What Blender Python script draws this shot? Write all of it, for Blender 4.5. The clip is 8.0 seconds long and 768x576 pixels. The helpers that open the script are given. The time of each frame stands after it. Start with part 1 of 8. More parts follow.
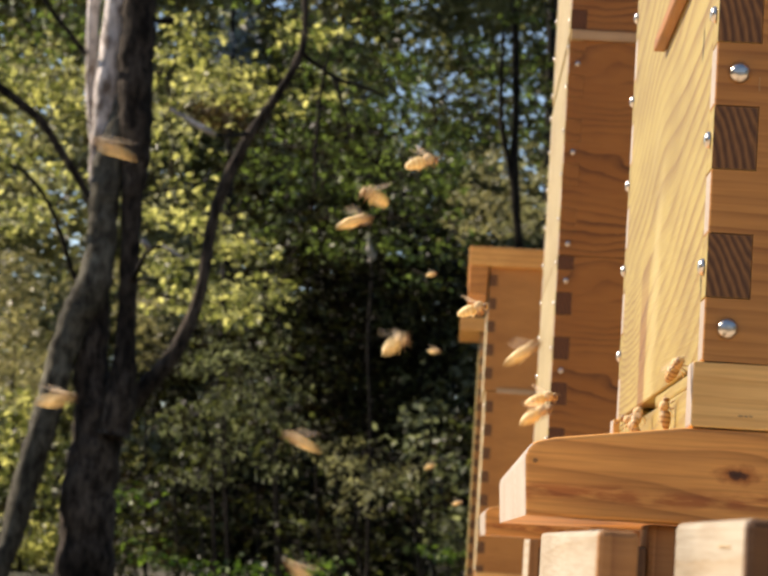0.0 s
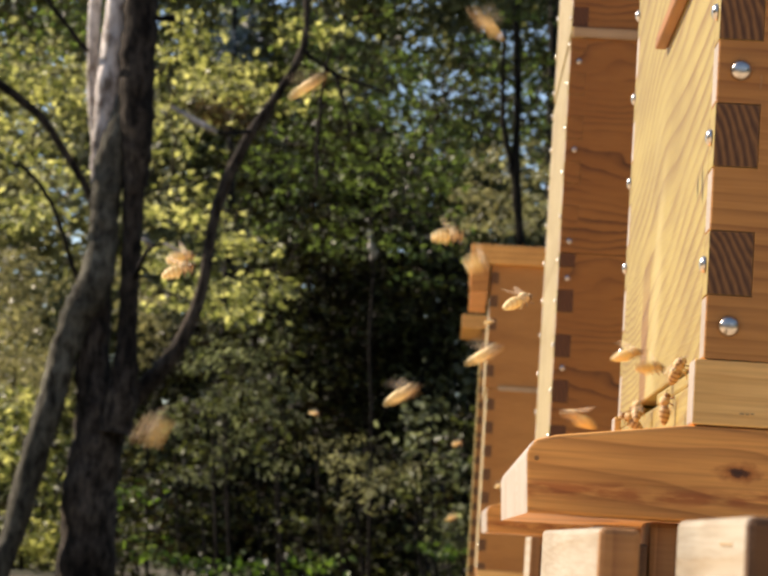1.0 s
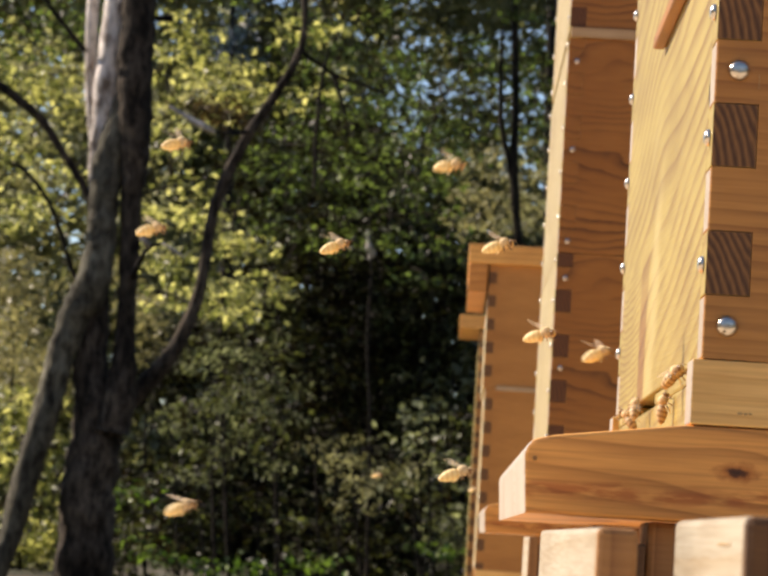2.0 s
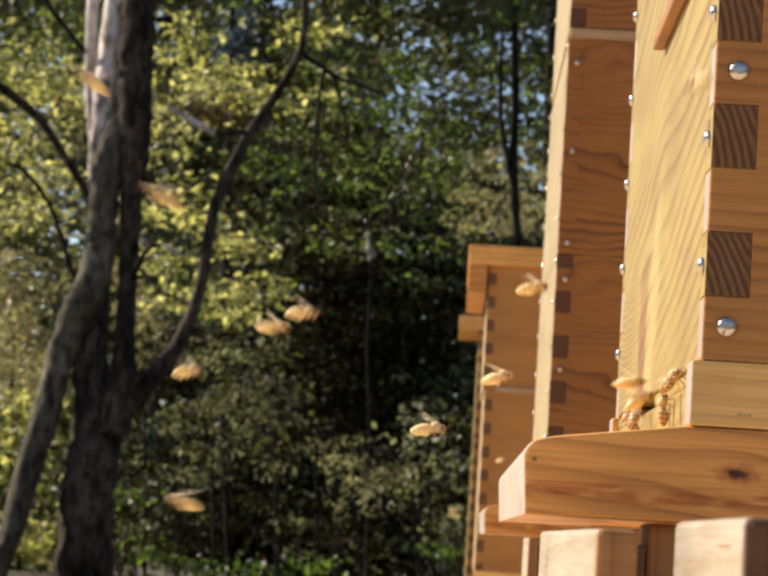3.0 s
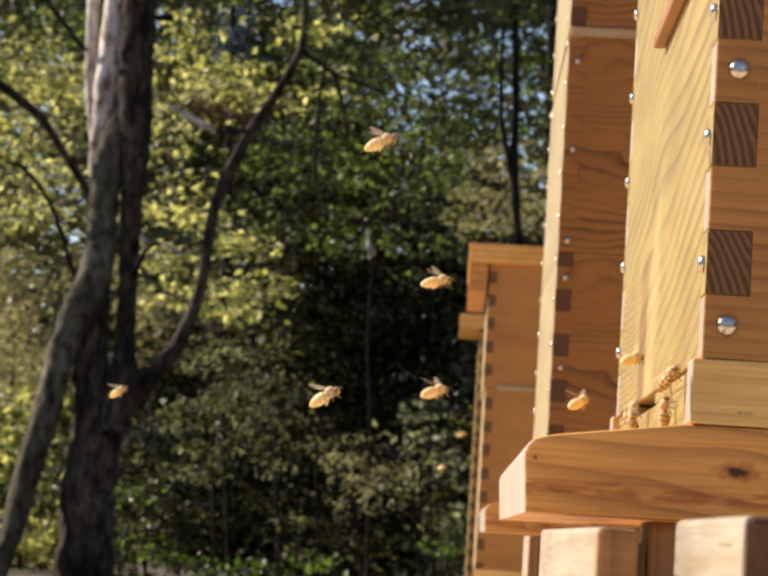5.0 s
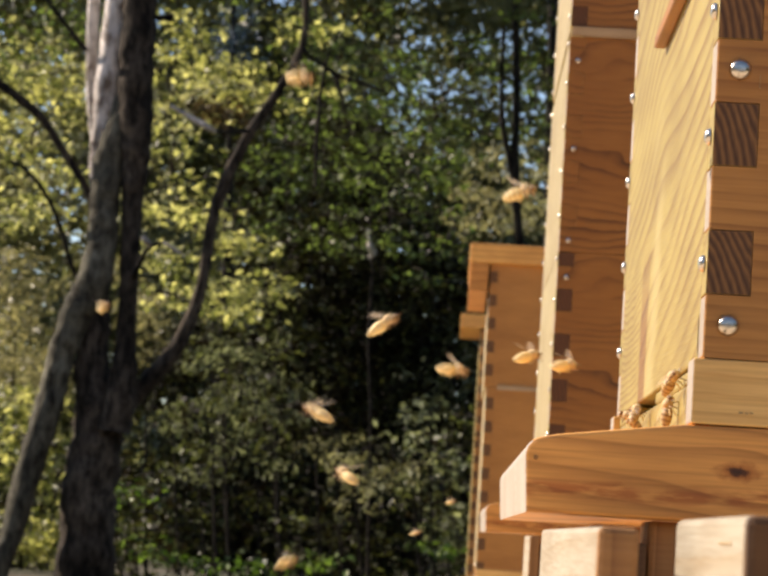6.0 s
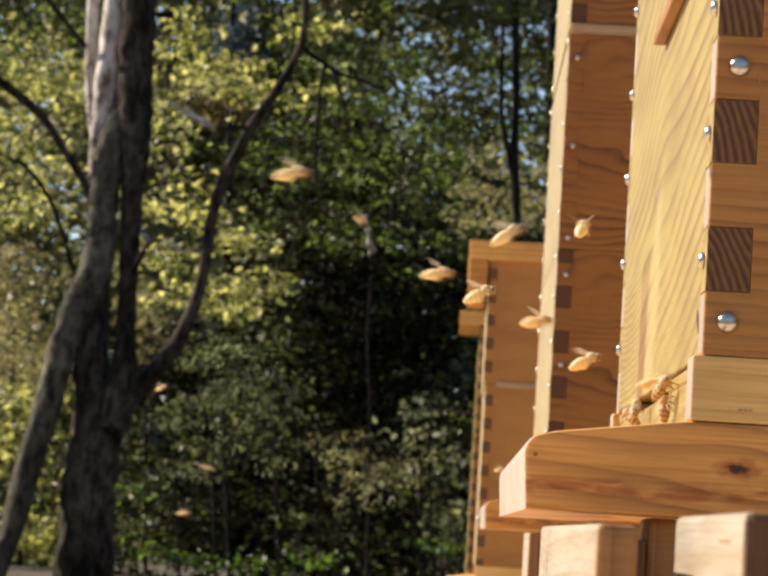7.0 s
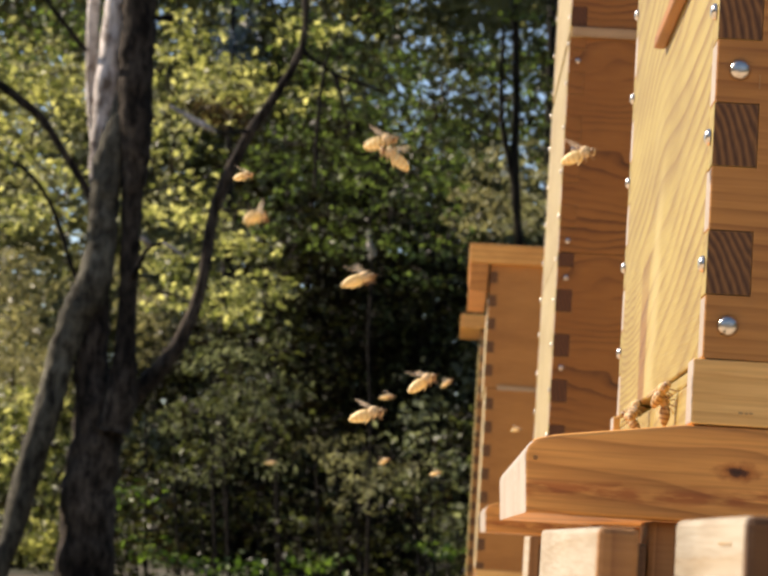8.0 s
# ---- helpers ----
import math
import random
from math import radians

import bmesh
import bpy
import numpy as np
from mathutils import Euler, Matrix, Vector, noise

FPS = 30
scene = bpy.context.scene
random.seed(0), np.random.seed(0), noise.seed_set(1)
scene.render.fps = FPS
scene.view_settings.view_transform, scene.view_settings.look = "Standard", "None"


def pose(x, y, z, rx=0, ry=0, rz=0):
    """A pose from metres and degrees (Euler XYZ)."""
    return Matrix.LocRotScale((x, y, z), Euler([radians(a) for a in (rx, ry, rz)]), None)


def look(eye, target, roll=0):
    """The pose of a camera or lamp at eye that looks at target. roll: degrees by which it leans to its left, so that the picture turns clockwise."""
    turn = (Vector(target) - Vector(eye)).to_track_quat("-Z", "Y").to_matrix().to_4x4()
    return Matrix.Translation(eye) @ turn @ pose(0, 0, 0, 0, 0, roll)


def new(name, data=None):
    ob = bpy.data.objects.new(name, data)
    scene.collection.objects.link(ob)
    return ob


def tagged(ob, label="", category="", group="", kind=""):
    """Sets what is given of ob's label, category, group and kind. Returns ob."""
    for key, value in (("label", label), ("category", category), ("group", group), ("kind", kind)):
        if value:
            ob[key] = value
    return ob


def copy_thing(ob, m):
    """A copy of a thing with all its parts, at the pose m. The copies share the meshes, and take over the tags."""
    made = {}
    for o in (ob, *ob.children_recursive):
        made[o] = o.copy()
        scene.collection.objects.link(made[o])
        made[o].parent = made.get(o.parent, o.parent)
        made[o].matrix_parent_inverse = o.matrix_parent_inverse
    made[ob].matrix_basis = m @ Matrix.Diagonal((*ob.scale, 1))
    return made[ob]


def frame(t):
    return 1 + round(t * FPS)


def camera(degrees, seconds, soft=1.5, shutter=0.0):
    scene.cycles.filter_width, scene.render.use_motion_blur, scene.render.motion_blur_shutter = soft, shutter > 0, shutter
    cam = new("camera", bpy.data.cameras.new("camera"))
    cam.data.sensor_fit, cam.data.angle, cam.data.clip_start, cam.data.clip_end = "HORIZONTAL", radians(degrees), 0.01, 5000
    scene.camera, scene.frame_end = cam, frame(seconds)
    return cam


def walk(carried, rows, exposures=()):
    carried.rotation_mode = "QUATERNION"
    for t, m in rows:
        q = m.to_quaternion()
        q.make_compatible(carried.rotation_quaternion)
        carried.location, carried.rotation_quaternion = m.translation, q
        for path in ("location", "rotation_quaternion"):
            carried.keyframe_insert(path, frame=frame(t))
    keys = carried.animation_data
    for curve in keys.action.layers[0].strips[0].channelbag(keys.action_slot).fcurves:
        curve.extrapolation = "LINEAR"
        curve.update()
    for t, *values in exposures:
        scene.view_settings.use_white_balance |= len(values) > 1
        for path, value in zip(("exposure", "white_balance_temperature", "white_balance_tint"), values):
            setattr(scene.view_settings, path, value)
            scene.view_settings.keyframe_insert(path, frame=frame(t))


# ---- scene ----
# ================= camera =================
cam = camera(18.45, 8.0, soft=2.8, shutter=0.8)
cam.data.dof.use_dof, cam.data.dof.focus_distance, cam.data.dof.aperture_fstop = True, 0.90, 60.0
EYE = 0.5                       # camera height above the ground
LENS = 4825.0
aim = look((0, 0, EYE), (-0.03409, 0.99417, EYE + 0.10227), 3.61)


def shaken(t, dx, dy):
    """The held camera's small tremor, as shifts of the far view."""
    return t, aim @ pose(0, 0, 0, math.degrees(dy / LENS), math.degrees(dx / LENS), 0)


walk(cam, [shaken(*r) for r in (
    (0.0, 3.0, 3.5), (0.5, 5.0, -1.5), (1.0, 6.0, -1.5), (1.5, 2.0, -2.0), (2.3, 2.0, -1.0), (3.0, 1.6, 0.5),
    (3.5, 0.0, 0.0), (4.0, 0.0, -1.0), (4.5, 1.5, -2.8), (5.2, 2.8, -3.0), (6.0, 4.0, -3.2), (6.5, 5.5, -4.4),
    (7.0, 3.0, -9.5), (7.5, 4.2, -4.0), (8.0, 3.5, -2.5))], ((0.0, 0.66, 7500, 16), (8.0, 0.66, 7500, 16)))

# ================= world, sun =================
SUN = Vector((-0.76, 0.27, 0.59)).normalized()
world = bpy.data.worlds.new("world")
scene.world = world
world.use_nodes = True
wn = world.node_tree.nodes
sky = wn.new("ShaderNodeTexSky")
sky.sky_type = "NISHITA"
sky.sun_disc = False
sky.dust_density, sky.ozone_density = 0.2, 3.5
sky.sun_elevation = math.asin(SUN.z)
sky.sun_rotation = math.atan2(SUN.x, SUN.y)
wn["Background"].inputs[1].default_value = 0.11
world.node_tree.links.new(sky.outputs[0], wn["Background"].inputs[0])
sun = new("sun", bpy.data.lights.new("sun", "SUN"))
sun.data.energy, sun.data.angle, sun.data.color = 5.0, radians(0.5), (1.0, 0.95, 0.86)
sun.matrix_world = look((0, 0, 8), Vector((0, 0, 8)) - SUN)


# ================= materials =================
def mat(name):
    m = bpy.data.materials.new(name)
    m.use_nodes = True
    nt = m.node_tree
    return m, nt, nt.nodes["Principled BSDF"]


def node(nt, kind, **values):
    n = nt.nodes.new(kind)
    for k, v in values.items():
        n.inputs[k.replace("_", " ")].default_value = v
    return n


def ramp(nt, src, stops):
    r = nt.nodes.new("ShaderNodeValToRGB")
    e = r.color_ramp.elements
    while len(e) < len(stops):
        e.new(0.5)
    for el, (p, c) in zip(e, stops):
        el.position, el.color = p, (*c, 1)
    nt.links.new(src, r.inputs[0])
    return r.outputs[0]


def mixed(nt, kind, fac, a, b):
    n = nt.nodes.new("ShaderNodeMix")
    n.data_type, n.blend_type = "RGBA", kind
    for i, v in ((0, fac), (6, a), (7, b)):
        if hasattr(v, "links"):
            nt.links.new(v, n.inputs[i])
        else:
            n.inputs[i].default_value = v if i == 0 else (*v, 1)
    return n.outputs[2]


def wood(name, light, dark, turn=(0, 0, 0), shift=(0, 0.03, 0.0), ring=0.005, warp=9.0, rough=0.5, tilt=(0, 6, 4), vary=(0.3, 0.02, 0.10), clean=1.0, tone=0.09, soft=0.45, wob=0.16):
    """Sawn pine: year rings about the board's own x axis, cut where the board leaves them, with fine fibres and stains."""
    m, nt, p = mat(name)
    tc = nt.nodes.new("ShaderNodeTexCoord")
    info = nt.nodes.new("ShaderNodeObjectInfo")
    mp = nt.nodes.new("ShaderNodeMapping")
    mp.inputs["Rotation"].default_value = [radians(a) for a in turn]
    mp.inputs["Location"].default_value = shift
    nt.links.new(tc.outputs["Object"], mp.inputs[0])
    own = nt.nodes.new("ShaderNodeVectorMath")
    own.operation = "MULTIPLY_ADD"
    own.inputs[1].default_value = vary
    nt.links.new(info.outputs["Random"], own.inputs[0])
    nt.links.new(mp.outputs[0], own.inputs[2])
    sq = nt.nodes.new("ShaderNodeMapping")
    sq.inputs["Rotation"].default_value = [radians(a) for a in tilt]
    sq.inputs["Scale"].default_value = (0.3, 1, 1)
    nt.links.new(own.outputs[0], sq.inputs[0])
    wv = nt.nodes.new("ShaderNodeTexWave")
    wv.wave_type, wv.rings_direction, wv.wave_profile = "RINGS", "X", "SAW"
    wv.inputs["Scale"].default_value = 2 * math.pi / (20 * ring)
    wv.inputs["Distortion"].default_value = warp
    wv.inputs["Detail"].default_value = 3.0
    wv.inputs["Detail Scale"].default_value = wob
    nt.links.new(sq.outputs[0], wv.inputs[0])
    st = nt.nodes.new("ShaderNodeMapping")
    st.inputs["Scale"].default_value = (22, 700, 700) if turn[2] == 0 else (700, 22, 700)
    st.inputs["Location"].default_value = (0, 0, 0)
    nt.links.new(tc.outputs["Object"], st.inputs[0])
    fib = node(nt, "ShaderNodeTexNoise", Scale=1.0, Detail=3.0)
    nt.links.new(st.outputs[0], fib.inputs[0])
    big = node(nt, "ShaderNodeTexNoise", Scale=14.0, Detail=3.0)
    nt.links.new(tc.outputs["Object"], big.inputs[0])
    mid = [a + (b - a) * soft for a, b in zip(light, dark)]
    rings = wv.outputs["Fac"]
    col = ramp(nt, rings, [(0.0, light), (0.5, light), (0.82, mid), (0.97, dark), (1.0, light)])
    fine = ramp(nt, fib.outputs["Fac"], [(0.3, (0.78, 0.74, 0.68)), (0.62, (1.0, 1.0, 1.0))])
    col = mixed(nt, "MULTIPLY", 0.75 * clean, col, fine)
    stain = ramp(nt, big.outputs["Fac"], [(0.32, (0.72, 0.66, 0.58)), (0.58, (1.0, 1.0, 1.0))])
    col = mixed(nt, "MULTIPLY", 0.6 * clean, col, stain)
    hs = nt.nodes.new("ShaderNodeHueSaturation")
    val = nt.nodes.new("ShaderNodeMapRange")
    val.inputs["To Min"].default_value, val.inputs["To Max"].default_value = 1 - tone, 1 + tone * 0.9
    nt.links.new(info.outputs["Random"], val.inputs[0])
    nt.links.new(val.outputs[0], hs.inputs["Value"])
    nt.links.new(col, hs.inputs["Color"])
    nt.links.new(hs.outputs[0], p.inputs["Base Color"])
    p.inputs["Roughness"].default_value = rough
    bump = node(nt, "ShaderNodeBump", Strength=0.25, Distance=0.0008)
    nt.links.new(fib.outputs["Fac"], bump.inputs["Height"])
    nt.links.new(bump.outputs[0], p.inputs["Normal"])
    return m


def calc(nt, op, *values):
    """One arithmetic node on sockets or numbers."""
    n = nt.nodes.new("ShaderNodeMath")
    n.operation = op
    for i, v in enumerate(values):
        if hasattr(v, "links"):
            nt.links.new(v, n.inputs[i])
        else:
            n.inputs[i].default_value = v
    return n.outputs[0]


def stretched(nt, vec, scale, shift=(0, 0, 0), detail=2.0):
    """Noise about -0.5 to 0.5, with its own scale along each axis."""
    mp = nt.nodes.new("ShaderNodeMapping")
    mp.inputs["Scale"].default_value, mp.inputs["Location"].default_value = scale, shift
    nt.links.new(vec, mp.inputs[0])
    n = node(nt, "ShaderNodeTexNoise", Scale=1.0, Detail=detail, Roughness=0.55)
    nt.links.new(mp.outputs[0], n.inputs[0])
    return calc(nt, "SUBTRACT", n.outputs["Fac"], 0.5)


def grain(name, light, dark, along="X", ring=0.007, slope=0.0, sway=(0.02, 4.0, 12.0), shift=(0, 0, 0), bold=(0.25, 1.0),
          rough=0.5, knot=None, streak=None, blotch=None, vary=0.0, tone=0.0, fibre=0.7, wobble=0.14):
    """Flat-sawn pine: year rings cut into long wavering contours along the board, of uneven boldness, with fibres, stains and knots.
    sway: how far the rings waver, and how quickly along and across the board."""
    m, nt, p = mat(name)
    tc = nt.nodes.new("ShaderNodeTexCoord")
    info = nt.nodes.new("ShaderNodeObjectInfo")
    own = nt.nodes.new("ShaderNodeVectorMath")
    own.operation = "MULTIPLY_ADD"
    own.inputs[1].default_value = (vary, vary, vary)
    nt.links.new(info.outputs["Random"], own.inputs[0])
    nt.links.new(tc.outputs["Object"], own.inputs[2])
    vec = own.outputs[0]
    sep = nt.nodes.new("ShaderNodeSeparateXYZ")
    nt.links.new(vec, sep.inputs[0])
    u, w = sep.outputs[along], sep.outputs["Z"]

    def scaled(fu, fw):
        return (fu, 3.0, fw) if along == "X" else (3.0, fu, fw)

    low = stretched(nt, vec, scaled(sway[1], sway[2]), shift, 1.0)
    mid = stretched(nt, vec, scaled(sway[1] * 5, sway[2] * 4), shift)
    fine = stretched(nt, vec, scaled(60, 420), shift)
    if knot:
        ku, kw, kr = knot
        du, dw = calc(nt, "MULTIPLY", calc(nt, "SUBTRACT", u, ku), 0.45), calc(nt, "SUBTRACT", w, kw)
        d2 = calc(nt, "ADD", calc(nt, "MULTIPLY", du, du), calc(nt, "MULTIPLY", dw, dw))
        bow = calc(nt, "EXPONENT", calc(nt, "MULTIPLY", d2, -1 / (2.6 * kr) ** 2))
        w = calc(nt, "ADD", kw, calc(nt, "MULTIPLY", dw, calc(nt, "SUBTRACT", 1.0, calc(nt, "MULTIPLY", bow, 0.85))))
    field = calc(nt, "ADD", w, calc(nt, "MULTIPLY", u, slope))
    for n, amp in ((low, sway[0]), (mid, sway[0] * wobble), (fine, 0.0065 * wobble)):
        field = calc(nt, "MULTIPLY_ADD", n, amp, field)
    rings = calc(nt, "FRACT", calc(nt, "DIVIDE", field, ring))
    if streak:
        # close curly figure on the far half of the board, below
        curl = calc(nt, "MULTIPLY_ADD", stretched(nt, vec, (3, 9, 40), (0, 0, 4.0)), 0.010, sep.outputs["Z"])
        arch = calc(nt, "SUBTRACT", sep.outputs["Y"], streak + 0.075)
        curl = calc(nt, "ADD", curl, calc(nt, "MULTIPLY", calc(nt, "MULTIPLY", arch, arch), -0.7))
        waves = calc(nt, "FRACT", calc(nt, "DIVIDE", curl, 0.0037))
        far = node(nt, "ShaderNodeMapRange", From_Min=streak + 0.012, From_Max=streak + 0.034)
        below = node(nt, "ShaderNodeMapRange", From_Min=-0.045, From_Max=-0.065)
        nt.links.new(sep.outputs["Y"], far.inputs[0])
        nt.links.new(sep.outputs["Z"], below.inputs[0])
        k = calc(nt, "MULTIPLY", far.outputs[0], below.outputs[0])
        rings = mixed(nt, "MIX", k, rings, waves)
    half = [(a + b) / 2 for a, b in zip(light, dark)]
    col = ramp(nt, rings, [(0.0, light), (0.40, light), (0.74, half), (0.93, dark), (1.0, light)])
    strength = node(nt, "ShaderNodeMapRange", From_Min=-0.16, From_Max=0.16, To_Min=bold[0], To_Max=bold[1])
    nt.links.new(stretched(nt, vec, scaled(6, 26), (3.1, 1.7, 0.4)), strength.inputs[0])
    bolder = calc(nt, "MAXIMUM", strength.outputs[0], k) if streak else strength.outputs[0]
    col = mixed(nt, "MIX", bolder, light, col)
    fib = stretched(nt, vec, scaled(24, 800), (0, 0, 0), 3.0)
    hair = ramp(nt, calc(nt, "ADD", fib, 0.5), [(0.32, (0.78, 0.73, 0.66)), (0.60, (1.0, 1.0, 1.0))])
    col = mixed(nt, "MULTIPLY", fibre, col, hair)
    cloud = ramp(nt, calc(nt, "ADD", stretched(nt, vec, scaled(9, 22), (5.0, 2.0, 1.0), 4.0), 0.5), [(0.34, (0.74, 0.66, 0.57)), (0.56, (1.0, 1.0, 1.0)), (0.72, (1.08, 1.08, 1.10))])
    col = mixed(nt, "MULTIPLY", 0.65, col, cloud)
    if blotch:
        # a broken reddish-brown stain band along the board's foot
        z0, high = blotch
        off = calc(nt, "ABSOLUTE", calc(nt, "SUBTRACT", calc(nt, "MULTIPLY_ADD", stretched(nt, vec, scaled(30, 60)), 0.005, sep.outputs["Z"]), z0))
        band = node(nt, "ShaderNodeMapRange", From_Min=high, From_Max=high * 0.3)
        nt.links.new(off, band.inputs[0])
        spots = ramp(nt, calc(nt, "ADD", stretched(nt, vec, scaled(75, 330), (2, 0, 1), 3.0), 0.5), [(0.38, (0, 0, 0)), (0.56, (1, 1, 1))])
        col = mixed(nt, "MULTIPLY", calc(nt, "MULTIPLY", band.outputs[0], spots), col, (0.66, 0.47, 0.40))
    if knot:
        ragged = calc(nt, "MULTIPLY_ADD", stretched(nt, vec, (260, 260, 260), (0, 0, 0), 3.0), kr * 1.2, calc(nt, "SQRT", d2))
        k = ramp(nt, calc(nt, "DIVIDE", ragged, kr * 2), [(0.0, (0.05, 0.03, 0.02)), (0.20, (0.14, 0.08, 0.045)), (0.30, (0.62, 0.46, 0.34)), (0.62, (1, 1, 1))])
        col = mixed(nt, "MULTIPLY", 1.0, col, k)
    if streak:
        # a reddish streak of heartwood up from the board's foot
        off = calc(nt, "ABSOLUTE", calc(nt, "SUBTRACT", calc(nt, "MULTIPLY_ADD", stretched(nt, vec, (18, 18, 18)), 0.02, sep.outputs["Y"]), streak))
        core = node(nt, "ShaderNodeMapRange", From_Min=0.020, From_Max=0.015)
        nt.links.new(off, core.inputs[0])
        foot = node(nt, "ShaderNodeMapRange", From_Min=-0.045, From_Max=-0.090)
        nt.links.new(sep.outputs["Z"], foot.inputs[0])
        col = mixed(nt, "MULTIPLY", calc(nt, "MULTIPLY", core.outputs[0], foot.outputs[0]), col, (0.68, 0.45, 0.39))
        # a paler band beside it: the board's wavy sheen put into the colour
        off = calc(nt, "ABSOLUTE", calc(nt, "SUBTRACT", calc(nt, "MULTIPLY_ADD", stretched(nt, vec, (12, 12, 22)), 0.09, sep.outputs["Y"]), streak - 0.048))
        sheen_band = node(nt, "ShaderNodeMapRange", From_Min=0.040, From_Max=0.010, To_Max=0.55)
        nt.links.new(off, sheen_band.inputs[0])
        upto = node(nt, "ShaderNodeMapRange", From_Min=0.0, From_Max=-0.05)
        nt.links.new(calc(nt, "MULTIPLY_ADD", stretched(nt, vec, (12, 8, 25)), 0.12, sep.outputs["Z"]), upto.inputs[0])
        col = mixed(nt, "MIX", calc(nt, "MULTIPLY", sheen_band.outputs[0], upto.outputs[0]), col, (0.45, 0.365, 0.155))
    hs = nt.nodes.new("ShaderNodeHueSaturation")
    val = node(nt, "ShaderNodeMapRange", To_Min=1 - tone, To_Max=1 + tone * 0.9)
    nt.links.new(info.outputs["Random"], val.inputs[0])
    nt.links.new(val.outputs[0], hs.inputs["Value"])
    nt.links.new(col, hs.inputs["Color"])
    nt.links.new(hs.outputs[0], p.inputs["Base Color"])
    p.inputs["Roughness"].default_value = rough
    bump = node(nt, "ShaderNodeBump", Strength=0.3, Distance=0.0008)
    nt.links.new(calc(nt, "ADD", fib, 0.5), bump.inputs["Height"])
    nt.links.new(bump.outputs[0], p.inputs["Normal"])
    return m


def end_grain(name, light, dark, ring):
    """Sawn end of a board: close dark year rings, each end cut at its own angle."""
    m, nt, p = mat(name)
    tc = nt.nodes.new("ShaderNodeTexCoord")
    info = nt.nodes.new("ShaderNodeObjectInfo")
    sep = nt.nodes.new("ShaderNodeSeparateXYZ")
    nt.links.new(tc.outputs["Object"], sep.inputs[0])
    lean = calc(nt, "MULTIPLY", calc(nt, "SUBTRACT", info.outputs["Random"], 0.25), 0.8)
    bend = calc(nt, "MULTIPLY", calc(nt, "MULTIPLY", sep.outputs["Z"], sep.outputs["Z"]), 9.0)
    field = calc(nt, "ADD", calc(nt, "MULTIPLY_ADD", sep.outputs["Z"], lean, sep.outputs["X"]), bend)
    field = calc(nt, "MULTIPLY_ADD", stretched(nt, tc.outputs["Object"], (260, 60, 60)), 0.0022, field)
    rings = calc(nt, "FRACT", calc(nt, "ADD", calc(nt, "DIVIDE", field, ring), calc(nt, "MULTIPLY", info.outputs["Random"], 7.0)))
    half = [(a + b) / 2 for a, b in zip(light, dark)]
    col = ramp(nt, rings, [(0.0, dark), (0.30, half), (0.52, light), (0.66, half), (0.9, dark)])
    dust = ramp(nt, calc(nt, "ADD", stretched(nt, tc.outputs["Object"], (500, 500, 160), (0, 0, 0), 3.0), 0.5), [(0.3, (0.7, 0.66, 0.6)), (0.6, (1, 1, 1))])
    nt.links.new(mixed(nt, "MULTIPLY", 0.7, col, dust), p.inputs["Base Color"])
    p.inputs["Roughness"].default_value = 0.65
    return m


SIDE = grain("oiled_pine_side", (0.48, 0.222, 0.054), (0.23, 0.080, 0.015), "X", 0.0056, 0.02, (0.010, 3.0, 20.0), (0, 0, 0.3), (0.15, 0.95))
# darker wood than SIDE, with the wall's shade put into it too
SIDE_DARK_SHADED = grain("shaded_dark_oiled_pine_side", (0.355, 0.146, 0.031), (0.080, 0.025, 0.005), "X", 0.0100, -0.05, (0.085, 7.0, 13.0), (0.6, 0.2, 2.45), (0.1, 1.05), wobble=0.10)
PALE, PALE_LINE = (0.352, 0.264, 0.070), (0.195, 0.098, 0.012)
FRONT = grain("oiled_pine_front", PALE, PALE_LINE, "Y", 0.010, 0.12, (0.03, 3.0, 8.0), (0, 0, 0), (0.15, 0.9), vary=0.7, tone=0.06, wobble=0.05)
# paler copy of FRONT: strong sunlight is put into the colour
FRONT_SUNLIT = grain("sunlit_pine_front", (0.400, 0.325, 0.170), (0.285, 0.185, 0.060), "Y", 0.010, 0.12, (0.03, 3.0, 8.0), (0, 0, 0), (0.1, 0.8), vary=0.7, tone=0.04, wobble=0.05)
FRONT_STREAK = grain("oiled_pine_front_with_heartwood", PALE, PALE_LINE, "Y", 0.0125, 0.16, (0.075, 3.6, 9.0), (0.4, 0.1, 0.2), (0.3, 1.25), streak=0.060, wobble=0.03, fibre=0.45)
# dimmer copy of END, its shade put into the colour
END_SHADED = end_grain("shaded_pine_end_grain", (0.16, 0.062, 0.020), (0.09, 0.032, 0.012), 0.0040)
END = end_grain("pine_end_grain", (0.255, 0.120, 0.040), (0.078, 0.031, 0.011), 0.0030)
# rail ends and bearers: the shade on them is put into this brown
BROWN = wood("shaded_brown_wood", (0.33, 0.163, 0.060), (0.23, 0.104, 0.037), (0, 90, 0), (0, 0.06, 0.01), 0.006, 6.0, 0.7, tilt=(0, 2, 2))
# darker still, for shade on the nearest end and in the gap
DARK_END = wood("shaded_dark_end", (0.13, 0.062, 0.024), (0.055, 0.024, 0.010), (0, 90, 0), (0, 0.06, 0.01), 0.004, 6.0, 0.8, tilt=(0, 2, 2))
# lit copy of END: clipped sunlight is put into its near-white colour
SUNLIT_END = wood("sunlit_pine_end_grain", (0.41, 0.360, 0.310), (0.355, 0.28, 0.20), (0, 0, 0), (0, 0.07, 0.02), 0.004, 1.5, 0.6, tilt=(0, 0, 0))
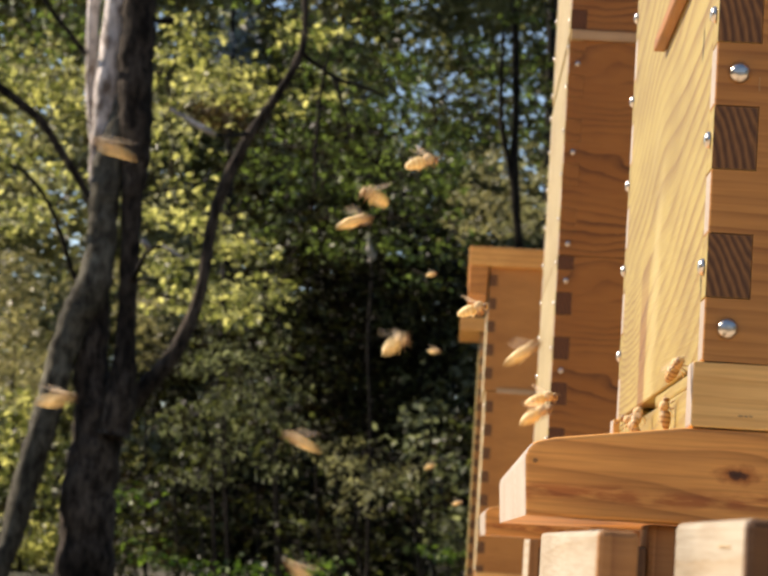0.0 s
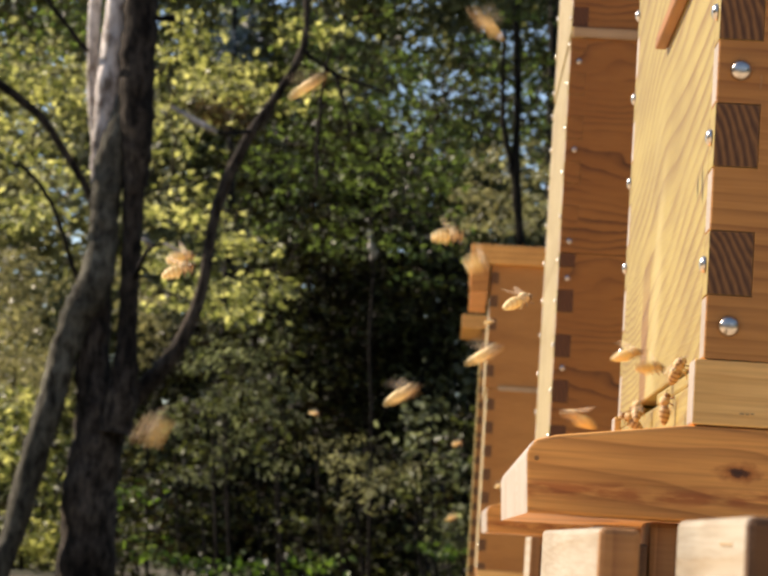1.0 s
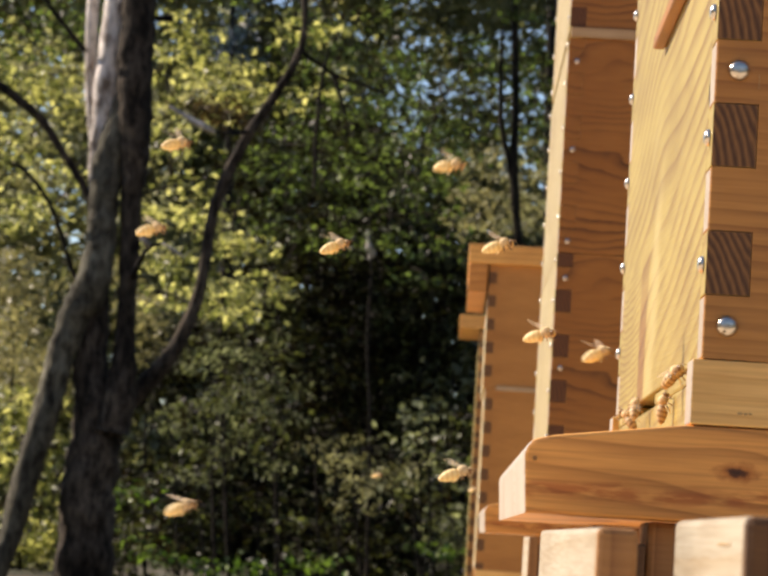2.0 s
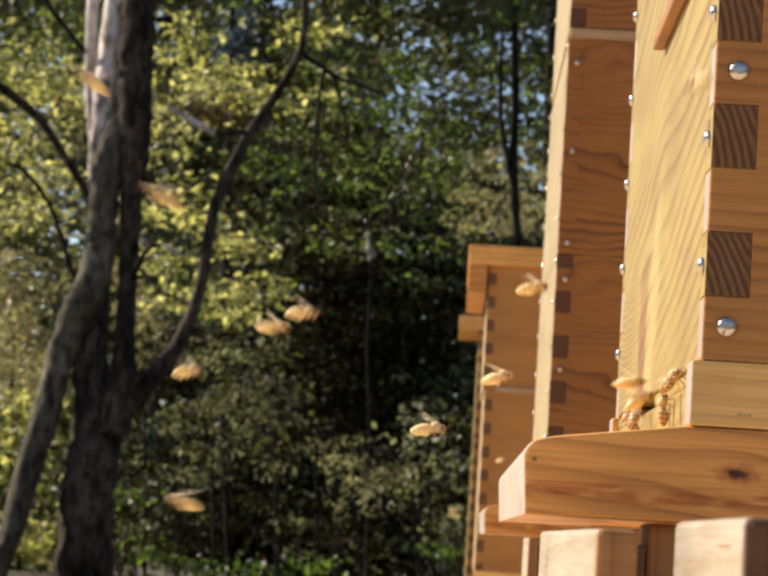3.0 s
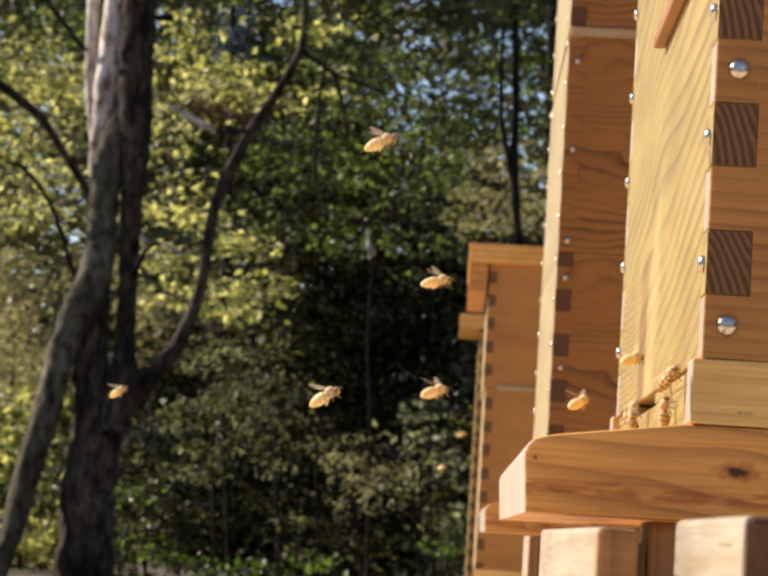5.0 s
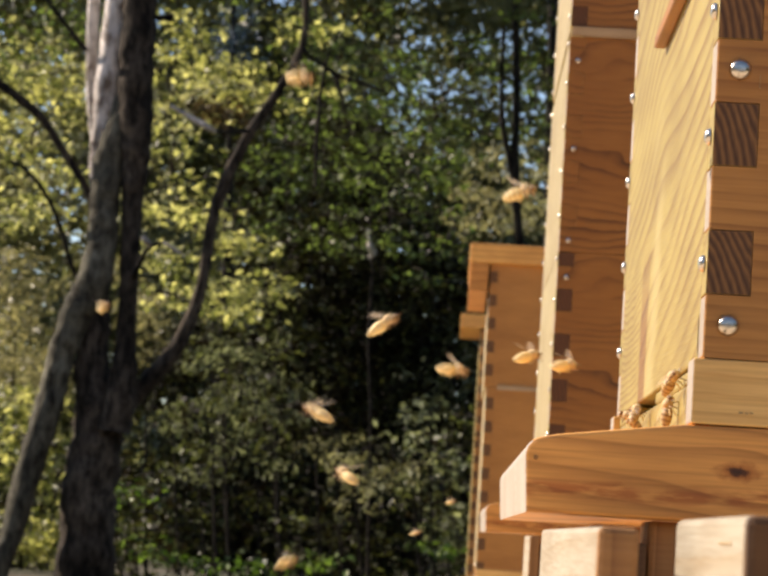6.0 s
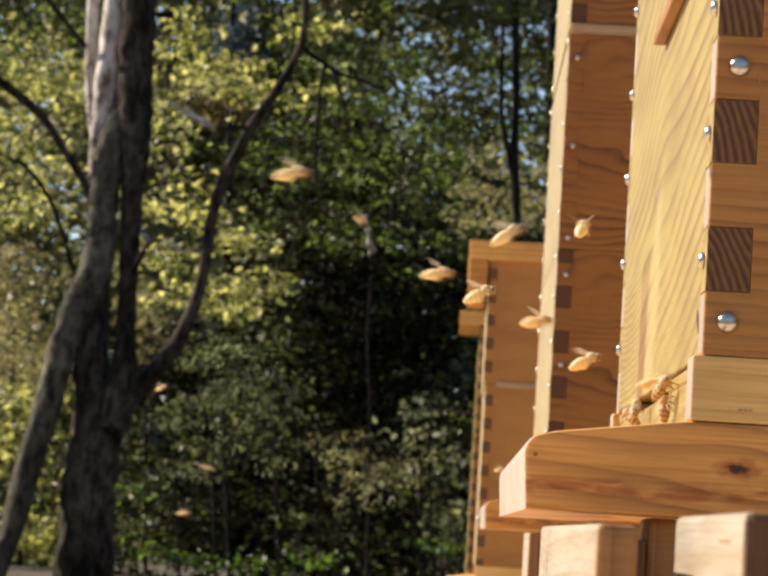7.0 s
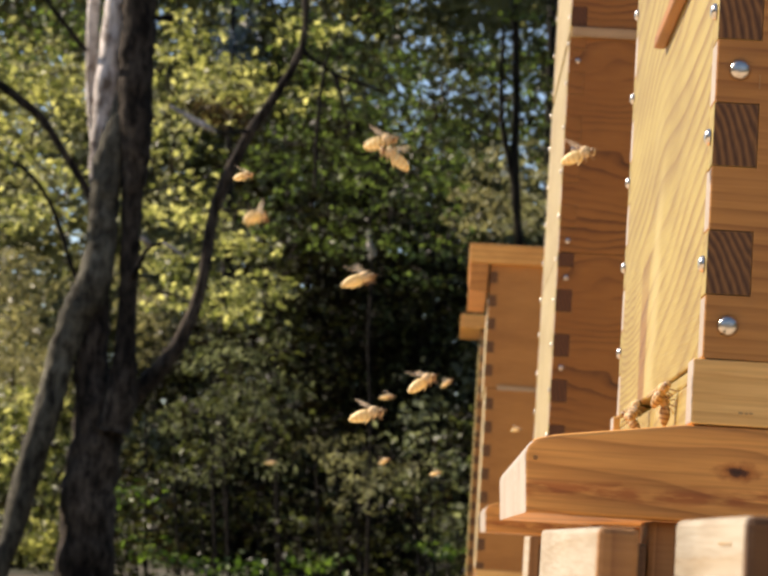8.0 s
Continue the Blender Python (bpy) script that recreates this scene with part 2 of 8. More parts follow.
FLOOR = grain("weathered_pine_board", (0.88, 0.420, 0.112), (0.40, 0.145, 0.030), "X", 0.0088, 0.10, (0.020, 4.0, 30.0), (0.3, 0, 0.7), (0.35, 1.15), wobble=0.08, knot=(-0.2094, 0.0013, 0.0034), blotch=(-0.0085, 0.0042), fibre=0.95)
RIM = grain("pale_pine_rim", (0.86, 0.54, 0.195), (0.56, 0.27, 0.07), "X", 0.0072, 0.02, (0.006, 3.0, 20.0), (0, 0, 0.1), (0.2, 0.8), vary=0.1)
LID = grain("orange_pine_lid", (0.82, 0.44, 0.125), (0.50, 0.215, 0.05), "X", 0.012, 0.01, (0.010, 3.0, 20.0), (0, 0, 0.1), (0.2, 0.9), vary=0.1)
REDDISH = wood("reddish_cedar", (0.60, 0.265, 0.062), (0.40, 0.145, 0.032), (0, 0, 0), (0, 0.03, 0.01), 0.006, 6.0)
STRIP = wood("pale_joint_strip", (0.50, 0.355, 0.21), (0.42, 0.27, 0.14), (0, 0, 0), (0, 0.05, 0.02), 0.006, 6.0)
# whitened timber: clipped sunlight on the rails is put into the colour
TIMBER = grain("sunlit_pale_timber", (0.385, 0.335, 0.255), (0.315, 0.235, 0.140), "Y", 0.010, 0.02, (0.012, 4.0, 20.0), (0, 0, 0), (0.2, 0.9), rough=0.7, vary=0.3)
INK = mat("faded_print")[0]
INK.node_tree.nodes["Principled BSDF"].inputs["Base Color"].default_value = (0.42, 0.27, 0.12, 1)


def steel():
    m, nt, p = mat("zinc_steel")
    p.inputs["Base Color"].default_value = (0.62, 0.565, 0.495, 1)
    p.inputs["Metallic"].default_value = 1.0
    n = node(nt, "ShaderNodeTexNoise", Scale=900.0, Detail=2.0)
    nt.links.new(ramp(nt, n.outputs["Fac"], [(0.3, (0.18,) * 3), (0.7, (0.34,) * 3)]), p.inputs["Roughness"])
    return m


STEEL = steel()


def bark(name, a, b, scale=1.0, lo=0.44, hi=0.64):
    """Furrowed bark with paler and darker patches."""
    m, nt, p = mat(name)
    tc = nt.nodes.new("ShaderNodeTexCoord")
    mp = nt.nodes.new("ShaderNodeMapping")
    mp.inputs["Scale"].default_value = (9 * scale, 9 * scale, 3.4 * scale)
    nt.links.new(tc.outputs["Object"], mp.inputs[0])
    n = node(nt, "ShaderNodeTexNoise", Scale=3.0, Detail=6.0, Roughness=0.7)
    nt.links.new(mp.outputs[0], n.inputs[0])
    big = node(nt, "ShaderNodeTexNoise", Scale=2.2, Detail=2.0)
    nt.links.new(tc.outputs["Object"], big.inputs[0])
    col = ramp(nt, n.outputs["Fac"], [(lo, b), (hi, a)])
    lich = ramp(nt, big.outputs["Fac"], [(0.40, (0.45, 0.44, 0.42)), (0.55, (0.9, 0.9, 0.9)), (0.68, (1.5, 1.5, 1.45))])
    nt.links.new(mixed(nt, "MULTIPLY", 0.8, col, lich), p.inputs["Base Color"])
    p.inputs["Roughness"].default_value = 0.9
    p.inputs["Specular IOR Level"].default_value = 0.15
    bump = node(nt, "ShaderNodeBump", Strength=0.6, Distance=0.012)
    nt.links.new(n.outputs["Fac"], bump.inputs["Height"])
    nt.links.new(bump.outputs[0], p.inputs["Normal"])
    return m


# very pale: sunlight on the main trunk's strip is put into the colour
BARK = bark("sunlit_pale_bark", (0.80, 0.72, 0.66), (0.20, 0.15, 0.12), 1.0, 0.36, 0.56)
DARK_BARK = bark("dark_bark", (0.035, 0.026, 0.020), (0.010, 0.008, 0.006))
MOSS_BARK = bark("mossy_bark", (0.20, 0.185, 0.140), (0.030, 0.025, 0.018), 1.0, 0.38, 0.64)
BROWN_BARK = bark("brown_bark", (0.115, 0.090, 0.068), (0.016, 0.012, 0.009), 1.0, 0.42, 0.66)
DEAD_WOOD = bark("bleached_dead_wood", (0.78, 0.72, 0.66), (0.50, 0.45, 0.40))


def leaf(name, a, b, c, through_light=0.5, gloss=0.42, sheen=0.5, clump=3.5, glow=(1.45, 1.45, 0.85)):
    """Leaves: three tones spread leaf by leaf and spray by spray, partly letting the light through."""
    m, nt, p = mat(name)
    geo = nt.nodes.new("ShaderNodeNewGeometry")
    tc = nt.nodes.new("ShaderNodeTexCoord")
    n = node(nt, "ShaderNodeTexNoise", Scale=clump, Detail=2.0)
    nt.links.new(tc.outputs["Object"], n.inputs[0])
    spread = calc(nt, "MULTIPLY_ADD", calc(nt, "SUBTRACT", n.outputs["Fac"], 0.5), 1.5, geo.outputs["Random Per Island"])
    col = ramp(nt, spread, [(0.1, a), (0.5, b), (0.9, c)])
    nt.links.new(col, p.inputs["Base Color"])
    p.inputs["Roughness"].default_value = gloss
    p.inputs["Specular IOR Level"].default_value = sheen
    tr = nt.nodes.new("ShaderNodeBsdfTranslucent")
    warm = mixed(nt, "MULTIPLY", 1.0, col, glow)
    nt.links.new(warm, tr.inputs[0])
    mx = nt.nodes.new("ShaderNodeMixShader")
    mx.inputs[0].default_value = through_light
    nt.links.new(p.outputs[0], mx.inputs[1])
    nt.links.new(tr.outputs[0], mx.inputs[2])
    nt.links.new(mx.outputs[0], nt.nodes["Material Output"].inputs[0])
    return m


# pale tones carry sunlight and glints, dark brown ones the shadows between leaves
LEAF_SUN = leaf("sunlit_maple_leaf", (0.085, 0.10, 0.036), (0.27, 0.28, 0.115), (0.58, 0.56, 0.30), 0.55)
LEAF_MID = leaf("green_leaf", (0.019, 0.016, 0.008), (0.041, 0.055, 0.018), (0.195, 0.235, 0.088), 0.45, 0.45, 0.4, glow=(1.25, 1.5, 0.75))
# near-black tones: the thicket's deep shade is put into its leaf colour
LEAF_SHADE_CORE = leaf("shade_core_leaf", (0.007, 0.0048, 0.0025), (0.013, 0.010, 0.0048), (0.050, 0.056, 0.022), 0.2, 0.6, 0.08)
LEAF_FRESH = leaf("fresh_leaf", (0.022, 0.042, 0.008), (0.07, 0.11, 0.022), (0.19, 0.25, 0.065), 0.4, glow=(1.2, 1.55, 0.6))
# pale and greyed: haze before the farther brush is put into the colour
LEAF_GREY = leaf("hazed_grey_green_leaf", (0.12, 0.11, 0.065), (0.22, 0.20, 0.12), (0.40, 0.36, 0.23), 0.4)
# lit copy of the cedar leaves: sunlight is put into the colour
LEAF_CEDAR = leaf("sunlit_cedar_spray", (0.12, 0.114, 0.066), (0.25, 0.242, 0.150), (0.45, 0.435, 0.285), 0.35, 0.6, 0.2)
# shaded copy of LEAF_CEDAR: shade is put into the colour
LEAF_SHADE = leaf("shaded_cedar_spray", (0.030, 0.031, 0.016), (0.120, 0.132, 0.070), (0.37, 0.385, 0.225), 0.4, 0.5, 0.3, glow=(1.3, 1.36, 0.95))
# brown-black tones: deep shade between the leaves is put into the colour
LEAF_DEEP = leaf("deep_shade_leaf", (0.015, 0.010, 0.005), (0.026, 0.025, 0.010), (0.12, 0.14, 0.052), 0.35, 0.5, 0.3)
LEAF_BROWN = leaf("withered_leaf", (0.022, 0.016, 0.009), (0.045, 0.032, 0.017), (0.10, 0.072, 0.036), 0.3, 0.7, 0.1)
# haze and sunlight of the distance are put into this pale tone
LEAF_FAR = leaf("hazed_far_leaf", (0.08, 0.085, 0.048), (0.15, 0.155, 0.085), (0.27, 0.265, 0.16), 0.55, clump=0.8)
# blue haze of the far gap is put into this leaf colour
LEAF_BLUE = leaf("hazy_blue_leaf", (0.035, 0.060, 0.095), (0.06, 0.095, 0.140), (0.10, 0.14, 0.19), 0.2, 0.6, 0.2)


def soil():
    m, nt, p = mat("dry_grass_soil")
    tc = nt.nodes.new("ShaderNodeTexCoord")
    n = node(nt, "ShaderNodeTexNoise", Scale=60.0, Detail=6.0)
    big = node(nt, "ShaderNodeTexNoise", Scale=1.3, Detail=4.0)
    for k in (n, big):
        nt.links.new(tc.outputs["Object"], k.inputs[0])
    a = ramp(nt, n.outputs["Fac"], [(0.35, (0.05, 0.036, 0.02)), (0.65, (0.10, 0.072, 0.042))])
    b = ramp(nt, n.outputs["Fac"], [(0.35, (0.025, 0.03, 0.01)), (0.65, (0.06, 0.066, 0.025))])
    f = ramp(nt, big.outputs["Fac"], [(0.42, (0,) * 3), (0.6, (1,) * 3)])
    nt.links.new(mixed(nt, "MIX", f, a, b), p.inputs["Base Color"])
    p.inputs["Roughness"].default_value = 0.95
    return m


SOIL = soil()


def gravel():
    m, nt, p = mat("bounce_gravel")
    tc = nt.nodes.new("ShaderNodeTexCoord")
    v = node(nt, "ShaderNodeTexVoronoi", Scale=70.0)
    big = node(nt, "ShaderNodeTexNoise", Scale=2.0, Detail=4.0)
    for k in (v, big):
        nt.links.new(tc.outputs["Object"], k.inputs[0])
    sep = nt.nodes.new("ShaderNodeSeparateColor")
    nt.links.new(v.outputs["Color"], sep.inputs[0])
    col = ramp(nt, sep.outputs[0], [(0.0, (0.62, 0.46, 0.30)), (0.5, (0.76, 0.60, 0.41)), (1.0, (0.84, 0.70, 0.52))])
    dust = ramp(nt, big.outputs["Fac"], [(0.35, (0.85, 0.82, 0.78)), (0.6, (1, 1, 1))])
    nt.links.new(mixed(nt, "MULTIPLY", 0.7, col, dust), p.inputs["Base Color"])
    p.inputs["Roughness"].default_value = 0.9
    b = node(nt, "ShaderNodeBump", Strength=0.6, Distance=0.006)
    nt.links.new(v.outputs["Distance"], b.inputs["Height"])
    nt.links.new(b.outputs[0], p.inputs["Normal"])
    return m


CHIPS = gravel()


# ================= mesh helpers =================
def part(name, bm, material, parent=None, label="", smooth=False, centred=False, origin=None):
    me = bpy.data.meshes.new(name)
    mid = Vector((0, 0, 0))
    if origin:
        mid = Vector(origin)
        bmesh.ops.translate(bm, vec=-mid, verts=bm.verts[:])
    elif centred:
        lo = [min(v.co[i] for v in bm.verts) for i in range(3)]
        hi = [max(v.co[i] for v in bm.verts) for i in range(3)]
        mid = Vector([(a + b) / 2 for a, b in zip(lo, hi)])
        bmesh.ops.translate(bm, vec=-mid, verts=bm.verts[:])
    bm.to_mesh(me)
    bm.free()
    for m in material if isinstance(material, (list, tuple)) else (material,):
        me.materials.append(m)
    if smooth:
        for f in me.polygons:
            f.use_smooth = True
    ob = new(name, me)
    ob.location = mid
    if parent:
        ob.parent = parent
        ob.location = mid - parent.location if not parent.parent else mid - parent.location - parent.parent.location
    if label:
        ob["label"] = label
    return ob


def box(bm, x0, x1, y0, y1, z0, z1, bevel=0.0008, rot=None):
    made = bmesh.ops.create_cube(bm, size=1)["verts"]
    for v in made:
        v.co = Vector((x0 + (v.co.x + 0.5) * (x1 - x0), y0 + (v.co.y + 0.5) * (y1 - y0), z0 + (v.co.z + 0.5) * (z1 - z0)))
    if rot:
        bmesh.ops.transform(bm, matrix=rot, verts=made)
    if bevel:
        edges = {e for v in made for e in v.link_edges}
        bmesh.ops.bevel(bm, geom=list(edges), offset=bevel, segments=2, affect="EDGES", profile=0.5)
    return made


def slab(bm, outline, y0, y1, bevel=0.0008):
    """A side profile in x and z, drawn out along y."""
    a = [bm.verts.new((x, y0, z)) for x, z in outline]
    b = [bm.verts.new((x, y1, z)) for x, z in outline]
    n = len(a)
    bm.faces.new(a)
    bm.faces.new(b[::-1])
    for i in range(n):
        j = (i + 1) % n
        bm.faces.new((a[j], a[i], b[i], b[j]))
    bmesh.ops.recalc_face_normals(bm, faces=bm.faces[:])
    if bevel:
        rim = [e for e in bm.edges if abs(e.verts[0].co.y - e.verts[1].co.y) < 1e-6]
        bmesh.ops.bevel(bm, geom=rim, offset=bevel, segments=2, affect="EDGES", profile=0.5)


def ends(bm, axis, index=1, most=0.9):
    """End grain on the faces across the board's length."""
    bm.normal_update()
    for f in bm.faces:
        if abs(f.normal[axis]) > most:
            f.material_index = index


def tube(bm, path, sides=10, rough=0.0):
    """A limb through (x, y, z, radius) points, tapered and a little knobbly."""
    pts = [Vector(p[:3]) for p in path]
    rad = [p[3] for p in path]
    fine, fr = [], []
    for i in range(len(pts) - 1):
        a, b = pts[max(i - 1, 0)], pts[min(i + 2, len(pts) - 1)]
        for k in range(6):
            s = k / 6
            p, q = pts[i], pts[i + 1]
            h = p * (2 * s ** 3 - 3 * s * s + 1) + q * (3 * s * s - 2 * s ** 3) + (q - a) * 0.5 * (s ** 3 - 2 * s * s + s) + (b - p) * 0.5 * (s ** 3 - s * s)
            fine.append(h)
            fr.append(rad[i] + (rad[i + 1] - rad[i]) * s)
    fine.append(pts[-1])
    fr.append(rad[-1])
    rings = []
    for i, p in enumerate(fine):
        d = (fine[min(i + 1, len(fine) - 1)] - fine[max(i - 1, 0)]).normalized()
        u = d.cross(Vector((0.13, 1, 0.07))).normalized()
        v = d.cross(u)
        ring = []
        for k in range(sides):
            a = 2 * math.pi * k / sides
            w = u * math.cos(a) + v * math.sin(a)
            q = p + w * fr[i]
            r = fr[i] * (1 + rough * noise.noise(q * (0.7 / fr[i])) + 0.5 * rough * noise.noise(Vector((q.x, q.y, q.z * 0.25)) * (4.5 / fr[i])))
            ring.append(bm.verts.new(p + w * r))
        rings.append(ring)
    for r0, r1 in zip(rings, rings[1:]):
        for k in range(sides):
            j = (k + 1) % sides
            bm.faces.new((r0[k], r0[j], r1[j], r1[k]))
    bm.faces.new(rings[0])
    bm.faces.new(rings[-1][::-1])


def leaves(name, clumps, per, size, material, parent, seed, droop=0.3, label="", spread=(1.9, 0.6), slim=1.0):
    """Leaves round clump centres (x, y, z, radius): each leaf two folded halves, in clusters with gaps between them."""
    rng = np.random.default_rng(seed)
    cen = []
    for x, y, z, r in clumps:
        k = max(3, int(per * r * r * 0.65))
        tips = rng.normal(size=(k, 3))
        tips *= (rng.random((k, 1)) ** 0.4) / np.linalg.norm(tips, axis=1, keepdims=True) * r
        cnt = 20
        sub = tips[:, None, :] + rng.normal(size=(k, cnt, 3)) * size * np.array((spread[0], spread[0], spread[1]))
        cen.append(sub.reshape(-1, 3) + (x, y, z))
    c = np.concatenate(cen)
    n = len(c)
    ax = rng.normal(size=(n, 3))
    ax[:, 2] = ax[:, 2] * 0.5 - droop
    ax /= np.linalg.norm(ax, axis=1, keepdims=True)
    up = rng.normal(size=(n, 3)) * 0.55 + (0, 0, 1)
    sd = np.cross(ax, up)
    sd *= slim / np.linalg.norm(sd, axis=1, keepdims=True)
    nm = np.cross(sd, ax) / slim
    s = (size * rng.uniform(0.45, 1.5, n))[:, None]
    verts = np.stack([c, c + ax * s * 0.35 + sd * s * 0.36 + nm * s * 0.1, c + ax * s * 0.75 + sd * s * 0.27 + nm * s * 0.06, c + ax * s * 1.15 - nm * s * 0.1,
                      c + ax * s * 0.75 - sd * s * 0.27 + nm * s * 0.06, c + ax * s * 0.35 - sd * s * 0.36 + nm * s * 0.1], 1).reshape(-1, 3)
    base = (np.arange(n) * 6)[:, None]
    faces = np.concatenate([base + (0, 1, 2, 3), base + (0, 3, 4, 5)])
    me = bpy.data.meshes.new(name)
    me.from_pydata(verts.tolist(), [], faces.tolist())
    me.materials.append(material)
    ob = new(name, me)
    ob.parent = parent
    if label:
        ob["label"] = label
    return ob


def thing(name, label, category, group="", kind="", at=(0, 0, 0)):
    ob = new(name)
    ob.location = at
    return tagged(ob, label, category, group, kind)


# ================= ground =================
def build_ground():
    bm = bmesh.new()
    rows, cols = 70, 50
    grid = []
    for j in range(rows + 1):
        y = -60 + 360 * (j / rows)
        line = []
        for i in range(cols + 1):
            x = -150 + 300 * i / cols
            z = 0.0 if y < 8 else 0.12 * noise.noise(Vector((x * 0.3, y * 0.3, 0)))
            line.append(bm.verts.new((x, y, z)))
        grid.append(line)
    for a, b in zip(grid, grid[1:]):
        for i in range(cols):
            bm.faces.new((a[i], a[i + 1], b[i + 1], b[i]))
    tagged(part("ground", bm, SOIL), "dry grass and bare soil of the apiary", "ground", kind="structure")


build_ground()


def build_bed():
    """A thin unseen bed of pale gravel round the nearest hives, added to bounce sunlight onto their shaded sides."""
    bm = bmesh.new()
    box(bm, -4.0, 4.0, -13.0, 6.4, 0.0, 0.012, 0)
    bmesh.ops.subdivide_edges(bm, edges=bm.edges[:], cuts=24, use_grid_fill=True)
    for v in bm.verts:
        v.co += Vector((0.25 * noise.noise(v.co * 0.9), 0.25 * noise.noise(v.co * 0.9 + Vector((9, 0, 0))), 0)) if abs(v.co.x) > 3.2 or v.co.y > 5.6 or v.co.y < -12 else Vector((0, 0, 0))
    tagged(part("bounce_bed", bm, CHIPS), "unseen pale gravel bed, added to bounce sunlight onto the hives", "ground", kind="structure")


build_bed()

# ================= hives =================
BOX_W, BOX_L, WALL = 0.413, 0.508, 0.0158


def screw(parent, at, axis, r, name="screw", label="domed zinc screw head"):
    bm = bmesh.new()
    bmesh.ops.create_uvsphere(bm, u_segments=16, v_segments=10, radius=r)
    cut = [v for v in bm.verts if v.co.z < -r * 0.25]
    bmesh.ops.delete(bm, geom=cut, context="VERTS")
    # a cross recess in the crown
    for v in bm.verts:
        if v.co.z > r * 0.86:
            v.co.z -= r * 0.12
        v.co.z *= 0.72
    turn = Matrix.Rotation(radians(90), 4, "X") if axis == "y" else Matrix.Rotation(radians(-90), 4, "Y")
    bmesh.ops.transform(bm, matrix=Matrix.Translation(at) @ turn, verts=bm.verts[:])
    part(name, bm, STEEL, parent, label, True)


def hive_box(parent, x, y, z0, z1, finger0, wide=BOX_W, pitch=0.0455, front=None, side=None, end=None):
    """One hive body: two side walls and two end walls, finger-jointed at the corners. finger0: the foot of an end wall's finger."""
    f = pitch / 2
    gap = 0.00012
    spans = []
    k = math.floor((z0 - finger0) / pitch) - 1
    while finger0 + k * pitch < z1:
        a, b = max(finger0 + k * pitch, z0), min(finger0 + k * pitch + f, z1)
        if b - a > 0.003:
            spans.append((a, b))
        k += 1
    free, last = [], z0
    for a, b in spans:
        if a - last > 0.003:
            free.append((last, a))
        last = b
    if z1 - last > 0.003:
        free.append((last, z1))
    for ya in (y, y + wide - WALL):
        bm = bmesh.new()
        box(bm, x + WALL, x + BOX_L - WALL, ya, ya + WALL, z0, z1, 0)
        centre = (x + BOX_L / 2, ya + WALL / 2, (z0 + z1) / 2)
        wall = part("side_wall", bm, side or SIDE, parent, origin=centre)
        for a, b in free:
            bm = bmesh.new()
            box(bm, x, x + WALL, ya, ya + WALL, a + gap, b - gap, 0)
            lip = [e for e in bm.edges if all(v.co.x < x + 1e-5 for v in e.verts)]
            bmesh.ops.bevel(bm, geom=lip, offset=0.0007, segments=2, affect="EDGES", profile=0.5)
            ends(bm, 0)
            part("finger", bm, (side or SIDE, SUNLIT_END), wall, origin=centre)
    for xa, out in ((x, -1), (x + BOX_L - WALL, 1)):
        bm = bmesh.new()
        box(bm, xa, xa + WALL, y + WALL, y + wide - WALL, z0, z1)
        wall = part("front_wall" if out < 0 else "back_wall", bm, front or FRONT, parent, centred=True)
        for a, b in spans:
            for ya in (y, y + wide - WALL + gap):
                bm = bmesh.new()
                box(bm, xa, xa + WALL - gap, ya, ya + WALL - gap, a + gap, b - gap, 0.0003)
                ends(bm, 1)
                part("finger", bm, (FRONT, end or END), wall, centred=True)
    return spans, free


def floor_board(parent, x, y, z, wide=BOX_W):
    """Floor with a sloped, round-nosed landing edge, two rails and an entrance block."""
    nose = [(x - 0.0586, z - 0.0341), (x - 0.0598, z - 0.0142)]
    for k in range(1, 7):
        a = radians(180 - 13 * k)
        nose.append((x - 0.0536 + 0.0062 * math.cos(a), z - 0.0142 + 0.0066 * math.sin(a)))
    nose += [(x - 0.0490, z - 0.0063), (x - 0.0293, z - 0.0036), (x - 0.0040, z - 0.0002), (x + BOX_L, z), (x + BOX_L, z - 0.029)]
    bm = bmesh.new()
    slab(bm, nose, y, y + wide, 0.0013)
    ends(bm, 1)
    for f in bm.faces:
        f.material_index = 1 if f.normal.x < -0.6 else 0
    part("landing_board", bm, (FLOOR, SUNLIT_END), parent, "thick pine landing board with a rounded nose and a dark knot", centred=True)
    for ya in (y, y + wide - 0.019):
        bm = bmesh.new()
        box(bm, x - 0.0030, x + BOX_L, ya, ya + 0.019, z + 0.0003, z + 0.0232)
        ends(bm, 0)
        part("floor_rail", bm, (RIM, SUNLIT_END), parent, "pale pine side rail of the floor", centred=True)
    y0, y1 = y + 0.0195, y + wide - 0.0195
    bm = bmesh.new()
    box(bm, x + 0.0006, x + 0.018, y0, y1, z + 0.0005, z + 0.0175, 0.0012)
    for ya, yb in ((y0, y + 0.193), (y + 0.298, y1)):
        box(bm, x + 0.0004, x + 0.0185, ya, yb, z + 0.0172, z + 0.0224, 0.0010)
    part("entrance_block", bm, FRONT, parent, "pale wooden block narrowing the entrance to a notch", centred=True)


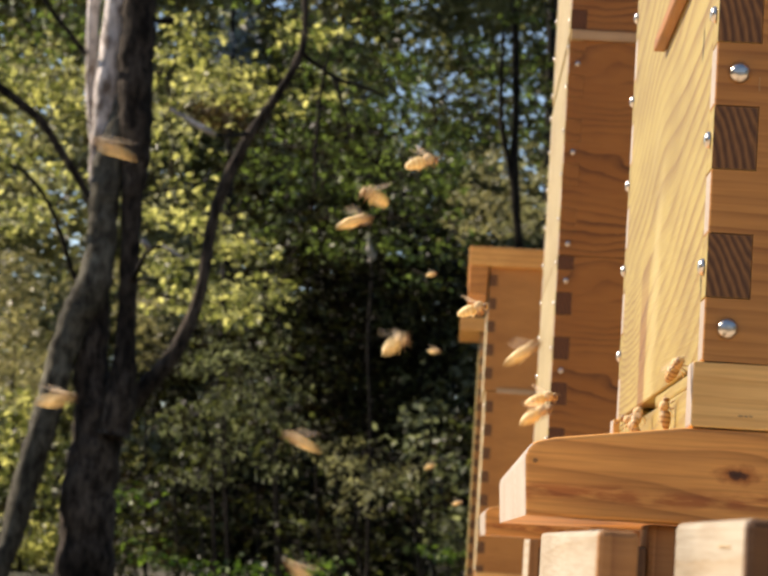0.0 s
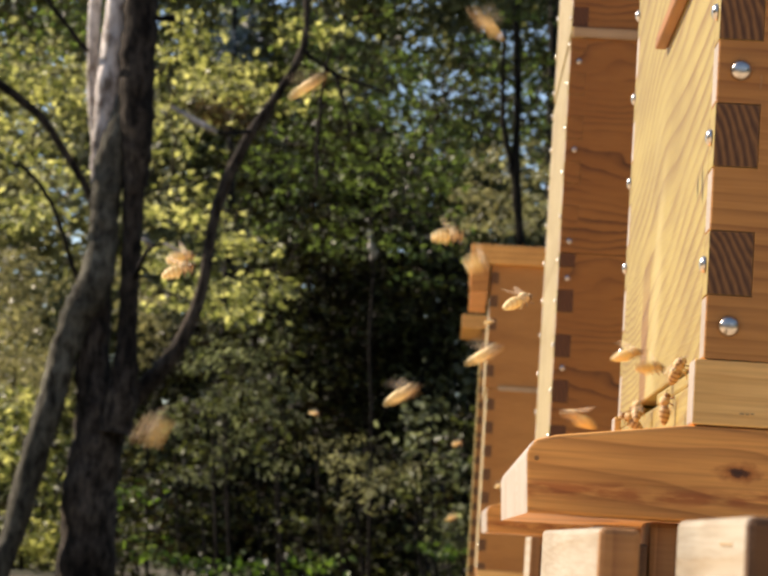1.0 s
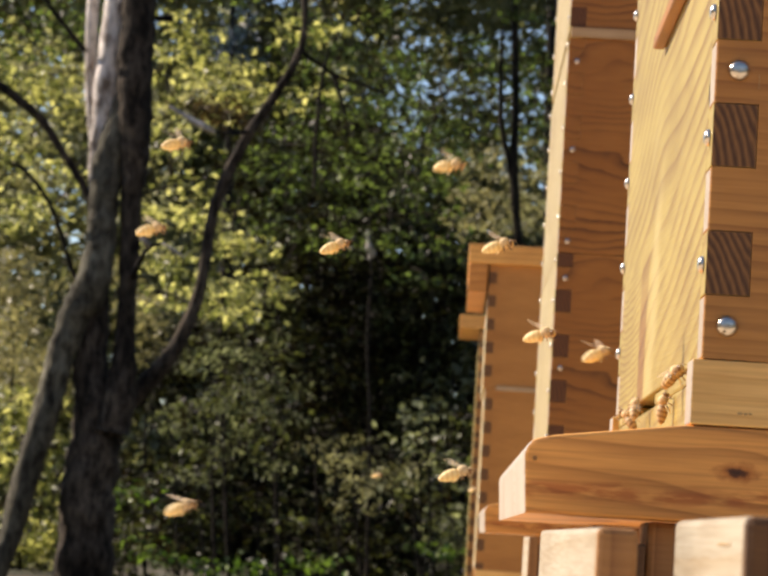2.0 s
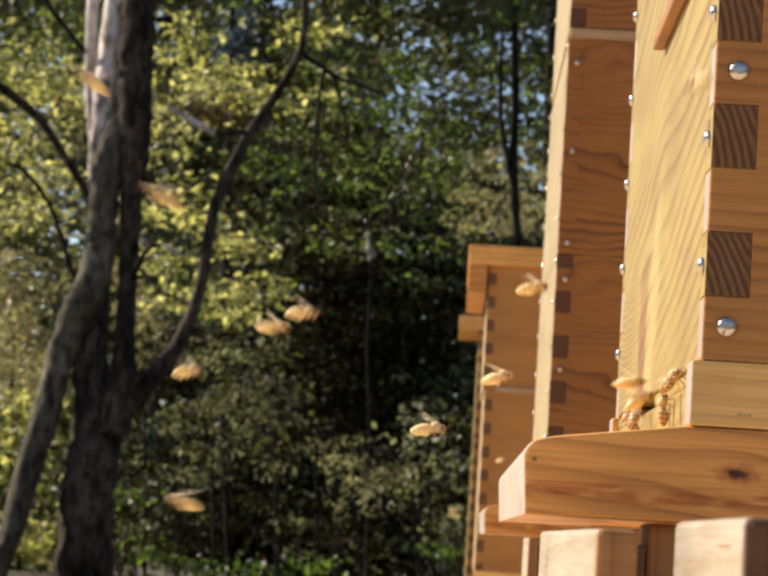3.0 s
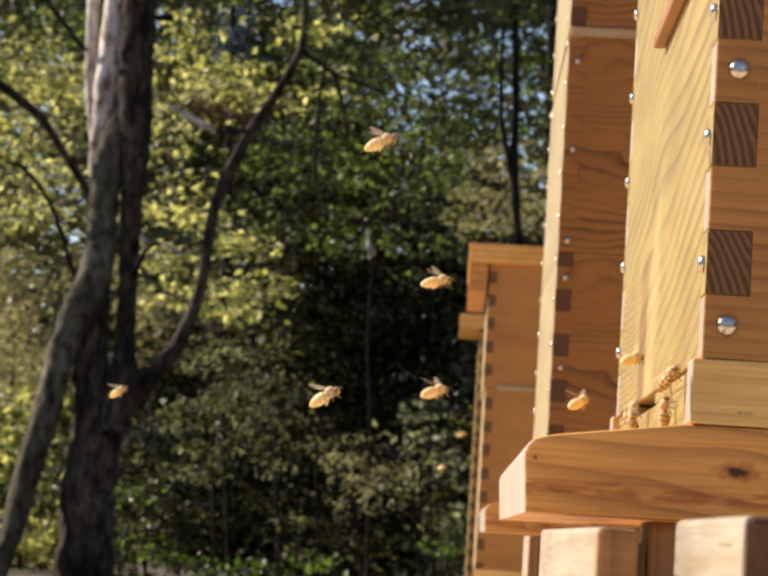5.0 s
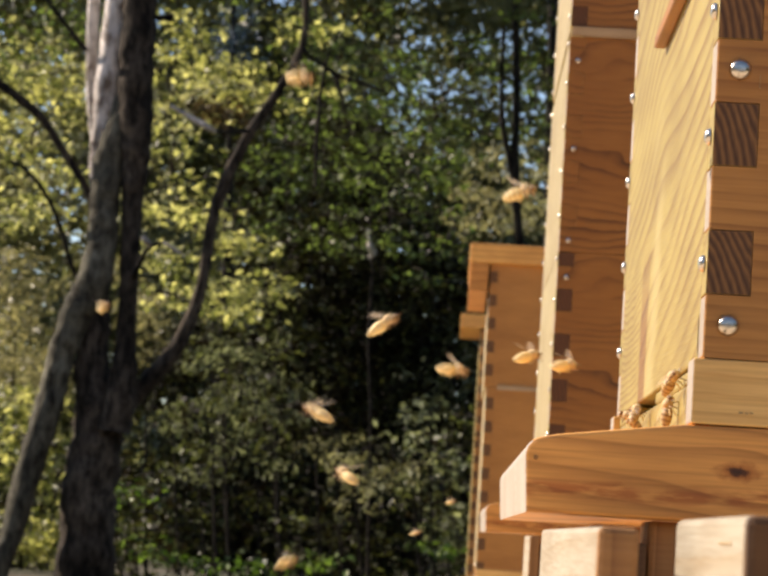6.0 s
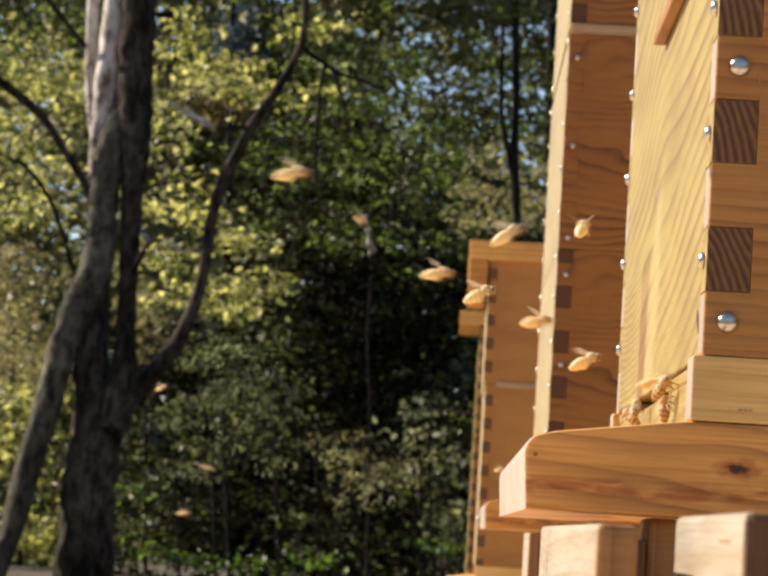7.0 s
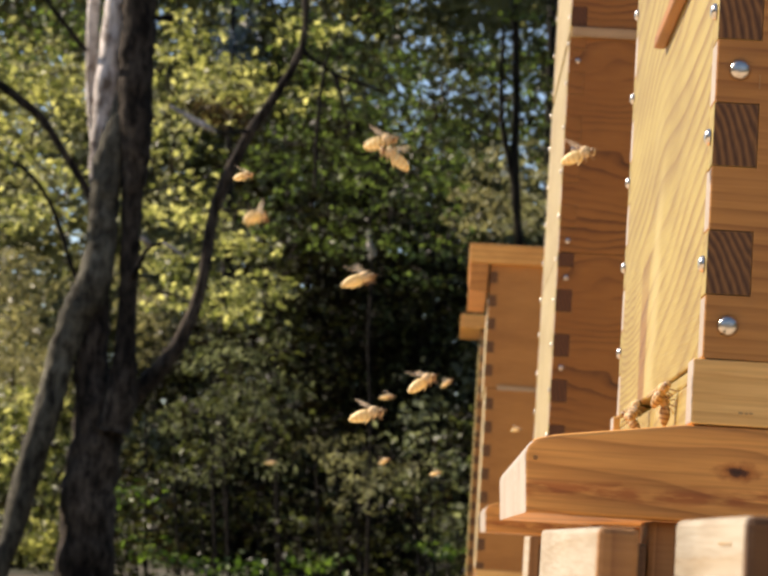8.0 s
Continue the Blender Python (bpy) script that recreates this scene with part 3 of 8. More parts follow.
def cover(parent, x, y, z, over, drop, thick=0.038, deep=0.027, wide=BOX_W):
    bm = bmesh.new()
    box(bm, x - over, x + BOX_L + 0.03, y - 0.012, y + wide + 0.012, z, z + thick, 0.002)
    part("lid", bm, LID, parent, "thick flat pine lid", centred=True)
    if drop <= 0:
        return
    bm = bmesh.new()
    box(bm, x - over + 0.002, x - over + 0.002 + deep, y - 0.010, y + wide + 0.010, z - drop, z - 0.0005, 0.0015)
    part("lid_fascia", bm, REDDISH, parent, "reddish board hanging from the lid's front edge", centred=True)


def hive_near():
    x, y, z, wide = 0.0835, 0.826, EYE, 0.431
    h = thing("beehive", "oiled pine beehive with finger-jointed corners and domed screws", "beehive", "row of beehives")
    floor_board(h, x, y, z + 0.0433, wide)
    spans, free = hive_box(h, x, y, z + 0.0667, z + 0.3107, z + 0.0892, wide, front=FRONT_STREAK)
    for i, (a, b) in enumerate(free):
        if i % 2 == 0:
            screw(h, (x + 0.0083, y - 0.0004, (a + b) / 2 + 0.0004), "y", 0.0038)
    for a, b in spans:
        for ys in (y + 0.008, y + wide - 0.008):
            screw(h, (x - 0.0004, ys, (a + b) / 2), "x", 0.0031)
    for k in (1, 2):
        hive_box(h, x, y, z + 0.0667 + 0.2445 * k, z + 0.3107 + 0.2445 * k, z + 0.0892 + 0.2445 * k, wide)
    # faded print too small to read, on the floor rail and the box
    for x0, x1, za, zb in ((0.0135, 0.0150, 0.0478, 0.0485), (0.0156, 0.0168, 0.0478, 0.0484), (0.0173, 0.0184, 0.0479, 0.0485), (0.0154, 0.0156, 0.1630, 0.1680)):
        bm = bmesh.new()
        box(bm, x + x0, x + x1, y - 0.0004, y + 0.001, z + za, z + zb, 0)
        part("print", bm, INK, h, "small faded print", centred=True)
    # a nail hole in the landing board's cheek
    bm = bmesh.new()
    bmesh.ops.create_cone(bm, cap_ends=True, segments=12, radius1=0.0009, radius2=0.0007, depth=0.0008, matrix=Matrix.Translation((x - 0.0560, y - 0.0001, z + 0.0284)) @ Matrix.Rotation(radians(90), 4, "X"))
    part("nail", bm, BROWN, h, "small dark nail head", centred=True)
    # a hand grip across the front's middle, its underside's shade put into the colour
    bm = bmesh.new()
    box(bm, x - 0.0055, x - 0.0002, y + 0.060, y + 0.228, z + 0.2235, z + 0.2290, 0.0008)
    part("hand_grip", bm, SIDE_DARK_SHADED, h, "wooden hand grip across the front", centred=True)
    cover(h, x, y, z + 0.8003, 0.015, 0.0, wide=wide)
    return h


def hive_middle():
    x, y, z = 0.0862, 2.27, EYE
    h = thing("beehive", "oiled pine beehive, shade in its side wall colour, sunlight in its front", "beehive", "row of beehives")
    floor_board(h, x + 0.004, y, z + 0.0385)
    for z0, z1, f0, end in ((0.0620, 0.2770, 0.2197, END_SHADED), (0.2776, 0.4886, 0.4761, SIDE_DARK_SHADED), (0.4990, 0.7300, 0.4975, END_SHADED)):
        spans, free = hive_box(h, x, y, z + z0, z + z1, z + f0, pitch=0.0436, front=FRONT_SUNLIT, side=SIDE_DARK_SHADED, end=end)
        for a, b in spans:
            for ys in (y + 0.008, y + BOX_W - 0.008):
                screw(h, (x - 0.0004, ys, (a + b) / 2), "x", 0.0030)
    for zs in (0.4651, 0.3782, 0.2885, 0.2527, 0.1657):
        screw(h, (x + 0.009, y - 0.0004, z + zs), "y", 0.0030)
    bm = bmesh.new()
    box(bm, x + 0.0015, x + 0.4, y - 0.003, y - 0.0005, z + 0.4889, z + 0.4986, 0.0006)
    part("seam_strip", bm, STRIP, h, "pale strip at the joint of two boxes", centred=True)
    hive_box(h, x, y, z + 0.7310, z + 0.9750, z + 0.7535)
    cover(h, x, y, z + 0.9755, 0.015, 0.0)
    return h


def hive_far():
    x, y, z = 0.0535, 4.6, EYE
    h = thing("beehive", "two-storey pine beehive with a thick flat lid", "beehive", "row of beehives")
    floor_board(h, x, y, z - 0.0865)
    for z0, z1, f0 in ((-0.0630, 0.2875, 0.0640), (0.2885, 0.5300, 0.3110)):
        xs = x - (0.004 if z0 < 0.2 else 0.009)
        spans, free = hive_box(h, xs, y, z + z0, z + z1, z + f0, front=FRONT_SUNLIT)
        for a, b in spans:
            screw(h, (xs - 0.0004, y + 0.008, (a + b) / 2), "x", 0.0034)
    bm = bmesh.new()
    box(bm, x + 0.0165, x + 0.4, y - 0.003, y - 0.0005, z + 0.284, z + 0.294, 0.0006)
    part("seam_strip", bm, STRIP, h, "pale strip at the joint of two boxes", centred=True)
    cover(h, x, y, z + 0.5305, 0.051, 0.057, deep=0.036)
    return h


def hive_last():
    x, y, z = 0.050, 7.0, EYE
    h = thing("beehive", "reddish pine beehive with a flat lid at the row's end", "beehive", "row of beehives")
    floor_board(h, x, y, z - 0.17)
    for z0, z1, f0 in ((-0.1465, 0.290, 0.03), (0.291, 0.6115, 0.33)):
        hive_box(h, x, y, z + z0, z + z1, z + f0)
    cover(h, x, y, z + 0.6125, 0.062, 0.0, 0.040)
    return h


for build in (hive_near, hive_middle, hive_far, hive_last):
    build()


# ================= stands =================
def stand(x, y0, y1, top, thick, bear_x, bear0, bear1, bear):
    """A low stand: a thin upright front rail, an added filler in the dark gap behind it, two bearers across under the
    hive, and legs down to the ground.
    """
    s = thing("hive_stand", "low timber hive stand with a pale sunlit front rail", "stand", "hive stands")
    z1 = EYE + top
    bm = bmesh.new()
    box(bm, x, x + thick, y0, y1, z1 - 0.14, z1, 0.0013)
    ends(bm, 1, most=0.3)
    part("rail", bm, (TIMBER, BROWN), s, "pale front rail with sunlight put into its colour", centred=True)
    # added filler for the dark gap, its shade put into the colour
    bm = bmesh.new()
    box(bm, x + thick + 0.0005, bear_x - 0.0012, bear0 - 0.012, bear0 + 0.03, EYE + bear - 0.125, EYE + bear - 0.008, 0.001)
    part("cleat", bm, DARK_END, s, centred=True)
    for ya in (bear0, bear1 - 0.04):
        bm = bmesh.new()
        box(bm, bear_x, bear_x + 0.49, ya, ya + 0.04, EYE + bear - 0.09, EYE + bear, 0.002)
        part("bearer", bm, BROWN, s, centred=True)
        for xa in (bear_x + 0.035, bear_x + 0.43):
            bm = bmesh.new()
            box(bm, xa, xa + 0.045, ya + 0.001, ya + 0.039, 0.0, EYE + bear - 0.0905, 0.003)
            part("leg", bm, SIDE, s, centred=True)
    return s


def rail_end():
    """The end of the neighbouring stand's front rail, on its leg."""
    s = thing("hive_stand", "end of a pale timber stand on a single leg", "stand", "hive stands")
    bm = bmesh.new()
    box(bm, 0.0510, 0.0680, 0.4155, 0.5445, EYE - 0.14, EYE + 0.0066, 0.0016)
    ends(bm, 1, most=0.3)
    part("rail", bm, (TIMBER, DARK_END), s, "pale front rail, sunlight in its face and shade in its end colour", centred=True)
    bm = bmesh.new()
    box(bm, 0.0507, 0.0512, 0.4353, 0.4551, 0.5013, 0.5017, 0.0001)
    part("staple", bm, INK, s, "small dull staple", centred=True)
    bm = bmesh.new()
    box(bm, 0.0520, 0.0670, 0.44, 0.52, 0.010, EYE - 0.1405, 0.001)
    part("leg", bm, SIDE, s, centred=True)


rail_end()
stand(0.0306, 0.501, 0.8145, 0.0036, 0.0088, 0.0688, 0.838, 1.22, 0.0090)
stand(0.0684, 2.089, 2.240, 0.0026, 0.0087, 0.0915, 2.30, 2.66, 0.0040)
stand(0.060, 4.62, 5.00, -0.155, 0.0105, 0.0715, 4.62, 5.00, -0.122)
stand(0.060, 7.02, 7.40, -0.235, 0.0105, 0.0715, 7.02, 7.40, -0.2055)


# ================= trees =================
def tree(name, label, limbs, material=BARK, group="trees", thin=None, brown=(), mossy=()):
    t = thing(name, label, "tree", group)
    for i, path in enumerate(limbs):
        bm = bmesh.new()
        tube(bm, path, 28 if i < 5 else 10, 0.2)
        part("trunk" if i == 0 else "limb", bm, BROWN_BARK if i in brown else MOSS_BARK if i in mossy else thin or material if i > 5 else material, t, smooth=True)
    return t


def twigs(parent, clumps, count, seed):
    """Thin bent twigs among a crown's leaf clumps."""
    r = random.Random(seed)
    for _ in range(count):
        x, y, z, rad = r.choice(clumps)
        p = Vector((x + r.uniform(-0.6, 0.6) * rad, y - rad * 1.3, z + r.uniform(-0.6, 0.6) * rad))
        d = Vector((r.uniform(-1, 1), r.uniform(-0.4, 0.2), r.uniform(-0.5, 0.9))).normalized()
        path, w = [], r.uniform(0.004, 0.009)
        for k in range(4):
            path.append((p.x, p.y, p.z, w * (1 - 0.24 * k)))
            d = (d + Vector((r.uniform(-0.45, 0.45), r.uniform(-0.2, 0.2), r.uniform(-0.45, 0.45)))).normalized()
            p = p + d * rad * r.uniform(0.4, 0.8)
        bm = bmesh.new()
        tube(bm, path, 5, 0.1)
        part("twig", bm, BROWN_BARK, parent, smooth=True)


def stems(parent, feet):
    """Woody stems from the ground into a bush's clumps."""
    for x, y, z in feet:
        bm = bmesh.new()
        tube(bm, [(x + 0.12, y + 0.1, 0, 0.011), (x + 0.05, y + 0.05, z * 0.5, 0.008), (x, y, z, 0.004)], 7, 0.15)
        part("stem", bm, DARK_BARK, parent, smooth=True)


# pale limb 3 stands for the trunk's sunlit strip, brown limb 2 its shade
main_tree = tree("tree", "tall grey-barked tree dividing into leaning stems", [
    [(-1.687, 11.03, -0.050, 0.1457), (-1.695, 11.03, 0.207, 0.1305), (-1.699, 11.03, 0.470, 0.1282), (-1.693, 11.03, 0.722, 0.1235), (-1.694, 11.03, 0.951, 0.1049), (-1.730, 11.03, 1.156, 0.0839), (-1.738, 11.03, 1.386, 0.0723), (-1.737, 11.03, 1.618, 0.0536)],
    [(-2.149, 10.97, -0.077, 0.0510), (-2.074, 10.97, 0.265, 0.0533), (-2.033, 10.97, 0.381, 0.0533), (-1.975, 10.97, 0.698, 0.0626), (-1.908, 10.97, 0.987, 0.0649), (-1.872, 10.97, 1.205, 0.0626), (-1.818, 10.97, 1.399, 0.0742), (-1.747, 10.97, 1.565, 0.0834), (-1.722, 10.97, 1.752, 0.0695), (-1.721, 10.97, 1.893, 0.0672), (-1.720, 10.97, 2.031, 0.0719), (-1.707, 10.97, 2.195, 0.0695), (-1.670, 10.97, 2.361, 0.0579), (-1.643, 10.97, 2.527, 0.0417)],
    [(-1.591, 10.95, 0.873, 0.0740), (-1.574, 10.95, 1.068, 0.0717), (-1.569, 10.95, 1.252, 0.0509), (-1.574, 10.95, 1.437, 0.0440), (-1.583, 10.95, 1.757, 0.0440), (-1.589, 10.95, 1.989, 0.0509), (-1.585, 10.95, 2.152, 0.0648), (-1.603, 10.95, 2.338, 0.0787), (-1.616, 10.95, 2.572, 0.0856), (-1.620, 10.95, 2.783, 0.0787), (-1.627, 10.95, 3.066, 0.0717), (-1.636, 10.95, 3.542, 0.0578)],
    [(-1.780, 11.00, 1.938, 0.0116), (-1.782, 11.00, 2.055, 0.0232), (-1.778, 11.00, 2.149, 0.0372), (-1.765, 11.00, 2.290, 0.0511), (-1.754, 11.00, 2.456, 0.0581), (-1.745, 11.00, 2.645, 0.0581), (-1.741, 11.00, 2.811, 0.0581), (-1.744, 11.00, 3.072, 0.0535), (-1.761, 11.00, 3.550, 0.0442)],
    [(-1.788, 11.20, 2.109, 0.0142), (-1.830, 11.20, 2.321, 0.0284), (-1.859, 11.20, 2.516, 0.0284), (-1.877, 11.20, 2.816, 0.0308), (-1.890, 11.20, 3.112, 0.0308), (-1.912, 11.20, 3.599, 0.0260)],
    [(-1.614, 11.00, 0.840, 0.0697), (-1.597, 11.00, 0.919, 0.0511), (-1.544, 11.00, 1.013, 0.0465), (-1.462, 11.00, 1.117, 0.0465), (-1.349, 11.00, 1.269, 0.0395), (-1.274, 11.00, 1.446, 0.0325), (-1.236, 11.00, 1.622, 0.0279), (-1.216, 11.00, 1.869, 0.0279), (-1.172, 11.00, 2.060, 0.0279), (-1.087, 11.00, 2.271, 0.0267), (-1.050, 11.00, 2.350, 0.0256), (-0.956, 11.00, 2.504, 0.0232), (-0.858, 11.00, 2.703, 0.0209), (-0.835, 11.00, 2.850, 0.0163), (-0.853, 11.00, 3.051, 0.0139)],
    [(-2.355, 11.00, 2.539, 0.0209), (-2.256, 11.00, 2.479, 0.0232), (-2.162, 11.00, 2.416, 0.0232), (-2.053, 11.00, 2.332, 0.0209), (-1.957, 11.00, 2.206, 0.0186), (-1.842, 11.00, 2.047, 0.0186), (-1.765, 11.00, 1.916, 0.0209)],
    [(-0.846, 11.00, 2.732, 0.0128), (-0.676, 11.00, 2.623, 0.0116), (-0.563, 11.00, 2.590, 0.0093), (-0.421, 11.00, 2.544, 0.0058)],
    [(-0.691, 11.00, 2.639, 0.0081), (-0.652, 11.00, 2.543, 0.0093), (-0.613, 11.00, 2.432, 0.0070)],
    [(-0.715, 11.00, 2.727, 0.0058), (-0.738, 11.00, 2.580, 0.0093), (-0.746, 11.00, 2.338, 0.0105), (-0.738, 11.00, 2.081, 0.0081)],
    [(-2.180, 11.00, 2.114, 0.0070), (-2.108, 11.00, 2.080, 0.0093), (-1.995, 11.00, 1.954, 0.0116), (-1.918, 11.00, 1.797, 0.0116), (-1.860, 11.00, 1.643, 0.0116), (-1.790, 11.00, 1.519, 0.0139)],
    [(-2.133, 11.00, 3.003, 0.0093), (-2.069, 11.00, 2.897, 0.0105), (-1.956, 11.00, 2.768, 0.0116), (-1.868, 11.00, 2.671, 0.0128)],
    [(-1.557, 10.95, 1.586, 0.0139), (-1.499, 10.75, 1.663, 0.0114), (-1.448, 10.62, 1.707, 0.0101), (-1.389, 10.62, 1.735, 0.0067)],
    [(-1.191, 10.62, 2.256, 0.0079), (-1.127, 10.80, 2.286, 0.0080), (-1.072, 10.97, 2.325, 0.0104)],
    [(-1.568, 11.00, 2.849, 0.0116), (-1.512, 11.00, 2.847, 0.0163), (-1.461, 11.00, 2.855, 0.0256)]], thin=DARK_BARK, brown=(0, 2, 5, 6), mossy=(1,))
for path in [[(-1.401, 10.60, 2.360, 0.0090), (-1.291, 10.60, 2.303, 0.0134), (-1.224, 10.60, 2.271, 0.0168), (-1.185, 10.62, 2.254, 0.0090)],
    [(-1.475, 10.55, 1.743, 0.0123), (-1.451, 10.55, 1.723, 0.0156), (-1.443, 10.60, 1.709, 0.0067)],
    [(-1.389, 10.62, 1.733, 0.0067), (-1.336, 10.60, 1.706, 0.0090), (-1.280, 10.60, 1.670, 0.0056)]]:
    bm = bmesh.new()
    tube(bm, path, 7, 0.2)
    part("dead_branch", bm, DEAD_WOOD, main_tree, "bleached dead branch", True)
canopy = [(-2.61, 14.33, 3.08, 0.27), (-2.73, 14.13, 2.71, 0.23), (-2.28, 12.91, 2.23, 0.19), (-2.63, 13.49, 2.23, 0.17), (-1.78, 13.38, 3.30, 0.22),
    (-1.59, 13.86, 3.09, 0.24), (-1.33, 14.19, 3.14, 0.21), (-1.55, 12.53, 2.56, 0.14), (-1.58, 12.37, 2.19, 0.18), (-1.83, 14.31, 2.03, 0.21), (-1.30, 13.34, 1.76, 0.17),
    (-1.61, 14.13, 1.85, 0.18), (-1.22, 12.31, 1.97, 0.11), (-1.14, 13.37, 1.80, 0.11), (-2.83, 14.03, 3.10, 0.23), (-1.98, 14.57, 3.17, 0.18),
    (-2.02, 14.46, 2.77, 0.15), (-1.44, 12.82, 2.07, 0.13), (-1.71, 13.31, 1.70, 0.11), (-1.00, 12.37, 3.13, 0.12), (-0.82, 12.83, 3.24, 0.11), (-0.91, 13.35, 3.04, 0.10), (-1.25, 12.40, 1.99, 0.08), (-1.20, 12.60, 2.01, 0.07), (-1.32, 12.50, 1.70, 0.08), (-1.17, 12.60, 1.70, 0.09), (-1.09, 12.70, 1.73, 0.06), (-1.23, 12.40, 1.62, 0.07)]
twigs(main_tree, canopy, 46, 31)
leaves("crown", canopy, 430, 0.038, LEAF_SUN, main_tree, 11, label="yellow-green leaves with sunlight put into their colour", spread=(2.5, 0.45))
slim_tree = tree("tree", "slim dark-barked tree with a thin leafy crown", [
    [(0.553, 16.00, 0.517, 0.0398), (0.418, 16.00, 1.832, 0.0365), (0.331, 16.00, 2.565, 0.0298), (0.281, 16.00, 3.001, 0.0298), (0.263, 16.00, 3.510, 0.0265), (0.203, 16.00, 4.399, 0.0232)],
    [(0.298, 16.00, 2.833, 0.0199), (0.231, 16.00, 3.100, 0.0199), (0.171, 16.00, 3.368, 0.0166), (0.147, 16.00, 3.982, 0.0133)]], DARK_BARK)
leaves("crown", [(-0.07, 18.09, 4.27, 0.23), (0.31, 18.07, 4.13, 0.22), (0.36, 15.94, 3.98, 0.20), (-0.12, 16.00, 3.04, 0.15), (0.48, 17.57, 3.63, 0.15)], 165, 0.044, LEAF_MID, slim_tree, 12)
leaves("crown", [(0.46, 19.17, 3.59, 0.16), (0.09, 18.07, 3.43, 0.17), (0.20, 18.87, 3.20, 0.22), (-0.04, 18.58, 3.19, 0.17), (0.54, 19.13, 3.22, 0.20), (0.40, 18.49, 2.93, 0.17),
    (0.01, 19.10, 2.98, 0.16)], 190, 0.046, LEAF_CEDAR, slim_tree, 52, label="grey-green leaves with sunlight put into their pale colour")
inner_tree = tree("tree", "slender young tree deep in the shade", [
    [(-0.524, 15.60, -0.192, 0.0147), (-0.571, 15.60, 1.087, 0.0105), (-0.627, 15.60, 1.733, 0.0105), (-0.629, 15.60, 2.191, 0.0105), (-0.666, 15.60, 2.550, 0.0084), (-0.650, 15.60, 2.948, 0.0063), (-0.672, 15.60, 3.378, 0.0063)]], DARK_BARK)
bm = bmesh.new()
tube(bm, [(-0.666, 15.35, 2.452, 0.0079), (-0.655, 15.35, 2.381, 0.0127), (-0.642, 15.35, 2.330, 0.0270), (-0.627, 15.35, 2.296, 0.0238), (-0.646, 15.35, 2.253, 0.0079)], 8, 0.3)
part("dead_branch", bm, DEAD_WOOD, inner_tree, "pale broken stub", True)
canopy = [(-1.20, 14.68, 3.61, 0.20), (-0.97, 15.29, 3.69, 0.29), (-0.86, 14.94, 3.24, 0.29), (-1.13, 15.41, 3.08, 0.26), (-0.68, 15.45, 3.19, 0.29), (-0.47, 14.33, 3.28, 0.21),
    (-0.24, 14.23, 3.00, 0.18), (-0.48, 15.87, 2.97, 0.26), (-0.75, 14.72, 2.68, 0.24), (-1.12, 14.67, 2.71, 0.21), (-0.21, 16.19, 2.86, 0.23), (-1.26, 15.14, 2.52, 0.22),
    (-0.92, 15.87, 2.50, 0.23), (-0.50, 15.15, 2.50, 0.25), (-0.18, 15.48, 2.50, 0.19), (-0.28, 14.50, 2.12, 0.15), (-1.50, 15.47, 2.81, 0.19), (-2.90, 15.0, 3.62, 0.26), (-2.55, 15.2, 3.75, 0.24), (-3.1, 15.1, 3.4, 0.2)]
twigs(inner_tree, canopy, 26, 32)
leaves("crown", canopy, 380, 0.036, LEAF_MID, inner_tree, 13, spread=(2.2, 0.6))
back_tree = tree("tree", "leafy tree farther back with the sky showing through its crown", [[(0.95, 24.0, 0, 0.10), (0.85, 24.0, 3.0, 0.08), (0.7, 24.0, 6.5, 0.05)]], DARK_BARK)
leaves("crown", [(-1.09, 24.00, 5.03, 0.24), (-0.18, 24.00, 4.94, 0.21), (-1.61, 24.00, 4.50, 0.23), (-1.05, 24.00, 4.27, 0.26), (0.38, 24.00, 5.23, 0.28), (-1.30, 24.00, 4.86, 0.31), (-0.37, 24.00, 4.74, 0.28), (-1.50, 24.00, 4.64, 0.27), (-0.99, 24.00, 5.91, 0.31), (-0.49, 24.00, 4.77, 0.31), (0.12, 24.00, 4.46, 0.25), (0.29, 24.00, 5.28, 0.32), (-1.10, 24.00, 4.32, 0.25), (-0.75, 24.00, 5.38, 0.27), (-0.20, 24.00, 4.47, 0.28), (0.64, 24.00, 4.60, 0.32), (0.73, 24.00, 4.53, 0.27)], 120, 0.060, LEAF_MID, back_tree, 61, spread=(2.4, 0.7))
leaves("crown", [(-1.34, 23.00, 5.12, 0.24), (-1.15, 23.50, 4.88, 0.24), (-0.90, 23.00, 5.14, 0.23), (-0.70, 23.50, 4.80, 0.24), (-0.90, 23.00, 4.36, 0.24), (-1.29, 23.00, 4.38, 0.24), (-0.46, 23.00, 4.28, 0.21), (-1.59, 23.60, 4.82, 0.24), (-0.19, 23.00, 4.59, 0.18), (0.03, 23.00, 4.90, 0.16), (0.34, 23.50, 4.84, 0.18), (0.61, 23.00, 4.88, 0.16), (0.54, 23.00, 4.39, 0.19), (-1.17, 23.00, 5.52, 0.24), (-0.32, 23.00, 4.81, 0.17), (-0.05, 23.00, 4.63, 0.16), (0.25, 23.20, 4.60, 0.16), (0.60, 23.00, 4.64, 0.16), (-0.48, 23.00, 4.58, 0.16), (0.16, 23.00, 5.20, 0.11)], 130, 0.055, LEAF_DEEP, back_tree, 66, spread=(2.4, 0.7))
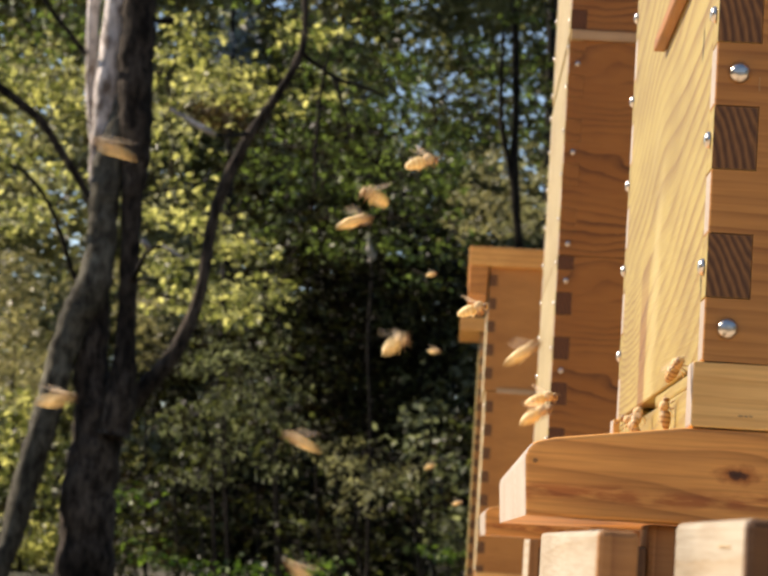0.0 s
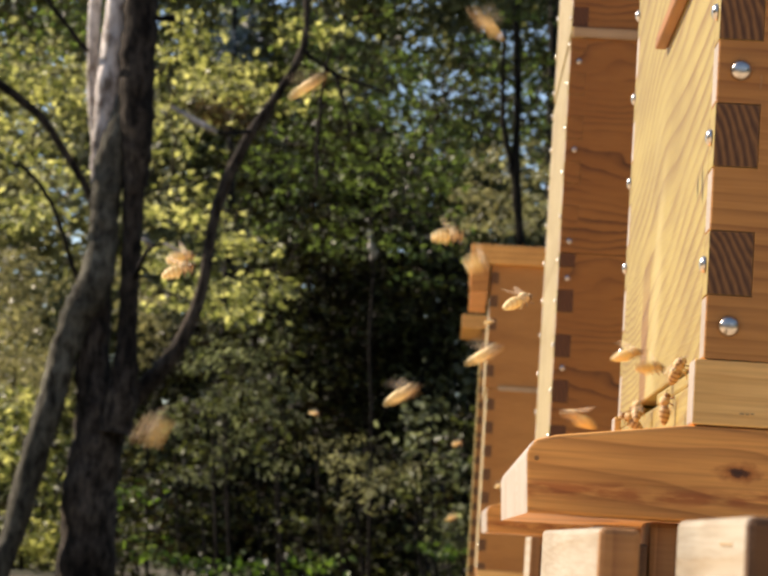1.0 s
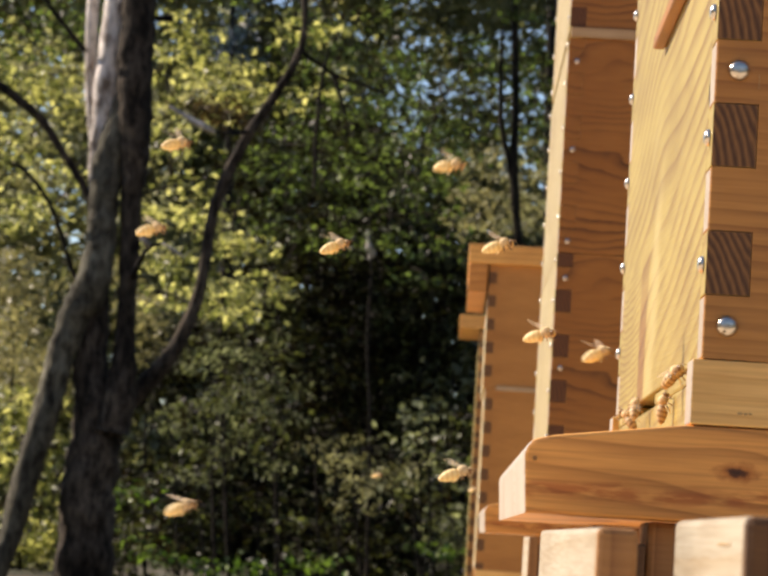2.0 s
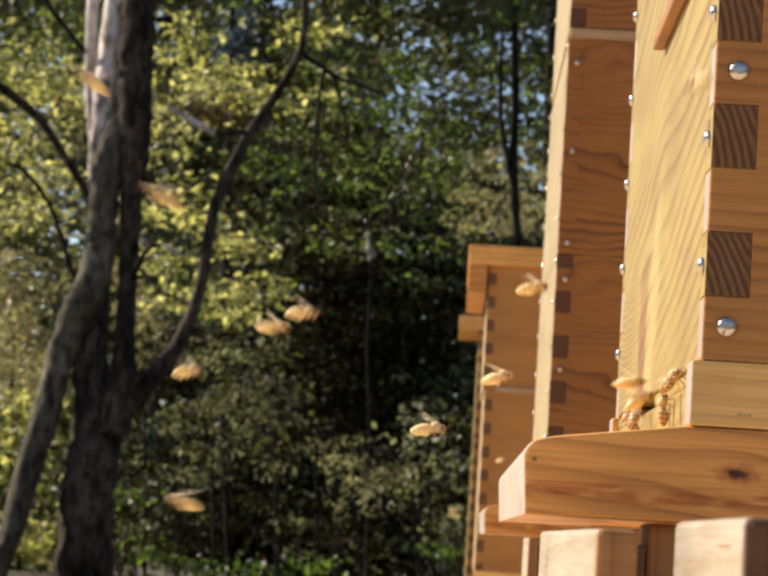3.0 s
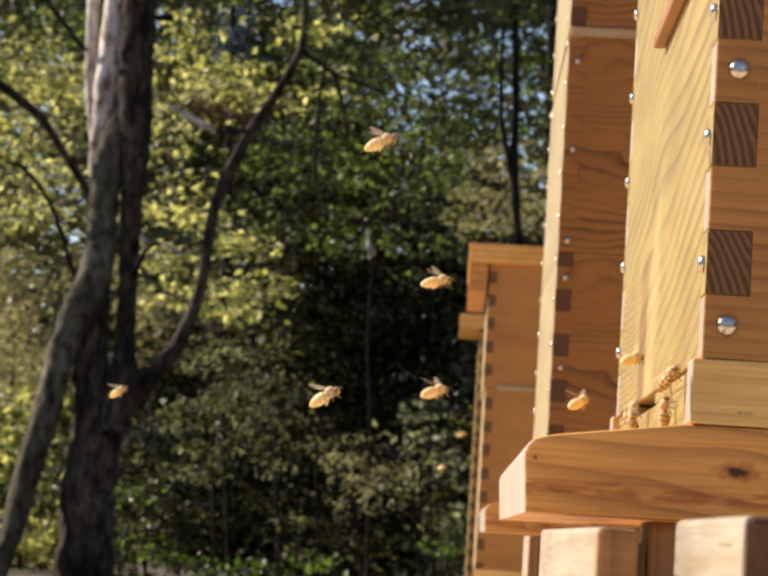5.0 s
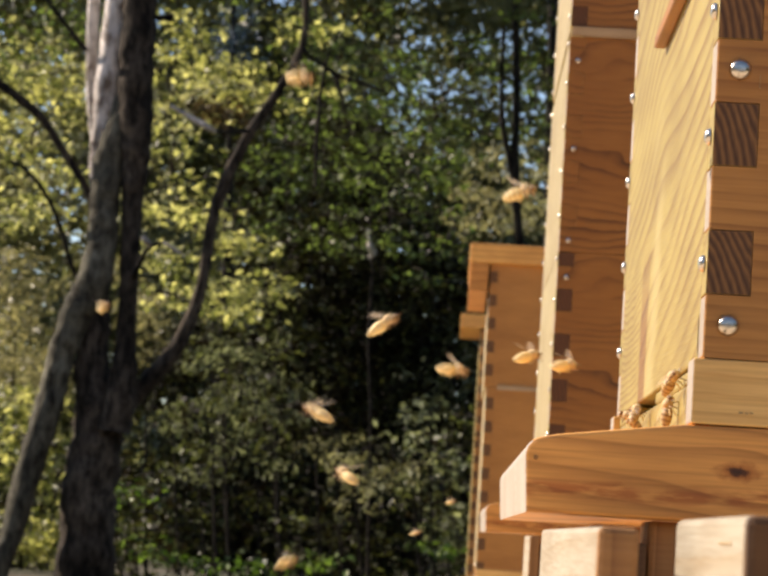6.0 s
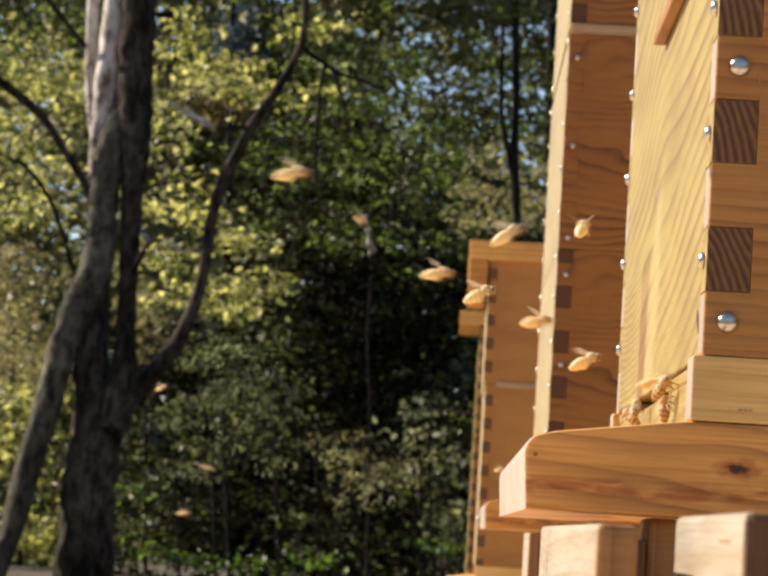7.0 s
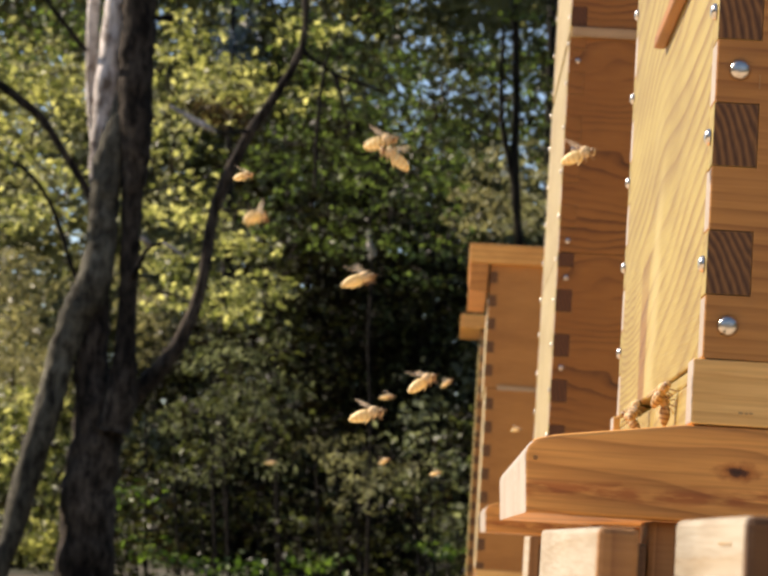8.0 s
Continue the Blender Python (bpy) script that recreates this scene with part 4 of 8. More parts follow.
leaves("dead_leaves", [(-1.27, 11.60, 2.53, 0.06), (-1.35, 11.70, 2.57, 0.05), (-1.19, 11.60, 2.49, 0.05)], 400, 0.034, LEAF_BROWN, main_tree, 67, label="withered brown leaves")
# no tree known here: added for a hazy blue patch between the leaves
spruce = thing("spruce", "bluish foliage added for the hazy blue gap in the leaves", "tree", "trees")
bm = bmesh.new()
tube(bm, [(-2.50, 26.0, 0, 0.10), (-2.65, 26.0, 3.0, 0.07), (-2.80, 26.0, 6.4, 0.02)], 8, 0.1)
part("trunk", bm, DARK_BARK, spruce, smooth=True)
leaves("foliage", [(-2.80, 26.00, 5.92, 0.22), (-2.89, 26.00, 5.75, 0.16), (-2.67, 26.00, 5.71, 0.18), (-2.80, 26.00, 6.09, 0.16)], 300, 0.055, LEAF_BLUE, spruce, 62, droop=0.8)
shade_bush = thing("bush", "grey-green cedar bush under the leaning limb, shade in its colour", "bush")
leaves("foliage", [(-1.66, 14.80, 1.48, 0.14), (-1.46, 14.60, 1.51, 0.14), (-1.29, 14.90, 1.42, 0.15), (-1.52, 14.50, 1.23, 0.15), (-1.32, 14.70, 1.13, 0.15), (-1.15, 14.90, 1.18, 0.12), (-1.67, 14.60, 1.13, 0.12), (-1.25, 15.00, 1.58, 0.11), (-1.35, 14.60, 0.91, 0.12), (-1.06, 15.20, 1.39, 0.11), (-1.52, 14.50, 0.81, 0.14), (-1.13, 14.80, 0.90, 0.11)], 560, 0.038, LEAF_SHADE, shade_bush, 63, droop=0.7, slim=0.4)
side_cedar = thing("cedar", "pale olive cedar beside the slim tree, haze in its colour", "tree", "trees")
leaves("foliage", [(0.10, 20.00, 3.52, 0.17), (0.21, 20.00, 3.32, 0.21), (0.01, 20.20, 3.29, 0.17), (0.50, 20.10, 3.43, 0.17), (0.56, 20.30, 3.72, 0.14), (0.15, 20.40, 3.76, 0.15), (0.43, 20.00, 3.20, 0.17)], 300, 0.055, LEAF_GREY, side_cedar, 64, droop=0.5, slim=0.5)
back_cedar = thing("cedar", "olive trees behind the yellow-green leaves, haze and sunlight in their colour", "tree", "trees")
leaves("foliage", [(-4.31, 22.00, 4.22, 0.34), (-3.94, 22.00, 3.77, 0.34), (-4.40, 22.50, 3.59, 0.33), (-3.87, 22.40, 4.46, 0.28), (-2.91, 22.00, 4.26, 0.27), (-2.18, 22.00, 4.53, 0.23), (-2.94, 22.20, 3.77, 0.21), (-2.99, 22.40, 3.37, 0.23), (-4.39, 22.70, 4.83, 0.33), (-2.58, 22.20, 4.55, 0.23), (-2.79, 22.00, 2.96, 0.21)], 130, 0.065, LEAF_CEDAR, back_cedar, 65, droop=0.4, spread=(2.4, 0.7))
thicket = thing("thicket", "dense evergreen thicket, its deep shade put into the leaf colour", "shrub", kind="stuff")
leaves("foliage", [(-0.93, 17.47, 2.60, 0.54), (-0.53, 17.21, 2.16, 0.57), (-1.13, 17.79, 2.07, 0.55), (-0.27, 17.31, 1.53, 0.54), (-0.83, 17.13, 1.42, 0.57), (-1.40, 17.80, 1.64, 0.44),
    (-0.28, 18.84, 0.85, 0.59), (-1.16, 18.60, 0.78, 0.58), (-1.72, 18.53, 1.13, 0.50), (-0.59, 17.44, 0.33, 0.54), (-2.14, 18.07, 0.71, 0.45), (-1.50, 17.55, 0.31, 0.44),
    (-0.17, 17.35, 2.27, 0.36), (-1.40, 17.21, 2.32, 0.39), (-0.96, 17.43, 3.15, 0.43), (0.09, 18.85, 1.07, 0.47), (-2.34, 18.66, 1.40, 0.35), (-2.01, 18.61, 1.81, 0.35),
    (-0.62, 18.60, 3.15, 0.42), (-1.46, 16.80, 2.91, 0.24), (-1.66, 17.00, 3.22, 0.19), (-1.30, 17.00, 3.24, 0.18)], 430, 0.052, LEAF_SHADE_CORE, thicket, 14)
bush = thing("bush", "leafy understorey bush, deep shade put into its leaf colour", "bush")
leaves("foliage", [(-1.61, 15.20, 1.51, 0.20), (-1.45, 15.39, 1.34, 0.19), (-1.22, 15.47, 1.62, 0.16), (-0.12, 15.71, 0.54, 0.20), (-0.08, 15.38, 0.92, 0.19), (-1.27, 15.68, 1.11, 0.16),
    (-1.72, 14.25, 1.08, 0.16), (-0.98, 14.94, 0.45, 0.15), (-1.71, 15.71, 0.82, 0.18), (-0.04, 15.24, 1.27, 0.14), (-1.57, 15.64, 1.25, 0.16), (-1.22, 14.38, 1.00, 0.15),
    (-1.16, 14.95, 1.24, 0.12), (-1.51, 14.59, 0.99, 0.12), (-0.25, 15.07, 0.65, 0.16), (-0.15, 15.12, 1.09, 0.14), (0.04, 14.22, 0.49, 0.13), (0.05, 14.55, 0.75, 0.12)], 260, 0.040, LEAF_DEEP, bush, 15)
cedar = thing("cedar", "low grey-green cedar sprays, sunlight put into their colour", "bush")
leaves("foliage", [(-0.61, 14.23, 0.91, 0.16), (-0.45, 14.26, 0.80, 0.16), (-0.71, 13.99, 0.87, 0.12), (-0.52, 13.81, 0.70, 0.13), (-0.81, 13.60, 0.99, 0.10), (-0.28, 14.13, 0.87, 0.10)], 420, 0.040, LEAF_CEDAR, cedar, 16, droop=0.6, slim=0.4)
edge_bush = thing("bush", "leafy green bush at the thicket's edge, shade put into its colour", "bush")
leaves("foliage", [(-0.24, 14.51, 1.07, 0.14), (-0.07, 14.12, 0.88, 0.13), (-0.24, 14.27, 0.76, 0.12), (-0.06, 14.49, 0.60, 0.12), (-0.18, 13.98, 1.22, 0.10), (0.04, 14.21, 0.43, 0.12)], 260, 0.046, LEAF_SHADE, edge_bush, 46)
fresh_bush = thing("bush", "low bush with fresh bright green leaves", "bush")
leaves("foliage", [(-1.76, 13.49, 0.28, 0.13), (-1.38, 13.58, 0.28, 0.11), (-1.15, 13.53, 0.27, 0.11), (-1.89, 13.56, 0.64, 0.08), (-0.76, 13.53, 0.29, 0.10), (-0.10, 13.73, 0.36, 0.11)], 150, 0.042, LEAF_FRESH, fresh_bush, 26)
far_bush = thing("bush", "grey-green brush behind the tree, haze put into its colour", "bush")
leaves("foliage", [(-3.60, 18.72, 2.31, 0.31), (-3.36, 18.44, 1.94, 0.31), (-3.68, 19.24, 1.59, 0.32), (-3.19, 18.32, 1.56, 0.23), (-2.57, 19.06, 2.21, 0.20), (-2.51, 18.79, 1.87, 0.19),
    (-2.46, 18.29, 2.07, 0.15), (-2.82, 19.01, 2.43, 0.16)], 460, 0.055, LEAF_GREY, far_bush, 17, slim=0.5)
sunny_bush = thing("bush", "bush at the clearing's edge with sunlight put into its colour", "bush")
leaves("foliage", [(-3.48, 18.56, 1.25, 0.27), (-3.38, 19.74, 0.66, 0.20), (-3.47, 18.40, 1.01, 0.23), (-3.63, 19.33, 0.80, 0.36), (-3.28, 18.34, 0.26, 0.34), (-3.24, 18.60, 1.03, 0.23),
    (-3.24, 19.80, 0.06, 0.33)], 340, 0.055, LEAF_SUN, sunny_bush, 18)
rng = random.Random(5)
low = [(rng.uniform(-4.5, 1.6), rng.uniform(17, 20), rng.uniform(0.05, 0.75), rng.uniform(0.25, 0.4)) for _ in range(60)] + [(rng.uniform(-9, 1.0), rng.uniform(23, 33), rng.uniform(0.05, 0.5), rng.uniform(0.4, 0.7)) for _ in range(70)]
brush = thing("undergrowth", "low undergrowth along the wood's edge, shade put into its colour", "undergrowth", kind="stuff")
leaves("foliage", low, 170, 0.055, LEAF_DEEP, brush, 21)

# unseen, added to block light: a roof over the thicket and a leafy neighbour beside the view, which keep the stems in
# shade
roof = [(rng.uniform(-2.6, 3.5), rng.uniform(12.5, 22), rng.uniform(5.2, 7.5), rng.uniform(0.6, 1.1)) for _ in range(75)]
shading_roof_tree = tree("tree", "unseen tall tree, added so its leafy roof shades the thicket", [[(1.9, 18.0, 0, 0.16), (1.85, 18.0, 3.0, 0.13), (1.7, 17.6, 6.5, 0.09)]], DARK_BARK)
leaves("crown", roof, 42, 0.09, LEAF_MID, shading_roof_tree, 22)
side = [(rng.uniform(-7.5, -3.6), rng.uniform(12.2, 16.5), rng.uniform(0.6, 1.9), rng.uniform(0.35, 0.55)) for _ in range(15)]
side = [c for c in side if c[0] < -0.25 * c[1] - 0.4]
shading_side_tree = tree("tree", "unseen low leafy tree beside the clearing, added to shade the stems", [[(-5.6, 14.2, 0, 0.15), (-5.5, 14.2, 1.2, 0.12), (-5.3, 14.4, 2.4, 0.07)]])
leaves("crown", side, 60, 0.08, LEAF_SUN, shading_side_tree, 23)

woods = thing("woods", "distant mixed woodland closing the view, haze in its colour", "woods", kind="stuff")
far = []
for i in range(620):
    x, z = rng.uniform(-10, 6), rng.uniform(0, 13)
    if z > 5.8 and -1.4 < x < 2.6 and rng.random() < 0.5:
        continue
    if z > 6 and rng.random() < 0.2:
        continue
    far.append((x, rng.uniform(36, 46), z, rng.uniform(0.5, 1.0)))
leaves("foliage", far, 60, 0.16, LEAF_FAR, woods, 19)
# out of view: woods added to block sky light and darken screw reflections
behind = []
for i in range(230):
    a = radians(rng.choice((rng.uniform(-55, 62), rng.uniform(-200, -140))))
    r = rng.uniform(13, 18)
    behind.append((r * math.cos(a), r * math.sin(a) + 1.0, rng.uniform(0.2, 6.0), rng.uniform(0.8, 1.5)))
for i in range(150):
    a = radians(rng.uniform(-142, -52))
    r = rng.uniform(26, 32)
    behind.append((r * math.cos(a), r * math.sin(a), rng.uniform(0.3, 4.5), rng.uniform(0.9, 1.5)))
unseen_woods = thing("woods", "unseen woodland closing the clearing, added to shape light and reflections", "woods", kind="stuff")
leaves("foliage", behind, 10, 0.42, LEAF_FAR, unseen_woods, 24)
stems(bush, [(-1.59, 15.00, 1.50), (-1.19, 15.00, 1.59), (-0.08, 15.00, 0.91), (-1.81, 15.00, 1.11), (-1.63, 15.00, 0.81), (-1.50, 15.00, 1.22), (-1.16, 15.00, 1.24), (-0.25, 15.00, 0.65), (0.04, 15.00, 0.48)])
stems(edge_bush, [(-0.23, 14.20, 1.05), (-0.24, 14.20, 0.76), (-0.18, 14.20, 1.23)])
stems(cedar, [(-0.60, 14.00, 0.91), (-0.71, 14.00, 0.87), (-0.84, 14.00, 1.01)])
stems(far_bush, [(-3.65, 19.00, 2.34), (-3.63, 19.00, 1.58), (-2.56, 19.00, 2.21), (-2.55, 19.00, 2.13)])
stems(sunny_bush, [(-3.56, 19.00, 1.27), (-3.58, 19.00, 1.03), (-3.40, 19.00, 0.25), (-3.11, 19.00, 0.07)])
stems(shade_bush, [(-1.46, 14.60, 1.45), (-1.29, 14.90, 1.38), (-1.52, 14.50, 1.18), (-1.15, 14.90, 1.12)])
stems(fresh_bush, [(-1.76, 13.49, 0.28), (-1.38, 13.58, 0.28), (-1.15, 13.53, 0.27), (-0.76, 13.53, 0.28)])


# ================= bees =================
def bee_body_material(name="banded_amber", pale=(0.93, 0.78, 0.44), band=(0.82, 0.60, 0.28), clear=0.3):
    """Amber abdomen with dark bands across its length; the bands run over x."""
    m, nt, p = mat(name)
    tc = nt.nodes.new("ShaderNodeTexCoord")
    sep = nt.nodes.new("ShaderNodeSeparateXYZ")
    nt.links.new(tc.outputs["Object"], sep.inputs[0])
    mul = nt.nodes.new("ShaderNodeMath")
    mul.operation = "MULTIPLY"
    mul.inputs[1].default_value = 520.0
    nt.links.new(sep.outputs["X"], mul.inputs[0])
    fr = nt.nodes.new("ShaderNodeMath")
    fr.operation = "FRACT"
    nt.links.new(mul.outputs[0], fr.inputs[0])
    col = ramp(nt, fr.outputs[0], [(0.0, pale), (0.50, pale), (0.70, band), (0.95, band), (1.0, pale)])
    nt.links.new(col, p.inputs["Base Color"])
    p.inputs["Roughness"].default_value = 0.55
    tr = nt.nodes.new("ShaderNodeBsdfTranslucent")
    tr.inputs[0].default_value = (*[0.95 * c for c in pale], 1)
    mx = nt.nodes.new("ShaderNodeMixShader")
    mx.inputs[0].default_value = clear
    nt.links.new(p.outputs[0], mx.inputs[1])
    nt.links.new(tr.outputs[0], mx.inputs[2])
    nt.links.new(mx.outputs[0], nt.nodes["Material Output"].inputs[0])
    return m


def fuzz_material():
    m, nt, p = mat("golden_fuzz")
    n = node(nt, "ShaderNodeTexNoise", Scale=2200.0, Detail=3.0)
    tc = nt.nodes.new("ShaderNodeTexCoord")
    nt.links.new(tc.outputs["Object"], n.inputs[0])
    nt.links.new(ramp(nt, n.outputs["Fac"], [(0.3, (0.46, 0.31, 0.15)), (0.65, (0.78, 0.60, 0.36))]), p.inputs["Base Color"])
    p.inputs["Roughness"].default_value = 0.9
    b = node(nt, "ShaderNodeBump", Strength=0.8, Distance=0.0004)
    nt.links.new(n.outputs["Fac"], b.inputs["Height"])
    nt.links.new(b.outputs[0], p.inputs["Normal"])
    return m


def wing_material():
    m, nt, p = mat("wing_membrane")
    p.inputs["Base Color"].default_value = (0.85, 0.74, 0.62, 1)
    p.inputs["Roughness"].default_value = 0.3
    tr = nt.nodes.new("ShaderNodeBsdfTranslucent")
    tr.inputs[0].default_value = (0.85, 0.74, 0.6, 1)
    gl = nt.nodes.new("ShaderNodeBsdfTransparent")
    a, b = nt.nodes.new("ShaderNodeMixShader"), nt.nodes.new("ShaderNodeMixShader")
    a.inputs[0].default_value, b.inputs[0].default_value = 0.5, 0.88
    nt.links.new(p.outputs[0], a.inputs[1])
    nt.links.new(tr.outputs[0], a.inputs[2])
    nt.links.new(a.outputs[0], b.inputs[1])
    nt.links.new(gl.outputs[0], b.inputs[2])
    nt.links.new(b.outputs[0], nt.nodes["Material Output"].inputs[0])
    return m


BANDED, DUSKY, FUZZ, WING = bee_body_material(), bee_body_material("banded_brown", (0.62, 0.45, 0.24), (0.29, 0.165, 0.07), 0.15), fuzz_material(), wing_material()
BEE_DARK = mat("dark_chitin")[0]
BEE_DARK.node_tree.nodes["Principled BSDF"].inputs["Base Color"].default_value = (0.24, 0.13, 0.055, 1)
BEE_DARK.node_tree.nodes["Principled BSDF"].inputs["Roughness"].default_value = 0.35


def egg(bm, centre, half, taper=0.0, bend=0.0, segs=14, rings=10):
    made = bmesh.ops.create_uvsphere(bm, u_segments=segs, v_segments=rings, radius=1, matrix=Matrix.Rotation(radians(90), 4, "Y"))["verts"]
    for v in made:
        k = 1 + taper * v.co.x
        v.co = Vector((centre[0] + v.co.x * half[0], centre[1] + v.co.y * half[1] * k, centre[2] + v.co.z * half[2] * k - bend * (v.co.x - 1) ** 2))


def build_bee(label, group, airborne=True):
    """A honey bee about 14 mm long, head towards +x, wings raised or folded."""
    b = thing("honey_bee", label, "bee", group)
    bm = bmesh.new()
    egg(bm, (-0.0036, 0, -0.0003), (0.0050, 0.0027, 0.0026), 0.2, 0.0003)
    part("abdomen", bm, BANDED if airborne else DUSKY, b, "amber abdomen with darker bands", True)
    bm = bmesh.new()
    egg(bm, (0.0023, 0, 0.0006), (0.0026, 0.0026, 0.0025))
    part("thorax", bm, FUZZ, b, "golden furry thorax", True)
    bm = bmesh.new()
    egg(bm, (0.0053, 0, 0.0), (0.0012, 0.0020, 0.0018), 0, 0, 12, 8)
    for s in (-1, 1):
        egg(bm, (0.0055, s * 0.0013, 0.0003), (0.0007, 0.0005, 0.0011), 0, 0, 8, 6)
    head = part("head", bm, (FUZZ, BEE_DARK), b, "", True)
    for i, f in enumerate(head.data.polygons):
        f.material_index = 1 if abs(f.center.y) > 0.0011 else 0
    for s in (-1, 1):
        bm = bmesh.new()
        tube(bm, [(0.0060, s * 0.0005, 0.0006, 0.00018), (0.0072, s * 0.0011, 0.0009, 0.00014), (0.0078, s * 0.0016, 0.0001, 0.00010)], 5)
        part("antenna", bm, BEE_DARK, b, "", True)
        bm = bmesh.new()
        for length, wide, lift, back in ((0.0090, 0.0030, 0.0, 0.0), (0.0062, 0.0020, -0.0004, -0.0012)):
            pts = []
            for k in range(14):
                a = 2 * math.pi * k / 14
                u, w = 0.5 - 0.5 * math.cos(a), math.sin(a) * (0.75 + 0.25 * math.cos(a + 2.6))
                pts.append(bm.verts.new((back - u * length * 0.35 + w * wide * 0.5, u * length * 0.94, lift)))
            f = bm.faces.new(pts)
        geom = bmesh.ops.extrude_face_region(bm, geom=bm.faces[:])["geom"]
        for v in geom:
            if isinstance(v, bmesh.types.BMVert):
                v.co.z += 0.00006
        turn = Matrix.Rotation(radians(30 if airborne else 8), 4, "X") if airborne else Matrix.Rotation(radians(58), 4, "Z")
        if airborne:
            turn = Matrix.Rotation(radians(30), 4, "Z") @ turn
        flip = Matrix.Diagonal((1, s, 1, 1))
        bmesh.ops.transform(bm, matrix=Matrix.Translation((0.0022, s * 0.0012, 0.0024)) @ flip @ turn, verts=bm.verts[:])
        bmesh.ops.recalc_face_normals(bm, faces=bm.faces[:])
        part("wing", bm, WING, b, "clear wing")
        for k, (x, dx) in enumerate(((0.0036, 0.0012), (0.0020, -0.0004), (0.0008, -0.0022))):
            bm = bmesh.new()
            out = 1.0 if not airborne else 0.55
            tube(bm, [(x, s * 0.0012, -0.0010, 0.00030), (x + dx * 0.5, s * (0.0012 + 0.0020 * out), -0.0018 - 0.0002 * k, 0.00026),
                      (x + dx, s * (0.0014 + 0.0026 * out), (-0.0026 - 0.0002 * k) if airborne else -0.0031, 0.00030), (x + dx * 1.5, s * (0.0016 + 0.0026 * out), (-0.0028 - 0.0004 * k) if airborne else -0.0036, 0.00014)], 5)
            part("leg", bm, BEE_DARK if k < 2 else BANDED, b, "", True)
    for piece in b.children:
        piece.data.transform(Matrix.Scale(0.86, 4))
    return b


def flock(first, count):
    return [first] + [copy_thing(first, Matrix.Translation((0, 0, 0))) for _ in range(count - 1)]


NEAR = flock(build_bee("sunlit amber honey bee hovering before the hives", "flying bees"), 40)
FAR = flock(build_bee("small distant honey bee flying by the farther hives", "distant bees"), 15)
WALKERS = flock(build_bee("honey bee crawling at the hive entrance", "bees at the entrance", False), 4)


def fly(bee, rows):
    """Rows: seconds, x, y, z, heading (0 is towards the hives) and nose angle (minus is up)."""
    walk(bee, [(t, pose(x, y, z, 0, nose, turn)) for t, x, y, z, turn, nose in rows])



